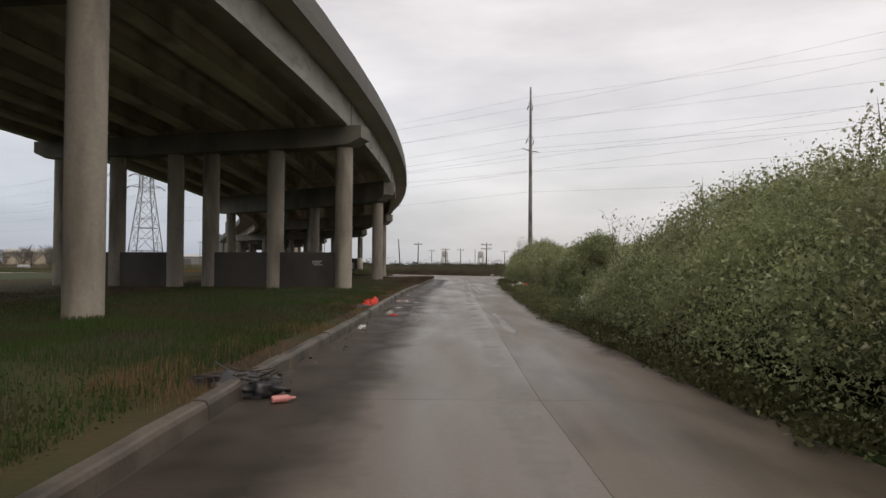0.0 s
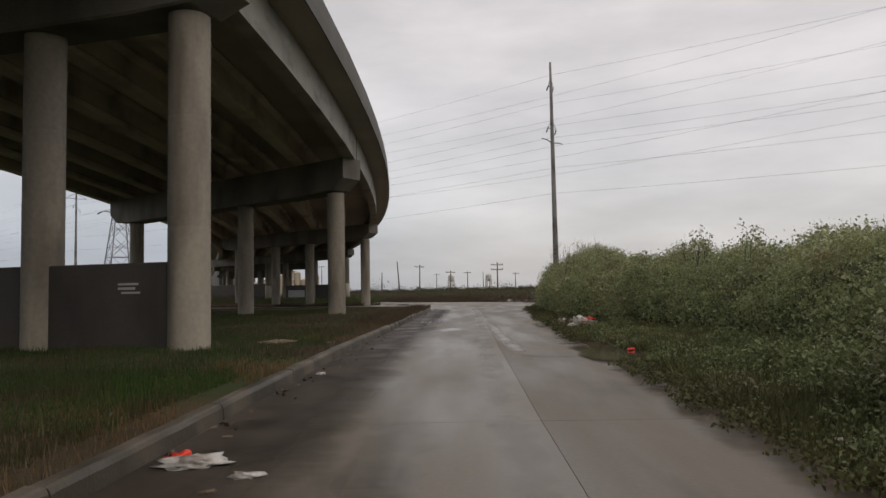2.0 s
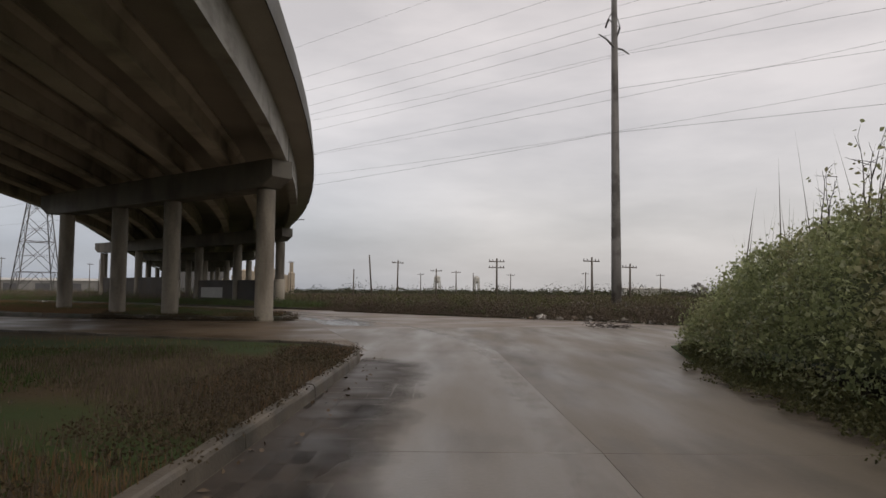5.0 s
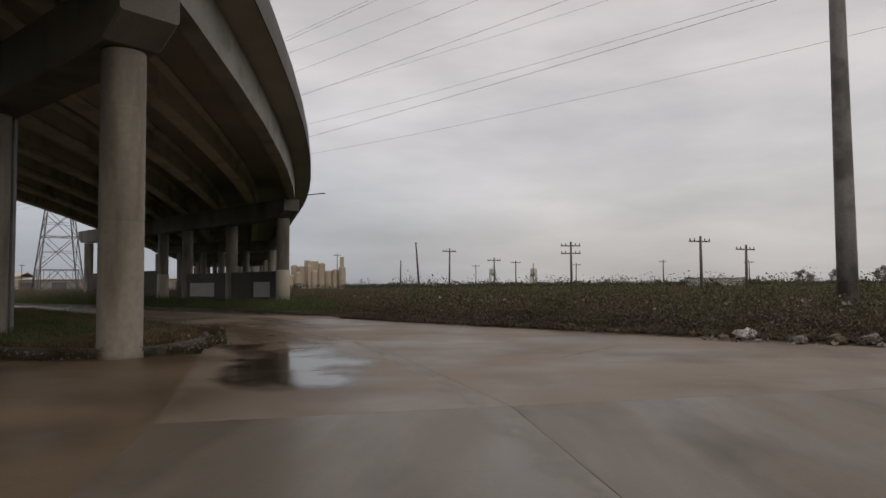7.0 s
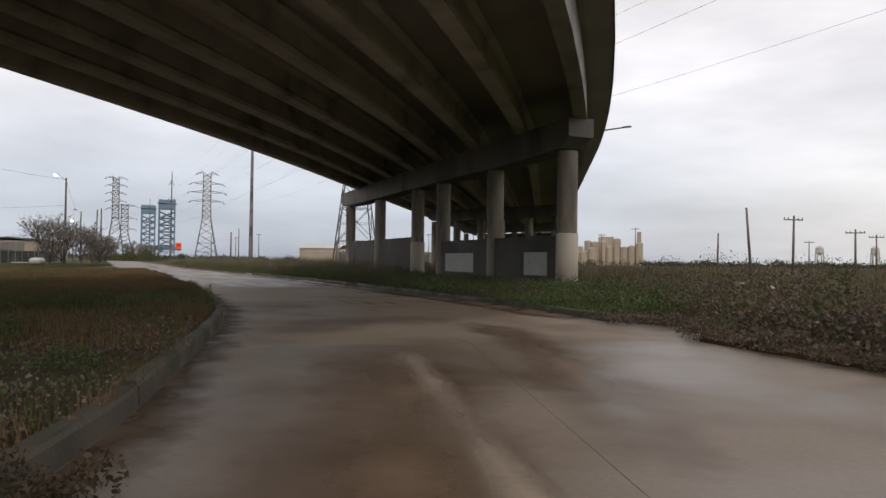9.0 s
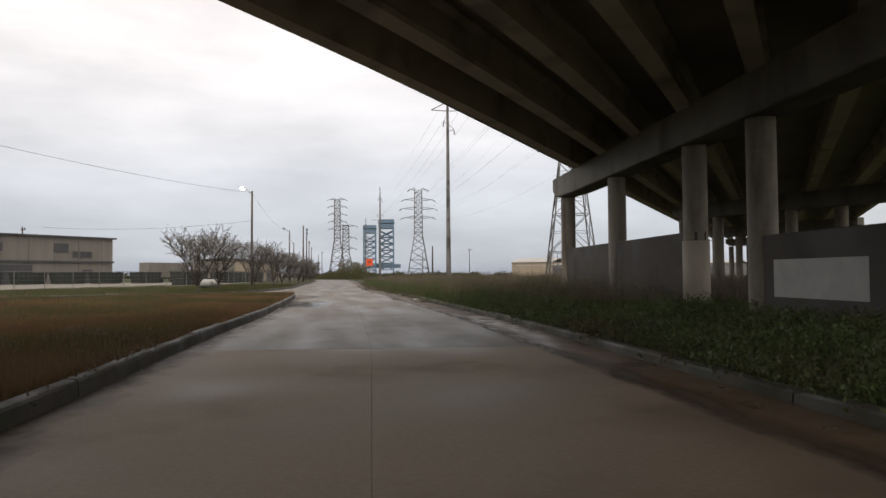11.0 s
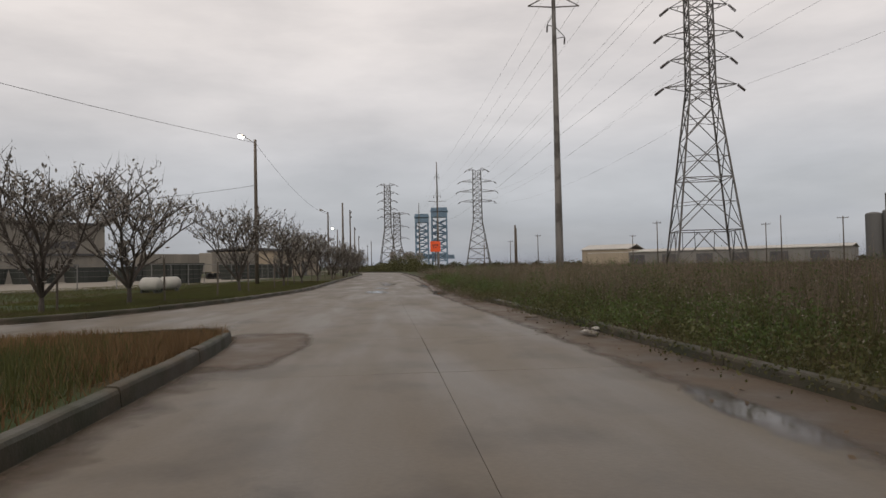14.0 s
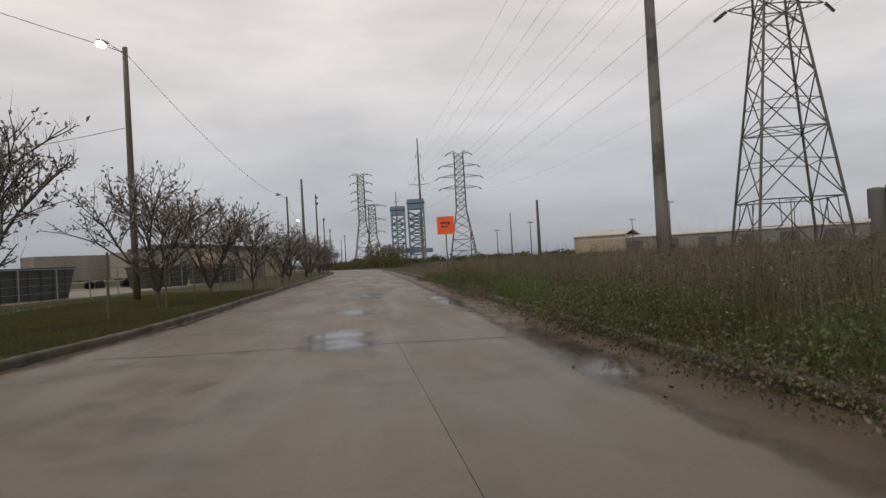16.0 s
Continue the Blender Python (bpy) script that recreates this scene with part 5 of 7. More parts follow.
silo_block((-136.2, 501.6), 20, 4, 3.6, 28, "silo", "grey concrete grain elevator on the skyline", "grain_elevator")


def water_tank(at, h, r):
    t = thing("water_tower", (at[0], at[1], 0), "pale water tower far off on the skyline", "water tower", "water towers")
    for k in range(6):
        a = k * math.pi / 3
        bm = bmesh.new()
        add_tube(bm, (r * 1.05 * math.cos(a), r * 1.05 * math.sin(a), 0), (r * 0.9 * math.cos(a), r * 0.9 * math.sin(a), h), 0.5, 0.4, 6)
        part("leg", bm, M["bldgwhite"], t)
    bm = bmesh.new()
    loft(bm, [[(q * math.cos(a), q * math.sin(a), z) for a in np.linspace(0, 2 * math.pi, 17)[:-1]] for z, q in ((h - 2, r * 0.4), (h, r), (h + r * 1.2, r), (h + r * 1.6, r * 0.6), (h + r * 1.8, 0.2))])
    part("tank", bm, M["bldgwhite"], t)


water_tank((14, 640), 10.5, 2.7)
water_tank((48, 650), 10.5, 2.7)


# ---- trees and thickets ----
def tree(h, seed, spread=1.0):
    """A small tree: a short trunk, limbs rising like a vase, leaves strung along the outer twigs."""
    r = random.Random(seed)
    rr = np.random.default_rng(seed)
    t = new("street_tree")
    bm = bmesh.new()
    strings, twigs = [], []

    def grow(p, d, length, rad, level):
        mid = p + d * length * 0.5 + Vector((r.uniform(-1, 1), r.uniform(-1, 1), 0)) * length * 0.05
        q = p + d * length
        add_tube(bm, p, mid, rad, rad * 0.85, 7 if level < 2 else 4, False)
        add_tube(bm, mid, q, rad * 0.85, rad * 0.68, 7 if level < 2 else 4, False)
        if level >= 3:
            n = r.choice((2, 4, 7, 10)) if level == 4 else r.choice((0, 1, 3))
            f = rr.uniform(0.25 if level == 4 else 0.6, 1.25, n)[:, None]
            strings.append(np.array(p) + f * np.array(q - p) + rr.normal(size=(n, 3)) * 0.075)
            twigs.append(np.array(q))
        if level == 4:
            return
        if 1 <= level <= 2:
            for _ in range(2):
                a = r.uniform(0, 6.3)
                e = (d * 0.7 + Vector((math.cos(a) * 0.8, math.sin(a) * 0.8, r.uniform(-0.1, 0.3)))).normalized()
                grow(p.lerp(q, r.uniform(0.3, 0.8)), e, h * r.uniform(0.08, 0.14), rad * 0.45, 3)
        fork = (6, 3, 3, 3)[level]
        turn = r.uniform(0, 6.3)
        for k in range(fork):
            a = turn + 2 * math.pi * k / fork + r.uniform(-0.5, 0.5)
            wide = (0.46, 0.42, 0.50, 0.6)[level] * spread * r.uniform(0.35, 1.3)
            e = (d + Vector((math.cos(a) * wide, math.sin(a) * wide, r.uniform(0.0, 0.25)))).normalized()
            grow(q, e, h * (0.30, 0.215, 0.15, 0.115)[level] * r.uniform(0.6, 1.4), rad * 0.62, level + 1)

    grow(Vector((0, 0, -0.1)), Vector((r.uniform(-0.08, 0.08), r.uniform(-0.08, 0.08), 1)).normalized(), h * r.uniform(0.11, 0.15), 0.1, 0)
    part("trunk", bm, M["bark"], t)
    tw = np.array(twigs)
    tw = tw[rr.integers(0, len(tw), 420)] + rr.normal(size=(420, 3)) * 0.05
    tagged(cloud_object("brushwood", blades(tw, 0.42, 0.007, 0.8), M["bark"], "", "", t), "thin bare twigs", kind="stuff")
    c = np.concatenate(strings)
    cr = cloud_object("crown", leaves(c, 0.074, 0.3, 0.42), M["treeleaf"], "", "", t)
    cr["label"] = "loose crown of sparse brown-green leaves"
    return tagged(t, "small short-trunked street tree with sparse browning leaves", "tree", "verge trees")


tree_a, tree_b, tree_c = tree(5.3, 3, 1.6), tree(5.0, 8, 1.6), tree(4.9, 21, 1.5)
for i, (ob, x, y, s) in enumerate(((tree_a, -66.7, 132.1, 1.06), (tree_b, -63.3, 128.5, 1.0), (tree_c, -75.6, 140.7, 1.0))):
    ob.matrix_basis = pose(x, y, 0.12, 0, 0, 40 * i) @ Matrix.Diagonal((s, s, s, 1))
for i, (x, y, s) in enumerate(((-83.2, 147.6, 1.0), (-87.6, 151.6, 0.95), (-95, 157.6, 0.9), (-101, 163.0, 0.85), (-107.5, 167.5, 0.8), (-114, 173.5, 0.85), (-121, 178.4, 0.75), (-128, 184, 0.8), (-136, 190, 0.8), (-145, 197, 0.75), (-153, 201.5, 0.8))):
    src = (tree_a, tree_b, tree_c)[i % 3]
    o = copy_thing(src, pose(x, y, 0.12, 0, 0, 77 * i))
    o.scale = (s, s, s)


def mound(path, prof_h, prof_w, count, size, name, label, category, cap=None):
    """A thicket along a line: lumpy inside coloured as shade, and a deep ragged coat of leaves."""
    p = along(path, 0.6)
    n = len(p)
    hs = np.interp(np.linspace(0, 1, n), np.linspace(0, 1, len(prof_h)), prof_h)
    ws = np.interp(np.linspace(0, 1, n), np.linspace(0, 1, len(prof_w)), prof_w)
    tan = np.gradient(p, axis=0)
    tan /= np.linalg.norm(tan, axis=1, keepdims=True)
    nr = np.stack([tan[:, 1], -tan[:, 0]], 1)      # away from the road

    def surface(i, v):
        """v 0 at the road side foot, about 0.6 at the top, 1 at the far foot."""
        x = p[i, 0]
        y = p[i, 1]
        lump = 1 + 0.15 * fbm(x + v * 3, y + v * 5, 0.6) + 0.20 * fbm(x - v * 7, y + 3 * v, 1.5) + 0.09 * fbm(x + 9 * v, y - 5 * v, 3.3)
        ang = math.pi * v
        out = (1 - np.cos(ang)) / 2 * ws[i]
        z = np.sin(ang) ** 0.72 * hs[i] * lump
        out = out - (0.42 * fbm(x, y + v * 6, 0.9) + 0.3 * fbm(x + 5 * v, y + v * 9, 2.3)) * np.sin(ang)
        return np.stack([x + nr[i, 0] * out, y + nr[i, 1] * out, z], -1)

    vs = np.linspace(0, 1, 15)
    grid = np.stack([surface(np.arange(n), np.full(n, v)) for v in vs], 1)
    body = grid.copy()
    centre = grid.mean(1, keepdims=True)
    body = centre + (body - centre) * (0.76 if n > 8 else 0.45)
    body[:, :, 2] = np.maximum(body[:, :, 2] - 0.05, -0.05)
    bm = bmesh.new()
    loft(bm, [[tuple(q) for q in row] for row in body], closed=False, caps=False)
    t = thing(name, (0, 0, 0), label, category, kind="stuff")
    # solid body under the leaves; its dark colour stands for inner shade
    part("interior", bm, M["inner_shade"], t, "dark green inner body, coloured as the shade inside")
    i = rng.integers(0, n, count)
    v = rng.uniform(0.0, 0.97, count)
    c = surface(i, v) + rng.normal(size=(count, 3)) * np.array([0.17, 0.17, 0.12])
    mid = centre[i, 0]
    c = c - (c - mid) * (rng.uniform(0, 1, count) ** 2 * 0.16)[:, None]
    c[:, 2] = np.abs(c[:, 2])
    cloud_object("foliage", flakes(c, size), M["leaf"], "", "", t)["label"] = "green leaves in a ragged coat"
    i = rng.integers(0, n, count // 7)
    v = rng.uniform(0.0, 0.75, count // 7)
    c = surface(i, v) + rng.normal(size=(count // 7, 3)) * 0.1
    c[:, 2] = np.abs(c[:, 2])
    c = c[fbm(c[:, 0] + 2 * c[:, 2], c[:, 1] - c[:, 2], 1.3) > rng.normal(-0.1, 0.3, len(c))]
    cloud_object("vine_leaves", leaves(c, size * 1.2, 0.2, 0.75), M["leaf"], "", "", t)["label"] = "broad pale vine leaves over the coat"
    # sprigs that stand out over the top
    k = count // 420
    j = rng.integers(0, n, k)
    root = surface(j, rng.uniform(0.35, 0.7, k))
    sp = []
    stems = []
    for q in root:
        hgt = rng.uniform(0.12, 0.5)
        lean = rng.normal(size=2) * 0.22
        m = 26
        f = rng.uniform(0.1, 1, m)
        sp.append(q + np.stack([lean[0] * f, lean[1] * f, hgt * f], 1) + rng.normal(size=(m, 3)) * 0.05)
        stems.append(q)
    cloud_object("sprigs", leaves(np.concatenate(sp), size), M["leaf"], "", "", t)
    stems = np.array(stems)
    cloud_object("stems", blades(stems, 0.5, 0.008, 0.35), M["reeds"], "", "", t)
    return t


mound([(3.3, 0.5), (3.2, 4), (3.3, 9), (3.5, 13), (3.9, 17), (5.0, 21)], [2.8, 2.8, 2.75, 2.7, 2.65, 2.6, 2.55, 2.45, 1.8, 1.15, 1.0, 1.0], [6, 6, 6, 5.5, 5], 290000, 0.029, "vine_thicket", "dense green vine thicket overgrowing the road edge", "thicket")
mound([(5.2, 19), (6.3, 23), (7.0, 27), (7.4, 32), (7.4, 36), (7.1, 40), (6.9, 43.5)], [1.0, 1.2, 1.55, 1.95, 2.05, 2.05, 1.95, 1.95], [4.5, 5, 5, 5, 5, 5], 150000, 0.037, "vine_thicket", "low green vine thicket along the road edge", "thicket")
mound([(6.8, 42.5), (6.6, 46), (6.0, 49), (6.3, 55), (6.9, 62), (8.0, 68)], [1.9, 1.9, 2.15, 2.65, 2.7, 2.5, 1.8], [5, 5, 6, 6, 6, 5], 190000, 0.040, "vine_thicket", "tall green thicket beside the bend of the street", "thicket")
mound([(4.95, 23.9), (4.85, 25.0), (5.0, 26.3)], [0.9, 2.05, 2.25, 2.0, 1.1], [1.9, 2.2, 2.0], 60000, 0.033, "vine_clump", "tall rounded clump of vines over the thicket", "thicket")
mound([(6.2, 19.2), (6.0, 20.3), (6.4, 21.5)], [0.9, 1.65, 1.7, 1.0], [1.9, 2.2, 1.9], 44000, 0.033, "vine_clump", "browning rounded clump of vines over the thicket", "thicket")
mound([(11.5, 22), (12.0, 30), (12, 38), (12.5, 43)], [1.4, 1.6, 1.9, 2.0, 2.2], [6, 7, 7, 6], 50000, 0.055, "vine_thicket", "low green thicket set back from the road", "thicket")


def sapling(at, z0, h, stems, seed, leafy=1.0):
    """A thin sapling standing out of the thicket: a few wands with sparse large leaves."""
    r = np.random.default_rng(seed)
    t = thing("sapling", (at[0], at[1], z0), "thin sapling with sparse leaves standing out of the thicket", "sapling", "thicket saplings")
    spots = []
    fine = bmesh.new()
    for k in range(stems):
        lean = r.normal(size=2) * 0.13
        p = Vector((r.normal() * 0.12, r.normal() * 0.12, 0))
        hh = h * r.uniform(0.65, 1.0)
        line = [p]
        for j in range(6):
            q = p + Vector((lean[0] * hh / 6 * (0.5 + j * 0.25) + r.normal() * 0.02, lean[1] * hh / 6 * (0.5 + j * 0.25) + r.normal() * 0.02, hh / 6))
            line.append(q)
            if j > 1:
                e = q + Vector((r.normal() * 0.14, r.normal() * 0.14, r.uniform(0.05, 0.2)))
                add_tube(fine, q, e, 0.005, 0.003, 4, False)
                spots.append([tuple(p.lerp(e, f) + Vector(r.normal(size=3) * 0.05)) for f in r.uniform(0.3, 1.05, int(9 * leafy))])
            p = q
        bm = bmesh.new()
        loft(bm, [[c + Vector((math.cos(a), math.sin(a), 0)) * (0.014 - 0.0018 * j) for a in (0, 1.26, 2.51, 3.77, 5.03)] for j, c in enumerate(line)])
        part("stem", bm, M["bark"], t)
    tagged(part("twigs", fine, M["bark"], t), kind="stuff")
    c = np.concatenate([np.array(s).reshape(-1, 3) for s in spots])
    cloud_object("foliage", leaves(c, 0.042), M["leaf"], "", "", t)["label"] = "sparse green leaves"
    return t


for k, (x, y, z, h, n, f) in enumerate(((5.98, 22.5, 0.9, 2.3, 4, 0.8), (6.7, 21.7, 0.9, 1.95, 3, 0.7), (5.8, 25.0, 2.0, 0.3, 4, 1.6), (7.6, 19.6, 1.3, 0.8, 4, 0.5), (6.9, 18.2, 1.2, 0.6, 3, 0.5), (8.3, 36.5, 1.7, 0.9, 3, 1.6), (8.2, 39.0, 1.8, 0.9, 4, 1.5), (8.6, 41.0, 1.8, 1.0, 3, 1.5), (8.2, 44.0, 1.7, 0.7, 3, 1.2), (8.4, 50.0, 1.9, 1.0, 3, 1.3), (8.8, 53.5, 2.3, 0.6, 4, 1.3), (8.4, 56.5, 2.4, 0.5, 4, 1.3), (8.0, 58.0, 2.5, 1.3, 3, 0.3), (7.8, 60.5, 2.3, 1.5, 4, 0.3), (8.4, 62.5, 2.2, 1.6, 3, 0.3), (5.6, 11.5, 2.3, 0.55, 4, 1.2), (6.2, 8.0, 2.5, 0.9, 3, 0.6))):
    sapling((x, y), z, h, n, 300 + k, f)


CARRIAGEWAY = [tuple(p) for p in SL] + [tuple(p) for p in SR[::-1]]
SIDE = [(0.6, 66.5), (0.45, 70.8), (-3.4, 81.5), (-4.5, 84.4), (-5.4, 83.35), (-8, 83.5), (-14, 85.5), (-70, 104), (-75, 92), (-18, 76), (-8, 71.5), (-2.5, 69)]


WET_NOOK = [(3.3, 30.9), (3.5, 35.8), (4.55, 35.8), (4.75, 30.9)]


def weeds(name, poly, count, height, width, mat, label, lean=0.35, z=0.05, patch=None, edge=False):
    q = scatter(poly, count)
    if not edge:
        q = q[~inside(q, CARRIAGEWAY) & ~inside(q, SIDE)]
    q = q[~inside(q, WET_NOOK)]
    if patch is not None:
        keep = (-1 if len(patch) > 2 else 1) * fbm(q[:, 0], q[:, 1], patch[0]) > rng.normal(patch[1], 0.25, len(q))
        q = q[keep]
    roots = np.concatenate([q, np.full((len(q), 1), z)], 1)
    h = height * (1 + 0.4 * fbm(q[:, 0], q[:, 1], 0.5))
    return cloud_object(name, blades(roots, h, width, lean), M[mat], label, "grass" if height < 0.5 else "weeds")


def strip(line, w0, w1):
    """The band of the plan between two offsets of a line."""
    a, b = offset_line(along(smooth_line(line), 2.0), w0), offset_line(along(smooth_line(line), 2.0), w1)
    return [tuple(p) for p in a] + [tuple(p) for p in b[::-1]]


weeds("verge_grass", strip(KERB_A[:5], 0.6, 5.5), 240000, 0.12, 0.0085, "grass", "short green grass on the verge", z=0.12, patch=(0.30, -0.45))
weeds("verge_lawn", strip(KERB_A[:8], 3.5, 11), 110000, 0.12, 0.012, "grass", "short green grass towards the overpass", z=0.12, patch=(0.25, -0.45))
weeds("verge_straw", strip(KERB_A[:8], 0.12, 1.5), 60000, 0.13, 0.006, "drygrass", "brown straw among the verge grass", z=0.12, patch=(0.45, 0.0))
weeds("kerbside_straw", strip(KERB_A[1:5], 0.15, 3.4), 60000, 0.13, 0.006, "reeds", "withered brown grass beside the kerb", z=0.12, patch=(0.35, 0.25))
weeds("brown_verge", strip(KERB_A[3:8], 0.2, 5.5), 90000, 0.12, 0.007, "reeds", "withered brown grass on the verge", z=0.12, patch=(0.4, -0.3))
weeds("verge_tip_grass", strip(KERB_A[4:9], 0.3, 8.0), 45000, 0.09, 0.006, "weeds", "thin olive grass at the end of the verge", z=0.12, patch=(0.4, -0.4))
weeds("underpass_grass", [(-3, 69), (-9, 70), (-30, 80), (-30, 0), (-8.5, 0), (-7, 60)], 26000, 0.10, 0.008, "drygrass", "thin straw and grass under the overpass", z=0.12)
weeds("kerb_weeds", strip(KERB_A[4:8], 0.1, 1.8), 9000, 0.24, 0.006, "reeds", "withered weeds along the kerb", z=0.1, patch=(0.8, 0.0))
weeds("island_grass", strip(KERB_B[2:13], 0.2, 11), 110000, 0.18, 0.009, "drygrass", "rusty brown grass on the island", z=0.12, patch=(0.3, -0.25))
weeds("island_weeds", strip(KERB_B[2:10], 0.2, 7), 30000, 0.16, 0.007, "weeds", "low green weeds on the island", z=0.12, patch=(0.5, 0.1))
weeds("brown_field_grass", strip(KERB_B[9:14], 0.2, 5), 170000, 0.20, 0.0075, "drygrass", "rusty brown grass beside the street", 0.7, z=0.12, patch=(0.35, -0.2, "gaps"))
weeds("olive_field_grass", strip(KERB_B[8:14], 0.5, 9), 150000, 0.20, 0.008, "lawn", "olive green patches in the brown grass", 0.7, z=0.12, patch=(0.35, -0.05))
weeds("brown_field_back", strip(KERB_B[9:14], 5, 18), 80000, 0.19, 0.014, "drygrass", "rusty brown grass farther from the street", z=0.12, patch=(0.15, -0.1))
weeds("green_field_back", strip(KERB_B[9:14], 6, 22), 45000, 0.14, 0.014, "lawn", "patches of green grass in the brown field", z=0.12, patch=(0.2, 0.1))
weeds("entrance_grass", strip(KERB_C[1:4], 0.15, 3.5), 26000, 0.08, 0.008, "lawn", "mown green grass beside the yard entrance", z=0.11)
weeds("lawn_grass", strip(KERB_C[3:7], 0.15, 8.5), 190000, 0.08, 0.009, "lawn", "mown green lawn under the trees", z=0.11)
weeds("yard_grass", [(-61, 113), (-66, 132), (-100, 158), (-105, 146), (-84, 110)], 50000, 0.10, 0.014, "lawn", "green grass along a fence", z=0.11)
weeds("edge_weeds", [(3.0, 14), (3.4, 24), (4.1, 31), (4.3, 36), (5.0, 41.5), (7.2, 41), (8.2, 36), (8.4, 30), (7.2, 22), (5, 15)], 26000, 0.26, 0.010, "weeds", "low green weeds at the road edge", 0.7, z=0.02, edge=True)
weeds("edge_grass", [(2.9, 6), (3.0, 14), (3.35, 24), (4.0, 31), (4.15, 36), (4.8, 41), (5.2, 47), (5.9, 55), (6.8, 64), (8.2, 69), (9, 69), (7.4, 63), (6.6, 55), (5.8, 47), (5.5, 41), (4.9, 36), (4.6, 31), (4.0, 24), (3.5, 14), (3.5, 6)], 22000, 0.13, 0.007, "weeds", "ragged weeds creeping over the road edge", 0.8, z=0.02, edge=True)
weeds("thicket_back", [(9, -30), (10, 20), (16, 40), (15, 66), (60, 58), (60, -30)], 16000, 0.9, 0.04, "weeds", "rough weeds behind the thicket", 0.7, z=0.02, edge=True)
weeds("thicket_stems", [(6.8, 52), (7.6, 60), (8.6, 67.5), (10.5, 67), (10, 58), (9, 52)], 130, 1.5, 0.012, "reeds", "tall bare stems standing out of the thicket", 0.35, z=1.9, edge=True)
weeds("field_weeds", strip(KERB_D[1:7], -0.2, -12), 36000, 0.4, 0.008, "weeds", "tangled green weeds below the overpass", 0.5, z=0.05)
weeds("kerbside_weeds", strip(KERB_D[6:11], -0.2, -4.5), 22000, 0.5, 0.006, "weeds", "tangled green weeds beside the street", 0.5, z=0.05)
weeds("edge_reeds", strip(KERB_D[5:11], -1.0, -9), 14000, 1.0, 0.0055, "rustweed", "withered brown stems at the edge of the weed field", 0.35, z=0.05, patch=(0.45, -0.1))
weeds("field_reeds", strip(KERB_D[5:12], -2.0, -34), 46000, 0.95, 0.008, "rustweed", "withered brown weed stems in the field", 0.75, z=0.05, patch=(0.3, -0.45))
weeds("tall_stems", strip(KERB_D[5:11], -2.0, -26), 4200, 1.5, 0.009, "rustweed", "tall withered stems standing in the field", 0.35, z=0.05, patch=(0.25, 0.0))
weeds("roadside_reeds", [(70, 62), (16, 74.5), (14.8, 80), (10.2, 86.5), (4.8, 91.4), (-0.6, 96.8), (-4.4, 101.5), (-12, 112), (-6, 130), (60, 130)], 50000, 0.6, 0.010, "reeds", "dark withered scrub beyond the bend", 0.7, z=0.05, patch=(0.4, -0.3))
weeds("scrub_weeds", [(70, 62), (16, 75.5), (10.2, 87.5), (-0.6, 98), (-10, 116), (-40, 170), (70, 180)], 45000, 0.55, 0.03, "weeds", "olive scrub spreading to the utility poles", 0.8, z=0.05, patch=(0.12, -0.2))
weeds("far_field", [(-70, 165), (-10, 118), (60, 130), (140, 320), (-220, 330), (-150, 220)], 45000, 0.7, 0.06, "reeds", "brown weed field reaching to far buildings", 0.7, z=0.05)


def leafy(name, poly, count, height, size, mat, label, patch=0.7, z=0.04, keep=None, edge=False):
    """A low tangle of small leaves whose height swells and sinks."""
    q = scatter(poly, count)
    if not edge:
        q = q[~inside(q, CARRIAGEWAY) & ~inside(q, SIDE)]
    if keep is not None:
        q = q[fbm(q[:, 0] + 3, q[:, 1], 0.45) > rng.normal(keep, 0.35, len(q))]
    swell = 0.55 * fbm(q[:, 0], q[:, 1], patch) + 0.42 * fbm(q[:, 0] + 7, q[:, 1] - 3, patch * 2.7) + 0.22 * fbm(q[:, 0] - 5, q[:, 1] + 9, patch * 6.5)
    stay = swell > rng.normal(-0.35, 0.22, len(q))
    q, swell = q[stay], swell[stay]
    h = height * np.clip(0.52 + swell + 0.12 * rng.normal(size=len(q)), 0.08, 1.4)
    c = np.concatenate([q, (z + h * rng.uniform(0, 1, len(q)) ** 0.5)[:, None]], 1)
    return cloud_object(name, leaves(c, size, 0.2, 0.6), M[mat], label, "weeds")


leafy("kerbside_leaves", strip(KERB_D[5:11], 0.22, -3.6), 135000, 0.66, 0.025, "fieldleaf", "tangled leafy green weeds spilling over a kerb", 0.55)
leafy("kerbside_tangle", strip(KERB_D[5:11], 0.12, -8.0), 90000, 0.9, 0.026, "weeds", "olive weeds mixed through the field edge", 0.45, keep=0.15)
leafy("rusty_leaves", strip(KERB_D[5:11], -2.2, -16), 160000, 1.0, 0.022, "rustweed", "withered rusty brown weeds in the field", 0.5, keep=-0.15)
leafy("kerb_spill", strip(KERB_D[6:11], 0.55, -0.6), 34000, 0.42, 0.024, "weeds", "olive weeds hanging over the kerb of the street", 0.8, keep=0.0, edge=True)
leafy("kerb_spill_dry", strip(KERB_D[7:11], 0.75, -0.6), 26000, 0.32, 0.022, "rustweed", "withered weeds hanging over the kerb of the street", 0.6, keep=0.1, edge=True)
leafy("field_green", strip(KERB_D[5:11], -2.5, -10), 110000, 1.15, 0.027, "fieldleaf", "leafy green weeds growing into the brown field", 0.45, keep=-0.05)
leafy("pale_seed_heads", strip(KERB_D[5:11], -0.3, -10), 16000, 1.15, 0.016, "straw", "pale seed heads scattered over the weeds", 0.5)
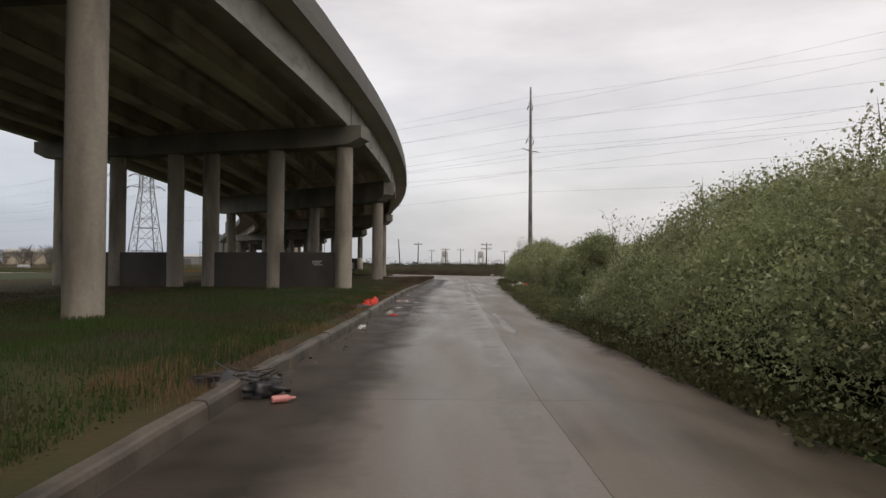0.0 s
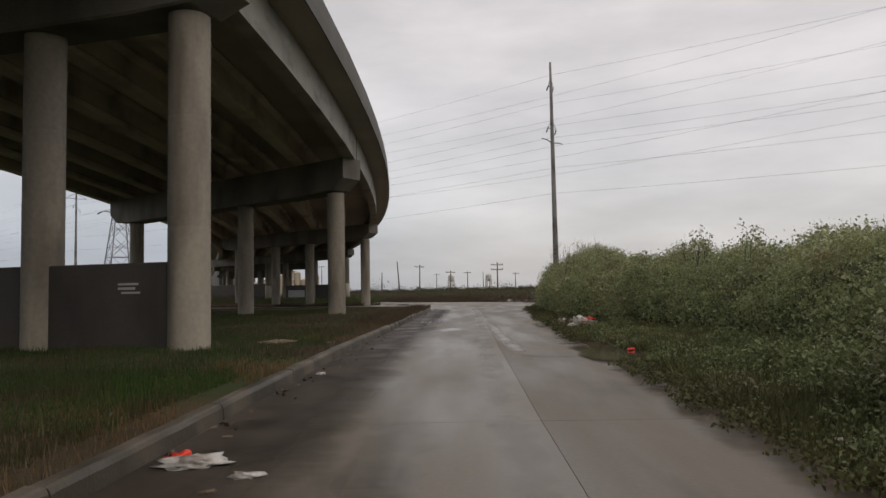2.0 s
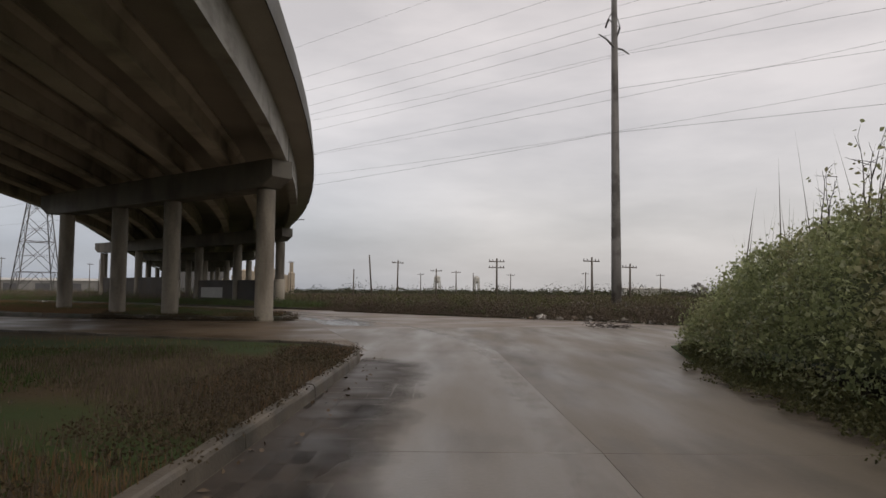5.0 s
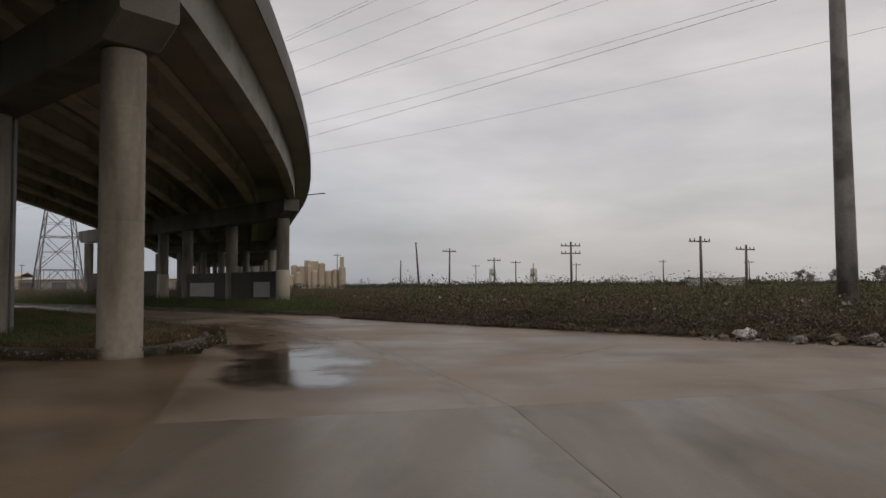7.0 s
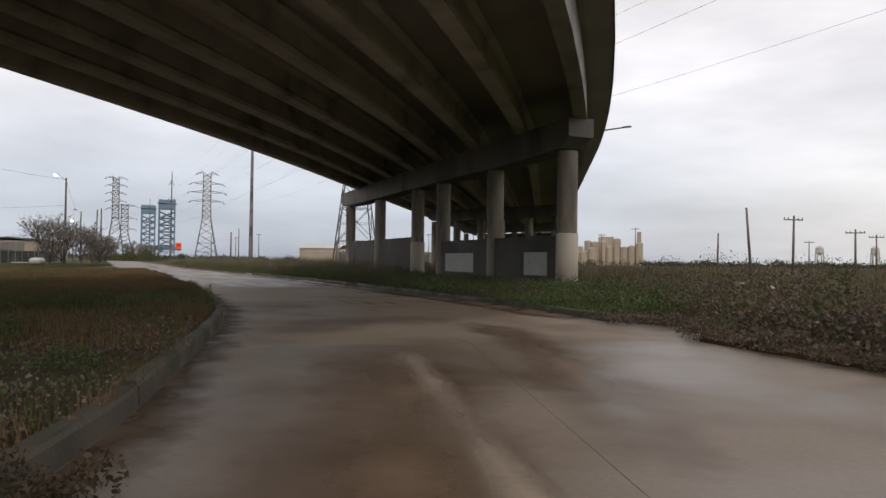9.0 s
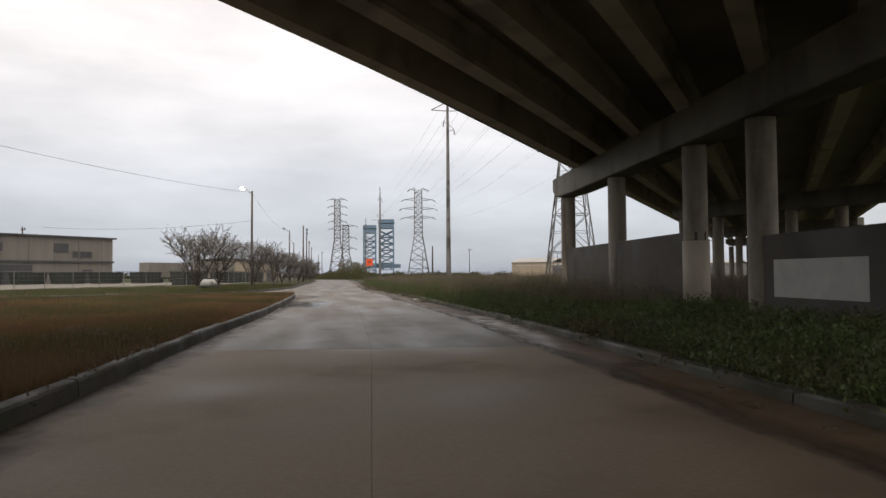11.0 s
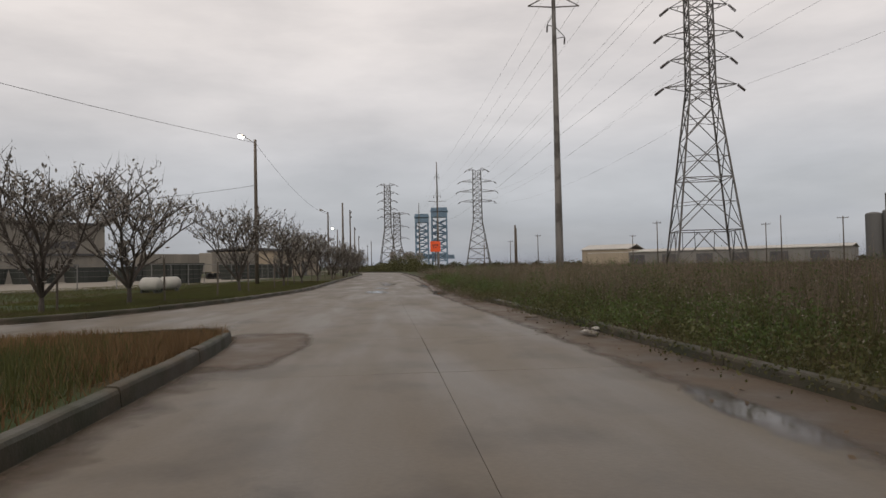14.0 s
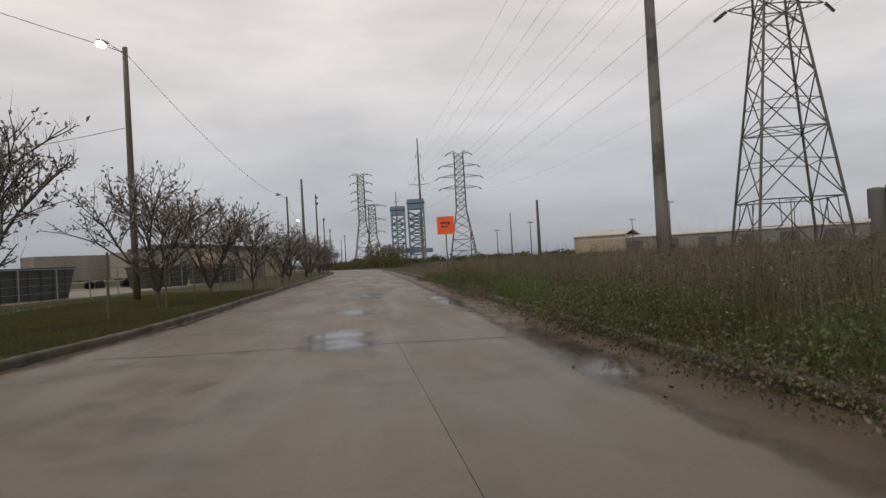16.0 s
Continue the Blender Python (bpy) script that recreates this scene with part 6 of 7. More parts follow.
leafy("underdeck_leaves", strip(KERB_D[1:6], 0.02, -7), 75000, 0.55, 0.036, "fieldleaf", "tangled weeds below the overpass", 0.6)
leafy("bend_leaves", [(16, 73.6), (14.6, 80), (9.9, 86.3), (4.5, 91.1), (-1, 96.4), (-4.6, 101.5), (-8, 112), (2, 112), (12, 98), (22, 84), (24, 72)], 80000, 0.95, 0.038, "reeds", "dark withered brambles beyond the bend")
leafy("bend_green", [(16, 73.6), (14.6, 80), (9.9, 86.3), (4.5, 91.1), (-1, 96.4), (-4.6, 101.5), (-8, 112), (2, 112), (12, 98), (22, 84), (24, 72)], 40000, 0.8, 0.036, "fieldleaf", "green weeds among the brambles beyond the bend", 0.5, keep=0.1)
leafy("island_leaves", strip(KERB_B[3:11], 0.0, 3.0), 45000, 0.26, 0.019, "rustweed", "low leafy weeds spilling over the island kerb", 0.9)
leafy("island_green", strip(KERB_B[3:10], 0.1, 5.0), 70000, 0.32, 0.021, "fieldleaf", "green weeds mixed through the island", 0.8, keep=-0.1)
leafy("island_berm", strip(KERB_B[1:7], 0.7, -0.45), 42000, 0.30, 0.019, "deadleaf", "sodden leaves and mud heaped over the kerb", 1.0, z=0.0, edge=True)
leafy("island_rubbish", strip(KERB_B[1:6], 0.5, -0.4), 1500, 0.24, 0.03, "litter", "scraps of litter caught in the heaped leaves", 1.3, z=0.02, edge=True)
leafy("field_clumps", strip(KERB_B[8:13], 2.5, 9.0), 60000, 0.30, 0.020, "fieldleaf", "dark green clumps of weeds in the brown grass", 0.5, z=0.1, keep=0.1)
leafy("verge_clumps", strip(KERB_A[:6], 0.5, 8.0), 55000, 0.17, 0.019, "grass", "dark green clumps of weeds in the verge", 0.9, z=0.1, keep=0.0)
leafy("verge_clover", strip(KERB_A[:5], 0.5, 7.0), 60000, 0.07, 0.013, "grass", "low green clover in the verge grass", z=0.12)
leafy("kerb_overgrowth", strip(KERB_A[4:8], -0.08, 1.6), 42000, 0.30, 0.017, "deadleaf", "withered weeds spilling over the kerb", 1.1, z=0.08)
leafy("underpass_litter", strip(KERB_A[2:8], 3.0, 16.0), 90000, 0.10, 0.022, "deadleaf", "dead brown leaves and scrub under the overpass", 0.5, z=0.11)


def tufts(name, poly, count, height, mat, label, stems=14, bits=26, keep=-0.2):
    """Tall withered weeds in tufts: stems fanning from a common root, with ragged bits of leaf and seed on their upper half."""
    q = scatter(poly, count)
    q = q[~inside(q, CARRIAGEWAY) & ~inside(q, SIDE)]
    q = q[fbm(q[:, 0], q[:, 1], 0.35) > rng.normal(keep, 0.3, len(q))]
    n = len(q)
    h = height * rng.uniform(0.55, 1.2, n)
    root = np.repeat(np.concatenate([q, np.full((n, 1), 0.05)], 1), stems, 0)
    root[:, :2] += rng.normal(size=(len(root), 2)) * 0.07
    t = thing(name, (0, 0, 0), label, "weeds", kind="stuff")
    cloud_object("stems", blades(root, np.repeat(h, stems), 0.007, 0.32), M[mat], "", "", t)
    f = rng.uniform(0.35, 1.02, n * bits)
    c = np.repeat(np.concatenate([q, np.zeros((n, 1))], 1), bits, 0)
    c[:, :2] += rng.normal(size=(len(c), 2)) * (0.06 + 0.2 * f)[:, None]
    c[:, 2] = f * np.repeat(h, bits)
    cloud_object("seed_heads", leaves(c, 0.021, 0.0, 0.5), M[mat], "", "", t)["label"] = "ragged seed heads and dead leaves"


tufts("weed_tufts", strip(KERB_D[5:11], -1.6, -16), 1900, 1.3, "rustweed", "tall withered brown weeds in tufts in the field")
tufts("olive_tufts", strip(KERB_D[5:11], -0.5, -9), 1100, 1.1, "weeds", "tall olive weeds in tufts near the kerb", keep=0.1)
tufts("scrub_tufts", [(16, 73.9), (14.9, 80), (10.2, 86.5), (4.8, 91.3), (-0.7, 96.7), (-4.3, 101.5), (-8, 112), (4, 112), (14, 98), (26, 84), (26, 72)], 1100, 1.1, "reeds", "tall withered scrub in tufts beyond the bend")
tufts("verge_tufts", strip(KERB_A[2:8], 0.3, 9), 900, 0.26, "weeds", "low ragged weeds in tufts on the verge", 12, 14)


def low_bushes(name, places, mat, label, leaf=0.07, per=420):
    out = []
    spots = np.array([p[:2] for p in places])
    for (x, y, r, h), wet in zip(places, inside(spots, WET_NOOK)):
        if wet:
            continue
        d = rng.normal(size=(per, 3))
        d /= np.linalg.norm(d, axis=1, keepdims=True)
        d *= rng.uniform(0.55, 1.0, (per, 1))
        d[:, 2] = np.abs(d[:, 2])
        out.append(np.array([x, y, 0.05]) + d * np.array([r, r, h]))
    return cloud_object(name, leaves(np.concatenate(out), leaf), M[mat], label, "bushes")


q = scatter([(3.1, 14.5), (3.5, 24), (4.2, 31), (4.4, 36), (5.1, 41), (7.4, 41), (8.0, 36), (8.2, 30), (7.2, 22), (5.2, 15)], 420)
low_bushes("leafy_weeds", [(x, y, rng.uniform(0.22, 0.6), rng.uniform(0.08, 0.34)) for x, y in q[:230]], "edgeleaf", "low leafy weeds creeping towards the road", 0.026, 260)
low_bushes("dark_weeds", [(x, y, rng.uniform(0.22, 0.6), rng.uniform(0.06, 0.26)) for x, y in q[230:]], "edgeleaf", "low olive weeds by the road edge", 0.022, 260)
q = scatter([(4.3, 15.5), (4.7, 24), (5.3, 30), (6.5, 30), (6.0, 24), (5.6, 15.5)], 75)
low_bushes("hedge_foot_weeds", [(x, y, rng.uniform(0.3, 0.6), rng.uniform(0.3, 0.75)) for x, y in q], "edgeleaf", "lumpy leafy weeds at the foot of the thicket", 0.03, 380)
q = scatter([(3.0, 5), (3.1, 15), (3.6, 15), (3.5, 5)], 60).tolist() + scatter([(5.3, 46), (6.0, 55), (7.0, 64), (8.2, 69), (8.8, 68.5), (7.6, 63), (6.5, 54), (5.8, 46)], 150).tolist()
low_bushes("creeping_weeds", [(x, y, rng.uniform(0.15, 0.4), rng.uniform(0.08, 0.3)) for x, y in q], "weeds", "leafy weeds creeping over the road edge", 0.03, 220)
EDGE = [(16, 73.6), (14.6, 80), (9.9, 86.3), (4.5, 91.1), (-1, 96.4), (-4.4, 100.6)]
q = scatter([tuple(p) for p in offset_line(np.array(EDGE), -0.2)] + [tuple(p) for p in offset_line(np.array(EDGE), -4.0)[::-1]], 150)
low_bushes("edge_bushes", [(x, y, rng.uniform(0.35, 0.9), rng.uniform(0.3, 0.8)) for x, y in q], "reeds", "dark withered bushes at the edge of the bend", 0.036, 520)
q = offset_line(along(EDGE + [(-4.9, 102.3), (-6.6, 102.7)], 0.2), 0.2)
q = q + rng.normal(size=q.shape) * 0.22
low_bushes("bend_creepers", [(x, y, rng.uniform(0.18, 0.42), rng.uniform(0.1, 0.3)) for x, y in q], "reeds", "withered weeds creeping over the edge of the bend", 0.026, 130)
q = offset_line(along([p for p in VERGE_R if p[0] < 10 and 12 < p[1] < 68], 0.2), 0.1)
q = q + rng.normal(size=q.shape) * 0.16
low_bushes("edge_creepers", [(x, y, rng.uniform(0.14, 0.34), rng.uniform(0.06, 0.2)) for x, y in q], "weeds", "low weeds creeping over the road edge by the thicket", 0.022, 110)
q = scatter([(70, 62), (16, 75.5), (10.6, 87.2), (5, 92), (-0.2, 97.5), (-9, 114), (-30, 170), (60, 170)], 230)
low_bushes("scrub_bushes", [(x, y, rng.uniform(0.6, 1.5), rng.uniform(0.5, 1.2)) for x, y in q], "weeds", "low olive bushes in dark scrub", 0.08, 300)
q = scatter(strip(KERB_D[7:12], -7, -34), 90)
low_bushes("field_bushes", [(x, y, rng.uniform(0.7, 1.7), rng.uniform(0.8, 1.6)) for x, y in q], "rustweed", "browning bushes standing in the weed field", 0.045, 260)
q = scatter(strip(KERB_D[6:12], -5, -40), 110)
low_bushes("olive_bushes", [(x, y, rng.uniform(0.5, 1.4), rng.uniform(0.9, 1.75)) for x, y in q], "fieldleaf", "green bushes standing in the weed field", 0.045, 300)
q = scatter([tuple(p) for p in offset_line(np.array(EDGE), -1.5)] + [tuple(p) for p in offset_line(np.array(EDGE), -16.0)[::-1]], 90)
low_bushes("lumpy_scrub", [(x, y, rng.uniform(0.5, 1.5), rng.uniform(0.9, 1.9)) for x, y in q], "weeds", "lumpy olive scrub beyond the bend", 0.05, 380)
q = np.concatenate([scatter([tuple(p) for p in offset_line(np.array(EDGE), 0.1)] + [tuple(p) for p in offset_line(np.array(EDGE), -7.0)[::-1]], 900), rng.uniform(0.15, 0.95, (900, 1))], 1)
tagged(cloud_object("snagged_litter", leaves(q, 0.06), M["litter"], "pale paper and plastic scraps snagged in the scrub", "litter"), kind="stuff")

stake_line = along(offset_line(along(smooth_line(KERB_C[1:8]), 1.0), 2.3), 5.3)
for k, p in enumerate(stake_line[1:22]):
    bm = bmesh.new()
    h = rng.uniform(1.5, 2.1)
    add_tube(bm, (0, 0, -0.2), (rng.uniform(-0.06, 0.06), rng.uniform(-0.06, 0.06), h), 0.04, 0.035, 6)
    st = part("wooden_stake", bm, M["pole"])
    st.location = (p[0] + rng.uniform(-0.3, 0.3), p[1] + rng.uniform(-0.3, 0.3), 0.1)
    tagged(st, "thin dark wooden stake in the tree verge", "stake", "verge stakes")

# far woods along the skyline
far = []
for i in range(900):
    a = rng.uniform(-1.25, 2.2)
    dist = rng.uniform(330, 640)
    x, y = -20 - dist * math.sin(a) , 100 + dist * math.cos(a)
    s = rng.uniform(2.2, 5.0) * (0.75 if a < 0.9 else 1.0)
    d = rng.normal(size=(80, 3))
    d /= np.linalg.norm(d, axis=1, keepdims=True)
    d[:, 2] = np.abs(d[:, 2])
    far.append(np.array([x, y, 0]) + d * np.array([s * 1.5, s * 1.5, s]) * rng.uniform(0.4, 1, (80, 1)))
cloud_object("far_woods", leaves(np.concatenate(far), 0.62), M["farleaf"], "distant dark belt of trees along the skyline", "woods")


ridge = []
for k in range(150):
    a = rng.uniform(-0.75, 0.32)
    dist = rng.uniform(210, 330)
    x, y = 5 - dist * math.sin(a), 80 + dist * math.cos(a)
    s = rng.uniform(1.8, 3.4) * (1.0 + 0.8 * (k % 7 == 0))
    m = 130
    d = rng.normal(size=(m, 3))
    d /= np.linalg.norm(d, axis=1, keepdims=True)
    d[:, 2] = np.abs(d[:, 2])
    ridge.append(np.array([x, y, 0]) + d * np.array([s * 1.3, s * 1.3, s * 1.15]) * rng.uniform(0.4, 1, (m, 1)))
cloud_object("skyline_scrub", leaves(np.concatenate(ridge), 0.26), M["farleaf"], "uneven dark scrub and small trees along the skyline", "scrub")


belt = []
for k in range(46):
    f = k / 45
    x, y = -163 - 46 * f, 224.5 + 14 * f + rng.uniform(0, 7)
    w, z = rng.uniform(1.3, 2.6), rng.uniform(2.2, 4.6) * (0.75 + 0.35 * math.sin(6 * f))
    d = rng.normal(size=(420, 3))
    d /= np.linalg.norm(d, axis=1, keepdims=True)
    d[:, 2] = np.abs(d[:, 2])
    belt.append(np.array([x, y, 0.05]) + d * np.array([w, w, z]) * rng.uniform(0.45, 1, (420, 1)))
cloud_object("brush_belt", leaves(np.concatenate(belt), 0.13), M["weeds"], "brown bare brush closing the end of the street", "brush")


def far_tree(at, h, seed):
    rr = np.random.default_rng(seed)
    t = thing("far_tree", (at[0], at[1], 0), "loose dark tree standing on the field", "tree", "field trees")
    bm = bmesh.new()
    add_tube(bm, (0, 0, 0), (0, 0, h * 0.45), h * 0.04, h * 0.025, 7)
    for k in range(5):
        a = k * 1.3
        add_tube(bm, (0, 0, h * 0.4), (math.cos(a) * h * 0.25, math.sin(a) * h * 0.25, h * 0.7), h * 0.02, h * 0.008, 5)
    part("trunk", bm, M["bark"], t)
    c = []
    for k in range(16):
        d = rr.normal(size=3)
        d /= np.linalg.norm(d)
        cc = np.array([0, 0, h * 0.6]) + d * np.array([0.4, 0.4, 0.26]) * h
        e = rr.normal(size=(70, 3))
        e /= np.linalg.norm(e, axis=1, keepdims=True)
        c.append(cc + e * h * 0.13 * rr.uniform(0.3, 1, (70, 1)))
    cloud_object("crown", leaves(np.concatenate(c), h * 0.032), M["treeleaf"], "", "", t)


for k, (x, y, h) in enumerate(((76.7, 218.4, 5.2), (66, 212, 4.2), (104, 250, 5.5), (111.6, 264.4, 6), (-186, 244, 6), (-205, 254, 7), (-178, 236, 5))):
    far_tree((x, y), h, 50 + k)


# ---- litter and small things ----
def crumpled(bm, at, size, seed, flat=0.5):
    """A crumpled bag or rag."""
    r = np.random.default_rng(seed)
    g = bmesh.ops.create_icosphere(bm, subdivisions=3, radius=1.0)
    for v in g["verts"]:
        c = v.co.copy()
        k = 1 + 0.34 * math.sin(c.x * 5 + seed) * math.cos(c.y * 4 + seed) + 0.2 * math.sin(c.z * 9 + c.x * 7 + seed) + r.uniform(-0.14, 0.14)
        v.co = Vector((c.x * size[0] * k, c.y * size[1] * k, max(c.z, -0.35) * size[2] * k + size[2] * 0.33)) + Vector(at)


def rag(name, at, size, mat, label, category, seed, turn=0):
    bm = bmesh.new()
    crumpled(bm, (0, 0, 0), size, seed)
    ob = part(name, bm, M[mat], smooth=True)
    ob.location, ob.rotation_euler = at, (0, 0, radians(turn))
    return tagged(ob, label, category, "roadside litter")


def scraps(name, places, mat, label, size=0.1):
    """Flat bent scraps of paper and plastic lying about."""
    c = np.array(places)
    return cloud_object(name, leaves(c, size, flat=-2.5, aspect=0.7), M[mat], label, "litter")


rag("black_bag", (-2.1, 7.2, 0.0), (0.36, 0.24, 0.17), "black", "torn black rag heaped over the kerb", "bag", 5, 20)
rag("dark_rag", (-1.75, 7.25, 0.0), (0.3, 0.2, 0.12), "black", "soaked dark rag in the gutter", "rag", 9, 50)
bm = bmesh.new()
for k in range(16):
    a = rng.uniform(-0.5, 0.5, 3)
    add_tube(bm, (a[0] * 0.6, a[1] * 0.4, 0.1 + abs(a[2]) * 0.15), (a[0] * 0.6 + rng.uniform(-0.45, 0.45), a[1] * 0.4 + rng.uniform(-0.35, 0.35), 0.1 + rng.uniform(0, 0.16)), 0.012, 0.006, 5)
twigs = part("twig_pile", bm, M["bark"])
twigs.location = (-1.95, 7.3, 0.05)
tagged(twigs, "pile of broken brown twigs on the kerb", "twigs")


def bottle(at, turn, mat, label):
    bm = bmesh.new()
    loft(bm, [[(x, r * math.cos(a), 0.04 + r * math.sin(a)) for a in np.linspace(0, 2 * math.pi, 11)[:-1]] for x, r in ((-0.11, 0.03), (-0.1, 0.038), (0.05, 0.038), (0.09, 0.016), (0.13, 0.014), (0.131, 0.004))])
    ob = part("plastic_bottle", bm, M[mat], smooth=True)
    ob.location, ob.rotation_euler = at, (0, 0, radians(turn))
    tagged(ob, label, "bottle", "roadside litter")


bottle((-1.42, 6.85, 0.0), 30, "pink", "crushed pink plastic bottle on the wet road")
rag("white_bag", (-0.95, 25.2, 0.0), (0.24, 0.13, 0.06), "white", "flattened white plastic bag on the wet road", "bag", 71, 15)
rag("red_scrap", (-1.08, 25.28, 0.015), (0.1, 0.07, 0.05), "red", "scrap of red plastic on a white bag", "litter", 72, 40)
rag("white_bag", (4.55, 20.4, 0.1), (0.12, 0.1, 0.3), "white", "white plastic bag caught on the roadside weeds", "bag", 75, 20)
rag("white_bag", (4.15, 16.0, 0.02), (0.2, 0.16, 0.13), "white", "crumpled white plastic bag in the roadside weeds", "bag", 76, 60)
rag("soaked_cloth", (-1.42, 14.7, 0.0), (0.07, 0.26, 0.06), "white", "soaked white and pink cloth in the gutter", "cloth", 74, -8)
rag("red_bag", (-1.72, 21.15, 0.1), (0.21, 0.15, 0.17), "red", "bright red plastic bag on the grass by the kerb", "bag", 3, 35)
rag("red_sheet", (-1.85, 20.8, 0.1), (0.14, 0.13, 0.09), "red", "crumpled red plastic sheet beside the kerb", "bag", 13, 65)
rag("red_cloth", (-2.05, 20.35, 0.1), (0.3, 0.2, 0.07), "dullred", "muddy red cloth lying on the verge", "rag", 6, 30)
rag("black_scrap", (-1.95, 19.8, 0.1), (0.22, 0.16, 0.09), "black", "crumpled black plastic on the verge", "bag", 4, 0)
rag("red_scrap", (-0.95, 18.6, 0.0), (0.13, 0.08, 0.03), "red", "flattened red plastic in the gutter", "bag", 8, 10)
for k, (x, y, s, m) in enumerate(((-0.47, 24.85, 0.11, "white"), (-0.62, 24.5, 0.05, "cardboard"), (-1.1, 20.1, 0.11, "white"), (-1.1, 19.5, 0.13, "white"), (-1.15, 21.4, 0.1, "cardboard"), (-0.95, 21.8, 0.12, "white"), (-1.1, 19.0, 0.08, "white"), (-0.95, 30.8, 0.1, "white"), (-0.95, 22.2, 0.1, "cardboard"), (-2.1, 41.5, 0.13, "white"), (-1.6, 35.8, 0.14, "white"), (-1.25, 20.7, 0.1, "cardboard"), (-10.5, 64.7, 0.3, "white"), (4.7, 28.4, 0.1, "white"), (3.9, 25.2, 0.12, "white"), (3.3, 19.5, 0.14, "litter"), (3.7, 17.6, 0.2, "litter"), (5.5, 52.5, 0.1, "white"), (5.75, 48.95, 0.16, "litter"), (6.0, 48.8, 0.2, "white"), (5.9, 50.0, 0.12, "cardboard"), (-66.7, 149.0, 0.2, "white"), (-64.2, 147.2, 0.16, "white"), (-47.2, 133.7, 0.12, "white"), (-47.6, 134.2, 0.1, "litter"), (-49.9, 136.3, 0.12, "cardboard"), (-50.3, 135.7, 0.1, "cardboard"), (-38.6, 127.6, 0.14, "white"), (-38.2, 127.5, 0.12, "cardboard"), (-40.9, 129.3, 0.12, "white"), (-69.3, 151.2, 0.2, "white"), (-40.2, 128.9, 0.16, "white"), (-39.3, 127.8, 0.2, "litter"), (-38.9, 127.5, 0.24, "white"), (-38.0, 127.2, 0.22, "cardboard"), (-50.3, 135.8, 0.15, "litter"), (-49.7, 136.2, 0.13, "cardboard"), (-47.4, 134.3, 0.14, "white"), (-47.0, 133.6, 0.16, "litter"))):
    z = 0.0 if m != "x" and (-1.3 < x < 3 or x < -38) and x > -38 else 0.05
    if -2.3 < x < -1.4 or x < -60:
        z = 0.1
    rag("litter_scrap", (x, y, z), (s, s * 0.62, s * 0.24), m, "wet white litter lying by the roadside" if m == "white" else "wet brown litter lying by the roadside", "litter", 20 + k, 37 * k)
for at, k, turn in (((9.0, 78.2, 0.0), 44, 0), ((8.9, 80.4, 0.0), 22, 60)):
    bm = bmesh.new()
    for _ in range(k):
        a = rng.uniform(-0.5, 0.5, 3)
        add_tube(bm, (a[0] * 1.5, a[1] * 0.8, 0.02 + abs(a[2]) * 0.25), (a[0] * 1.5 + rng.uniform(-0.5, 0.5), a[1] * 0.8 + rng.uniform(-0.4, 0.4), 0.03 + rng.uniform(0, 0.25)), 0.014, 0.006, 5)
    brush = part("brush_pile", bm, M["bark"])
    brush.location, brush.rotation_euler = at, (0, 0, radians(turn))
    tagged(brush, "flat pile of dark broken branches on the road edge", "branches", "brush piles", "stuff")
bm = bmesh.new()
add_box(bm, (1.05, 0.5, 0.02), Matrix.Rotation(radians(4), 4, "X"), 0.006)
card = part("cardboard_sheet", bm, M["mudboard"])
card.location, card.rotation_euler = (-2.68, 35.5, 0.19), (0, 0, radians(74))
tagged(card, "soaked tan cardboard sheet lying on the grass", "cardboard", "roadside litter")
# the heap by the thicket
rag("white_bag", (5.75, 44.0, 0.02), (0.24, 0.2, 0.2), "white", "bulging white bag on a litter heap", "bag", 31, 20)
rag("red_bag", (6.1, 44.2, 0.12), (0.24, 0.1, 0.08), "red", "torn red bag on a litter heap", "bag", 32, 0)
rag("orange_scrap", (5.5, 42.2, 0.08), (0.2, 0.1, 0.05), "orange", "orange plastic scrap on a litter heap", "litter", 33, 20)
heap = np.concatenate([scatter([(4.9, 41.6), (5.0, 43.8), (5.4, 46.4), (6.6, 46.2), (6.4, 42.6), (5.7, 41.2)], 520), rng.uniform(0.02, 0.14, (520, 1))], 1)
scraps("litter_heap", heap, "litter", "heap of wet paper and plastic litter", 0.06)
for k, (x, y, s) in enumerate(((5.3, 44.9, 0.18), (4.9, 42.8, 0.22), (5.3, 42.1, 0.25), (5.0, 41.3, 0.22), (5.6, 41.8, 0.2), (6.0, 43.0, 0.2))):
    rag("white_litter", (x, y, 0.03), (s, s * 0.7, s * 0.5), ("white", "cardboard", "litter")[k % 3], "crumpled wet litter beside the heap", "litter", 60 + k, 50 * k)
rag("red_scrap", (4.6, 33.5, 0.03), (0.08, 0.05, 0.03), "red", "scrap of red plastic in the weeds", "litter", 73, 10)
bm = bmesh.new()
loft(bm, [[(r * math.cos(a) * (1 + 0.1 * math.sin(3 * a)), r * math.sin(a), z + 0.04 * math.cos(a)) for a in np.linspace(0, 2 * math.pi, 11)[:-1]] for z, r in ((-0.1, 0.17), (0.1, 0.15), (0.48, 0.13), (0.5, 0.11), (0.5, 0.02))])
stump = part("cut_stump", bm, M["pole"], smooth=False)
stump.location = (7.2, 42.6, 0.02)
tagged(stump, "weathered cut stump among the roadside weeds", "stump")
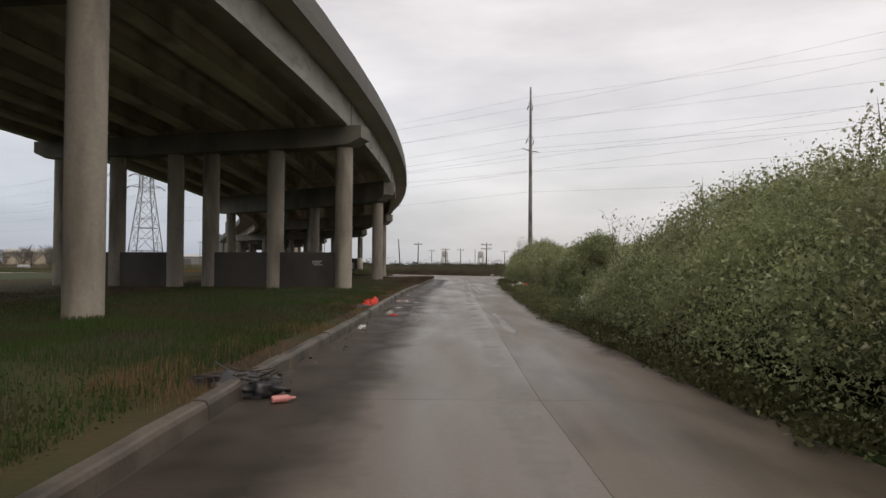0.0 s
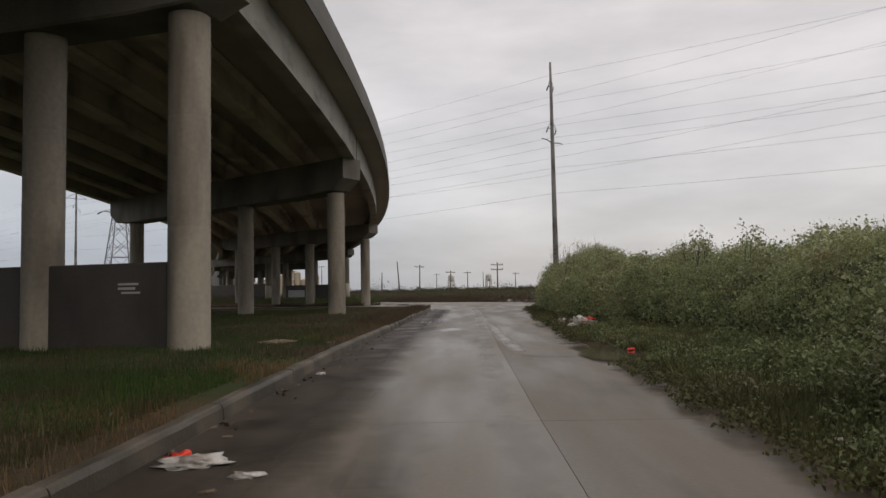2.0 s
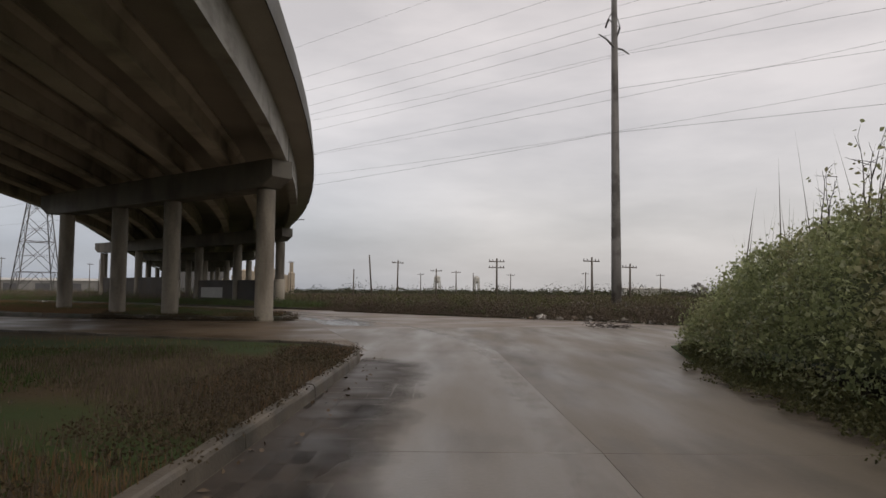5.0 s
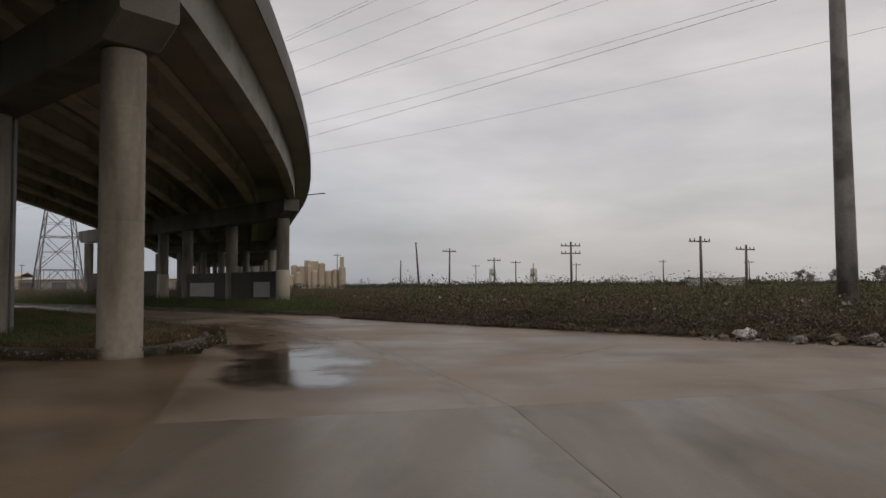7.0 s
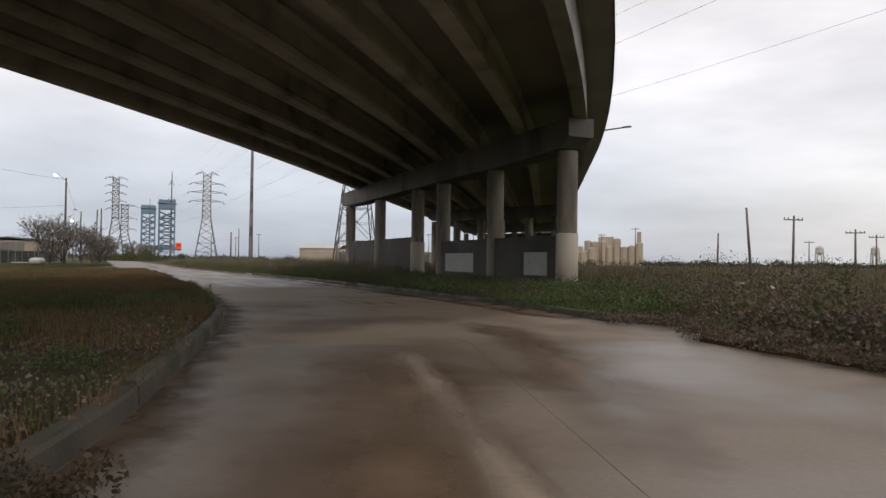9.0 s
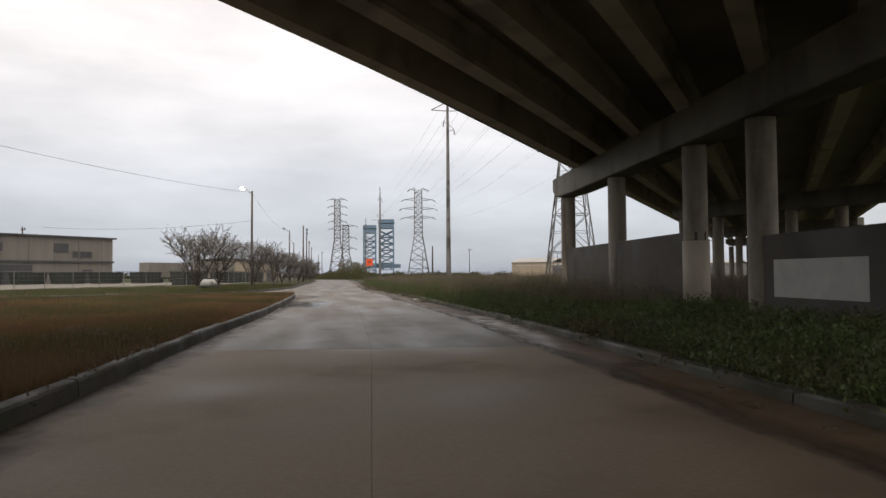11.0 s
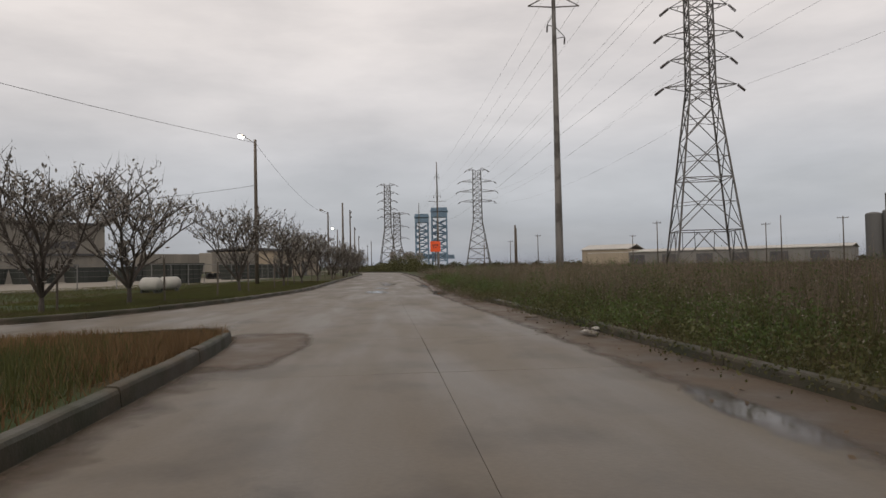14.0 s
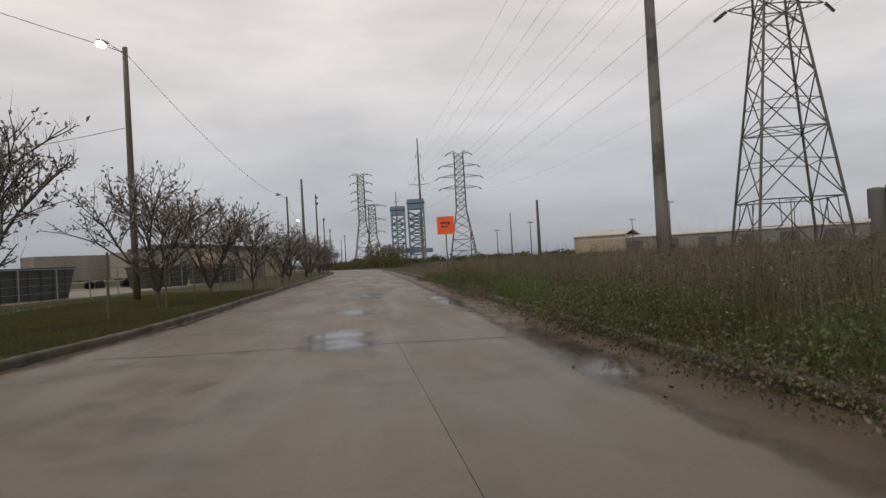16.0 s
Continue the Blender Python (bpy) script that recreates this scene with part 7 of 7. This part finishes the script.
# dumped bags along the outer edge of the bend
for k, (x, y, s) in enumerate(((7.9, 87.6, 0.42), (8.6, 86.3, 0.3), (9.3, 86.1, 0.36), (10.0, 86.0, 0.4), (10.6, 86.2, 0.3), (11.3, 84.2, 0.34), (7.3, 87.4, 0.2), (5.3, 89.9, 0.16), (-1.0, 96.6, 0.22), (-0.4, 97.2, 0.24), (0.4, 96.9, 0.26), (0.9, 95.4, 0.2), (2.2, 93.6, 0.16), (12.2, 83.0, 0.3), (9.0, 86.9, 0.3))):
    rag("dumped_bag", (x, y, 0.03), (s * 0.62, s * 0.45, s * 0.36), ("white", "litter", "cardboard", "litter")[k % 4], "pale dumped bag at the edge of the scrub", "bag", 80 + k, 31 * k)
band = np.concatenate([scatter([(7, 87.6), (10.2, 86.2), (14, 81), (13, 80), (9.8, 85), (6.6, 87)], 160), rng.uniform(0.02, 0.09, (160, 1))], 1)
scraps("scattered_litter", band, "litter", "scattered wet litter along the road edge", 0.09)
gut = np.concatenate([scatter(strip(KERB_A[1:8], -0.45, -0.02), 220), np.full((220, 1), 0.012)], 1)
scraps("gutter_leaves", gut, "cardboard", "dead brown leaves in the gutter", 0.04)
gut = np.concatenate([scatter(strip(KERB_D[4:11], 0.02, 1.2), 600), np.full((600, 1), 0.009)], 1)
scraps("gutter_debris", gut, "cardboard", "brown leaves and debris in the gutter", 0.026)


# ---- standing water ----
for k, (line, w) in enumerate((([(-66.4, 142.9), (-68.6, 144.9), (-71.0, 146.6)], 0.9), ([(-72.0, 147.6), (-73.6, 148.9), (-75.4, 150.2)], 0.7), ([(-61.6, 143.4), (-64.6, 145.6), (-68.0, 148.2)], 0.55), ([(-70.0, 149.4), (-73.0, 151.8), (-77.0, 154.8)], 0.5), ([(-40.6, 128.0), (-42.2, 129.3), (-44.0, 130.7)], 0.3), ([(-77.5, 152.4), (-80.0, 154.3), (-83.0, 156.5)], 0.9), ([(-84, 157), (-88, 160)], 0.8))):
    tagged(ribbon("puddle", line, -w, w, "wet", "shallow rain puddle on the concrete street", 0.0045, 0.5, 0.62, 2.0), category="puddle", group="puddles")
ribbon("gutter_silt", KERB_A[:8], 0.0, -1.9, "gutter", "dark wet silt along the gutter, deepened as the overpass's reflection", peak=0.0, strength=1.0)
ribbon("gutter_silt", KERB_D[1:12], -0.02, 1.25, "silt", "brown wet silt along the gutter", peak=0.0, strength=0.95, power=3.0)
ribbon("gutter_silt", KERB_B[5:14], 0.0, -0.9, "silt", "brown wet silt below the island kerb", peak=0.0, strength=0.6)
ribbon("gutter_silt", EDGE, -0.1, 1.0, "silt", "dark wet silt along the edge of the bend", peak=0.0, strength=0.75)
ribbon("gutter_silt", [(3.05, 8), (3.1, 16), (3.5, 24), (4.0, 31), (4.15, 36), (4.8, 42), (5.1, 48), (5.9, 55), (6.8, 64)], -0.1, 0.8, "silt", "dark wet silt below the thicket", peak=0.0, strength=0.7)
ribbon("gutter_silt", KERB_C[1:8], 0.0, -0.7, "silt", "dark wet silt below the tree verge kerb", peak=0.0, strength=0.6)
ribbon("gutter_silt", [(4.9, 40.5), (4.75, 42), (4.8, 44), (5.2, 46.5)], -0.9, 0.9, "silt", "dark wet silt beside a litter heap", peak=0.5, strength=0.85, power=2.0)
ribbon("worn_and_sheen_strip", [tuple(p) for p in SM[:int(len(SM) * 0.3)]], 0.1, 0.75, "worn", "pale worn strip along the road joint", 0.0034, 0.3, 0.42)
ribbon("mud_smear", [(-2.0, 83.5), (-3.2, 87.2), (-4.5, 90.6), (-6.8, 94.4), (-8.6, 96.6)], -1.5, 1.5, "smear", "orange-brown mud dragged along the bend", 0.0038, 0.5, 0.6, 1.4)
ribbon("mud_smear", [(-3.4, 91.4), (-4.7, 94.4), (-6.7, 98.2), (-9.8, 101.8)], -1.0, 0.9, "smear", "wedge of orange mud beside the tyre track", 0.0041, 0.5, 0.5, 1.3)
ribbon("tyre_track", [(-1.9, 87.0), (-3.1, 89.7), (-5.9, 93.6), (-8.4, 97.0)], -0.3, 0.3, "track", "pale tyre track swept through the mud", 0.0046, 0.5, 0.6, 1.5)
ribbon("mud_smear", KERB_D[1:6], 0.0, 1.1, "smear", "dry orange earth washed along the kerb", 0.0044, 0.25, 0.8, 1.6)
for rut, w in (([(-9.3, 99.6), (-10.3, 100.6), (-11.2, 101.5), (-14.1, 104.3), (-18, 107.6)], 0.16), ([(-9.0, 99.9), (-9.9, 100.9), (-10.6, 101.5), (-13.0, 104.0), (-17, 107.6)], 0.2), ([(-8.7, 100.1), (-9.7, 101.2), (-12.2, 104.0), (-16, 107.8)], 0.14)):
    ribbon("mud_rut", rut, -w * 1.5, w * 1.5, "smear", "brown muddy rut pressed along the bend", 0.0050, 0.5, 0.34, 1.2)
ribbon("rain_water", [(-37.6, 120.2), (-40.0, 122.6), (-41.6, 123.8), (-43.9, 125.4)], -1.0, 2.0, "wet", "long rain puddle below the island kerb", 0.0036, 0.62, 0.7, 2.4)
ribbon("rain_water", [(-0.8, 78.6), (-1.3, 81.0), (-2.0, 83.6), (-2.9, 85.8), (-3.9, 88.0)], -1.5, 1.5, "wet", "shallow standing rain water at the mouth of the underpass", 0.003, 0.5, 0.75, 2.5)
ribbon("damp_patch", [(0.9, 45), (0.8, 50), (0.9, 56), (1.0, 62)], -0.9, 0.9, "damp", "thin dark rain film on the concrete", 0.003, 0.5, 0.42)
ribbon("damp_patch", [(0.2, 17), (0.3, 22), (0.6, 29)], -0.8, 0.8, "damp", "thin dark rain film on the concrete", 0.003, 0.5, 0.38)
ribbon("damp_patch", [(-61.5, 137.5), (-66, 141), (-74, 147), (-86, 156)], -0.9, 0.9, "damp", "thin dark rain film on the concrete", 0.003, 0.5, 0.24)
ribbon("mud_patch", [(-47.5, 126.6), (-49.6, 128.7), (-51.2, 129.9), (-53.2, 130.8)], -0.75, 1.1, "silt", "dark wet mud at the nose of the verge", 0.0042, 0.5, 0.95, 2.5)
ribbon("damp_patch", [(-30, 112), (-38, 118), (-48, 125.5), (-58, 133)], -1.0, 1.0, "damp", "thin dark rain film on the concrete", 0.003, 0.5, 0.36)


ribbon("rain_water", [(4.15, 30.6), (4.1, 32.0), (4.15, 33.6), (4.3, 35.6)], -0.6, 0.75, "wet", "dark rain puddle beside the roadside weeds", 0.024, 0.5, 0.95, 2.6)
for line, w in (([(0.25, 49.6), (0.55, 50.7), (0.9, 51.4)], 0.35), ([(0.4, 53.4), (0.7, 54.4), (0.95, 55.9)], 0.3), ([(0.1, 46.5), (0.6, 47.8), (1.2, 49.6)], 0.4), ([(1.1, 39.5), (1.3, 42.0), (1.5, 44.6)], 0.8), ([(-0.5, 18.4), (0.2, 19.6), (0.9, 21.2)], 0.55), ([(-65.2, 140.3), (-66.4, 141.4), (-67.3, 142.6)], 0.22)):
    ribbon("wet_sheen", line, -w, w, "wet", "thin bright film of rain on the worn lane", 0.0036, 0.5, 0.5, 1.6)
# two pale bands painting the sky's reflection on wet concrete
ribbon("worn_and_sheen_strip", [(1.65, 12.5), (1.75, 17.0), (1.85, 21.5)], -0.2, 0.2, "worn", "pale patch of painted sky reflection beside the joint", 0.0042, 0.5, 0.6, 2.0)
ribbon("worn_and_sheen_strip", [(2.45, 32.5), (2.5, 37.5), (2.65, 42.0), (2.75, 46.0)], -0.28, 0.22, "worn", "pale strip of painted sky reflection beside the joint", 0.0042, 0.5, 0.6, 2.0)


def crack(points, width, seed):
    """A dark ragged crack across the slabs."""
    r = np.random.default_rng(seed)
    p = along(points, 0.12)
    p = p + np.cumsum(r.normal(size=p.shape) * 0.012, 0) * np.linspace(1, 0.2, len(p))[:, None]
    w = width * r.uniform(0.35, 1.3, len(p))
    t = np.gradient(p, axis=0)
    t /= np.linalg.norm(t, axis=1, keepdims=True)
    nr = np.stack([-t[:, 1], t[:, 0]], 1)
    vs = [(*x, 0.0035) for x in p + nr * w[:, None]] + [(*x, 0.0035) for x in p - nr * w[:, None]]
    n = len(p)
    ob = mesh_object("road_crack", vs, [(i, n + i, n + i + 1, i + 1) for i in range(n - 1)], M["joint"])
    tagged(ob, "dark ragged crack across the concrete", "crack", "road cracks")


for k, (pts, w) in enumerate((([(-70.6, 141.6), (-69.5, 142.6), (-67.9, 144.5), (-65.4, 146.9)], 0.028), ([(2.2, 33.1), (4.2, 32.4)], 0.02), ([(-34.6, 116.9), (-33.9, 117.7), (-32.7, 119.2)], 0.018), ([(-62.2, 138.4), (-60.0, 140.6)], 0.02), ([(-0.6, 13.9), (1.3, 13.8)], 0.012), ([(3.0, 83.5), (4.6, 86)], 0.02))):
    crack(pts, w, 40 + k)

# ---- road slabs ----
def slab(a, b, c, d, mat, t=0.02):
    """One concrete slab from its four corners, a few millimetres apart from its neighbours."""
    p = [Vector((*q, 0)) for q in (a, b, c, d)]
    mid = sum(p, Vector()) / 4
    p = [q + (mid - q).normalized() * 0.0045 for q in p]
    bm = bmesh.new()
    loft(bm, [[q + Vector((0, 0, -0.12)) for q in p], [q + Vector((0, 0, -0.006)) for q in p], [q + (mid - q).normalized() * 0.004 for q in p]])
    bmesh.ops.recalc_face_normals(bm, faces=bm.faces)
    part("slab", bm, mat, road)


def cross(p, n, line):
    """Where the line through p along n meets a polyline, nearest to p."""
    best = None
    for a, b in zip(line, line[1:]):
        d = b - a
        den = n[0] * d[1] - n[1] * d[0]
        if abs(den) < 1e-9:
            continue
        u = ((a[0] - p[0]) * d[1] - (a[1] - p[1]) * d[0]) / den
        w = ((a[0] - p[0]) * n[1] - (a[1] - p[1]) * n[0]) / den
        if -0.001 <= w <= 1.001 and (best is None or abs(u) < abs(best)):
            best = u
    return None if best is None else p + n * best


FL, FM, FR = stations(0.5)
seg = np.concatenate([[0], np.cumsum(np.linalg.norm(np.diff(FM, axis=0), axis=1))])
marks = [seg[np.argmin(np.linalg.norm(FM - np.array(j), axis=1))] for j in ((1.06, 6.85), (2.15, 36.4), (-1.7, 88.0), (-32.7, 119.1), (-37.8, 122.8), (-45.9, 129.0), (-49.2, 131.2), (-67.5, 145.1))]
cuts = []
for a, b in zip([0.0] + marks, marks + [seg[-1]]):
    cuts += list(np.linspace(a, b, max(1, round((b - a) / 11.0)) + 1)[:-1])
cuts.append(seg[-1])
JL, JM, JR = [], [], []
for c in cuts:
    m = np.array([np.interp(c, seg, FM[:, k]) for k in (0, 1)])
    tan = np.array([np.interp(c + 1, seg, FM[:, k]) - np.interp(c - 1, seg, FM[:, k]) for k in (0, 1)])
    nrm = np.array([-tan[1], tan[0]]) / np.linalg.norm(tan)
    l, r = cross(m, nrm, FL), cross(m, nrm, FR)
    if l is None or r is None or np.linalg.norm(l - m) > 9 or np.linalg.norm(r - m) > 14 or c < 0.1 or c > seg[-1] - 0.1:
        l, r = (np.array([np.interp(c, seg, e[:, k]) for k in (0, 1)]) for e in (FL, FR))
    JL.append(l), JM.append(m), JR.append(r)
JL, JM, JR = np.array(JL), np.array(JM), np.array(JR)
for i in range(len(JL) - 1):
    rows = [JL, JM, JR]
    if JM[i][0] < -60:
        rows = [JL, JM + (JL - JM) / np.linalg.norm(JL - JM, axis=1, keepdims=True) * 0.95, JM, JR]
    y = JM[i][1]
    for k, (lo, hi) in enumerate(zip(rows, rows[1:])):
        # slabs under the deck step paler: drier, and with light put into the colour
        kind = "road_dry_lifted" if 98 < y < 112 else "road_damp_lifted" if 90 < y <= 98 else "road_mid" if 78 < y <= 95 else "road_far" if y > 111 else "road_left" if k == 0 else "road"
        slab(lo[i], hi[i], hi[i + 1], lo[i + 1], M[kind])
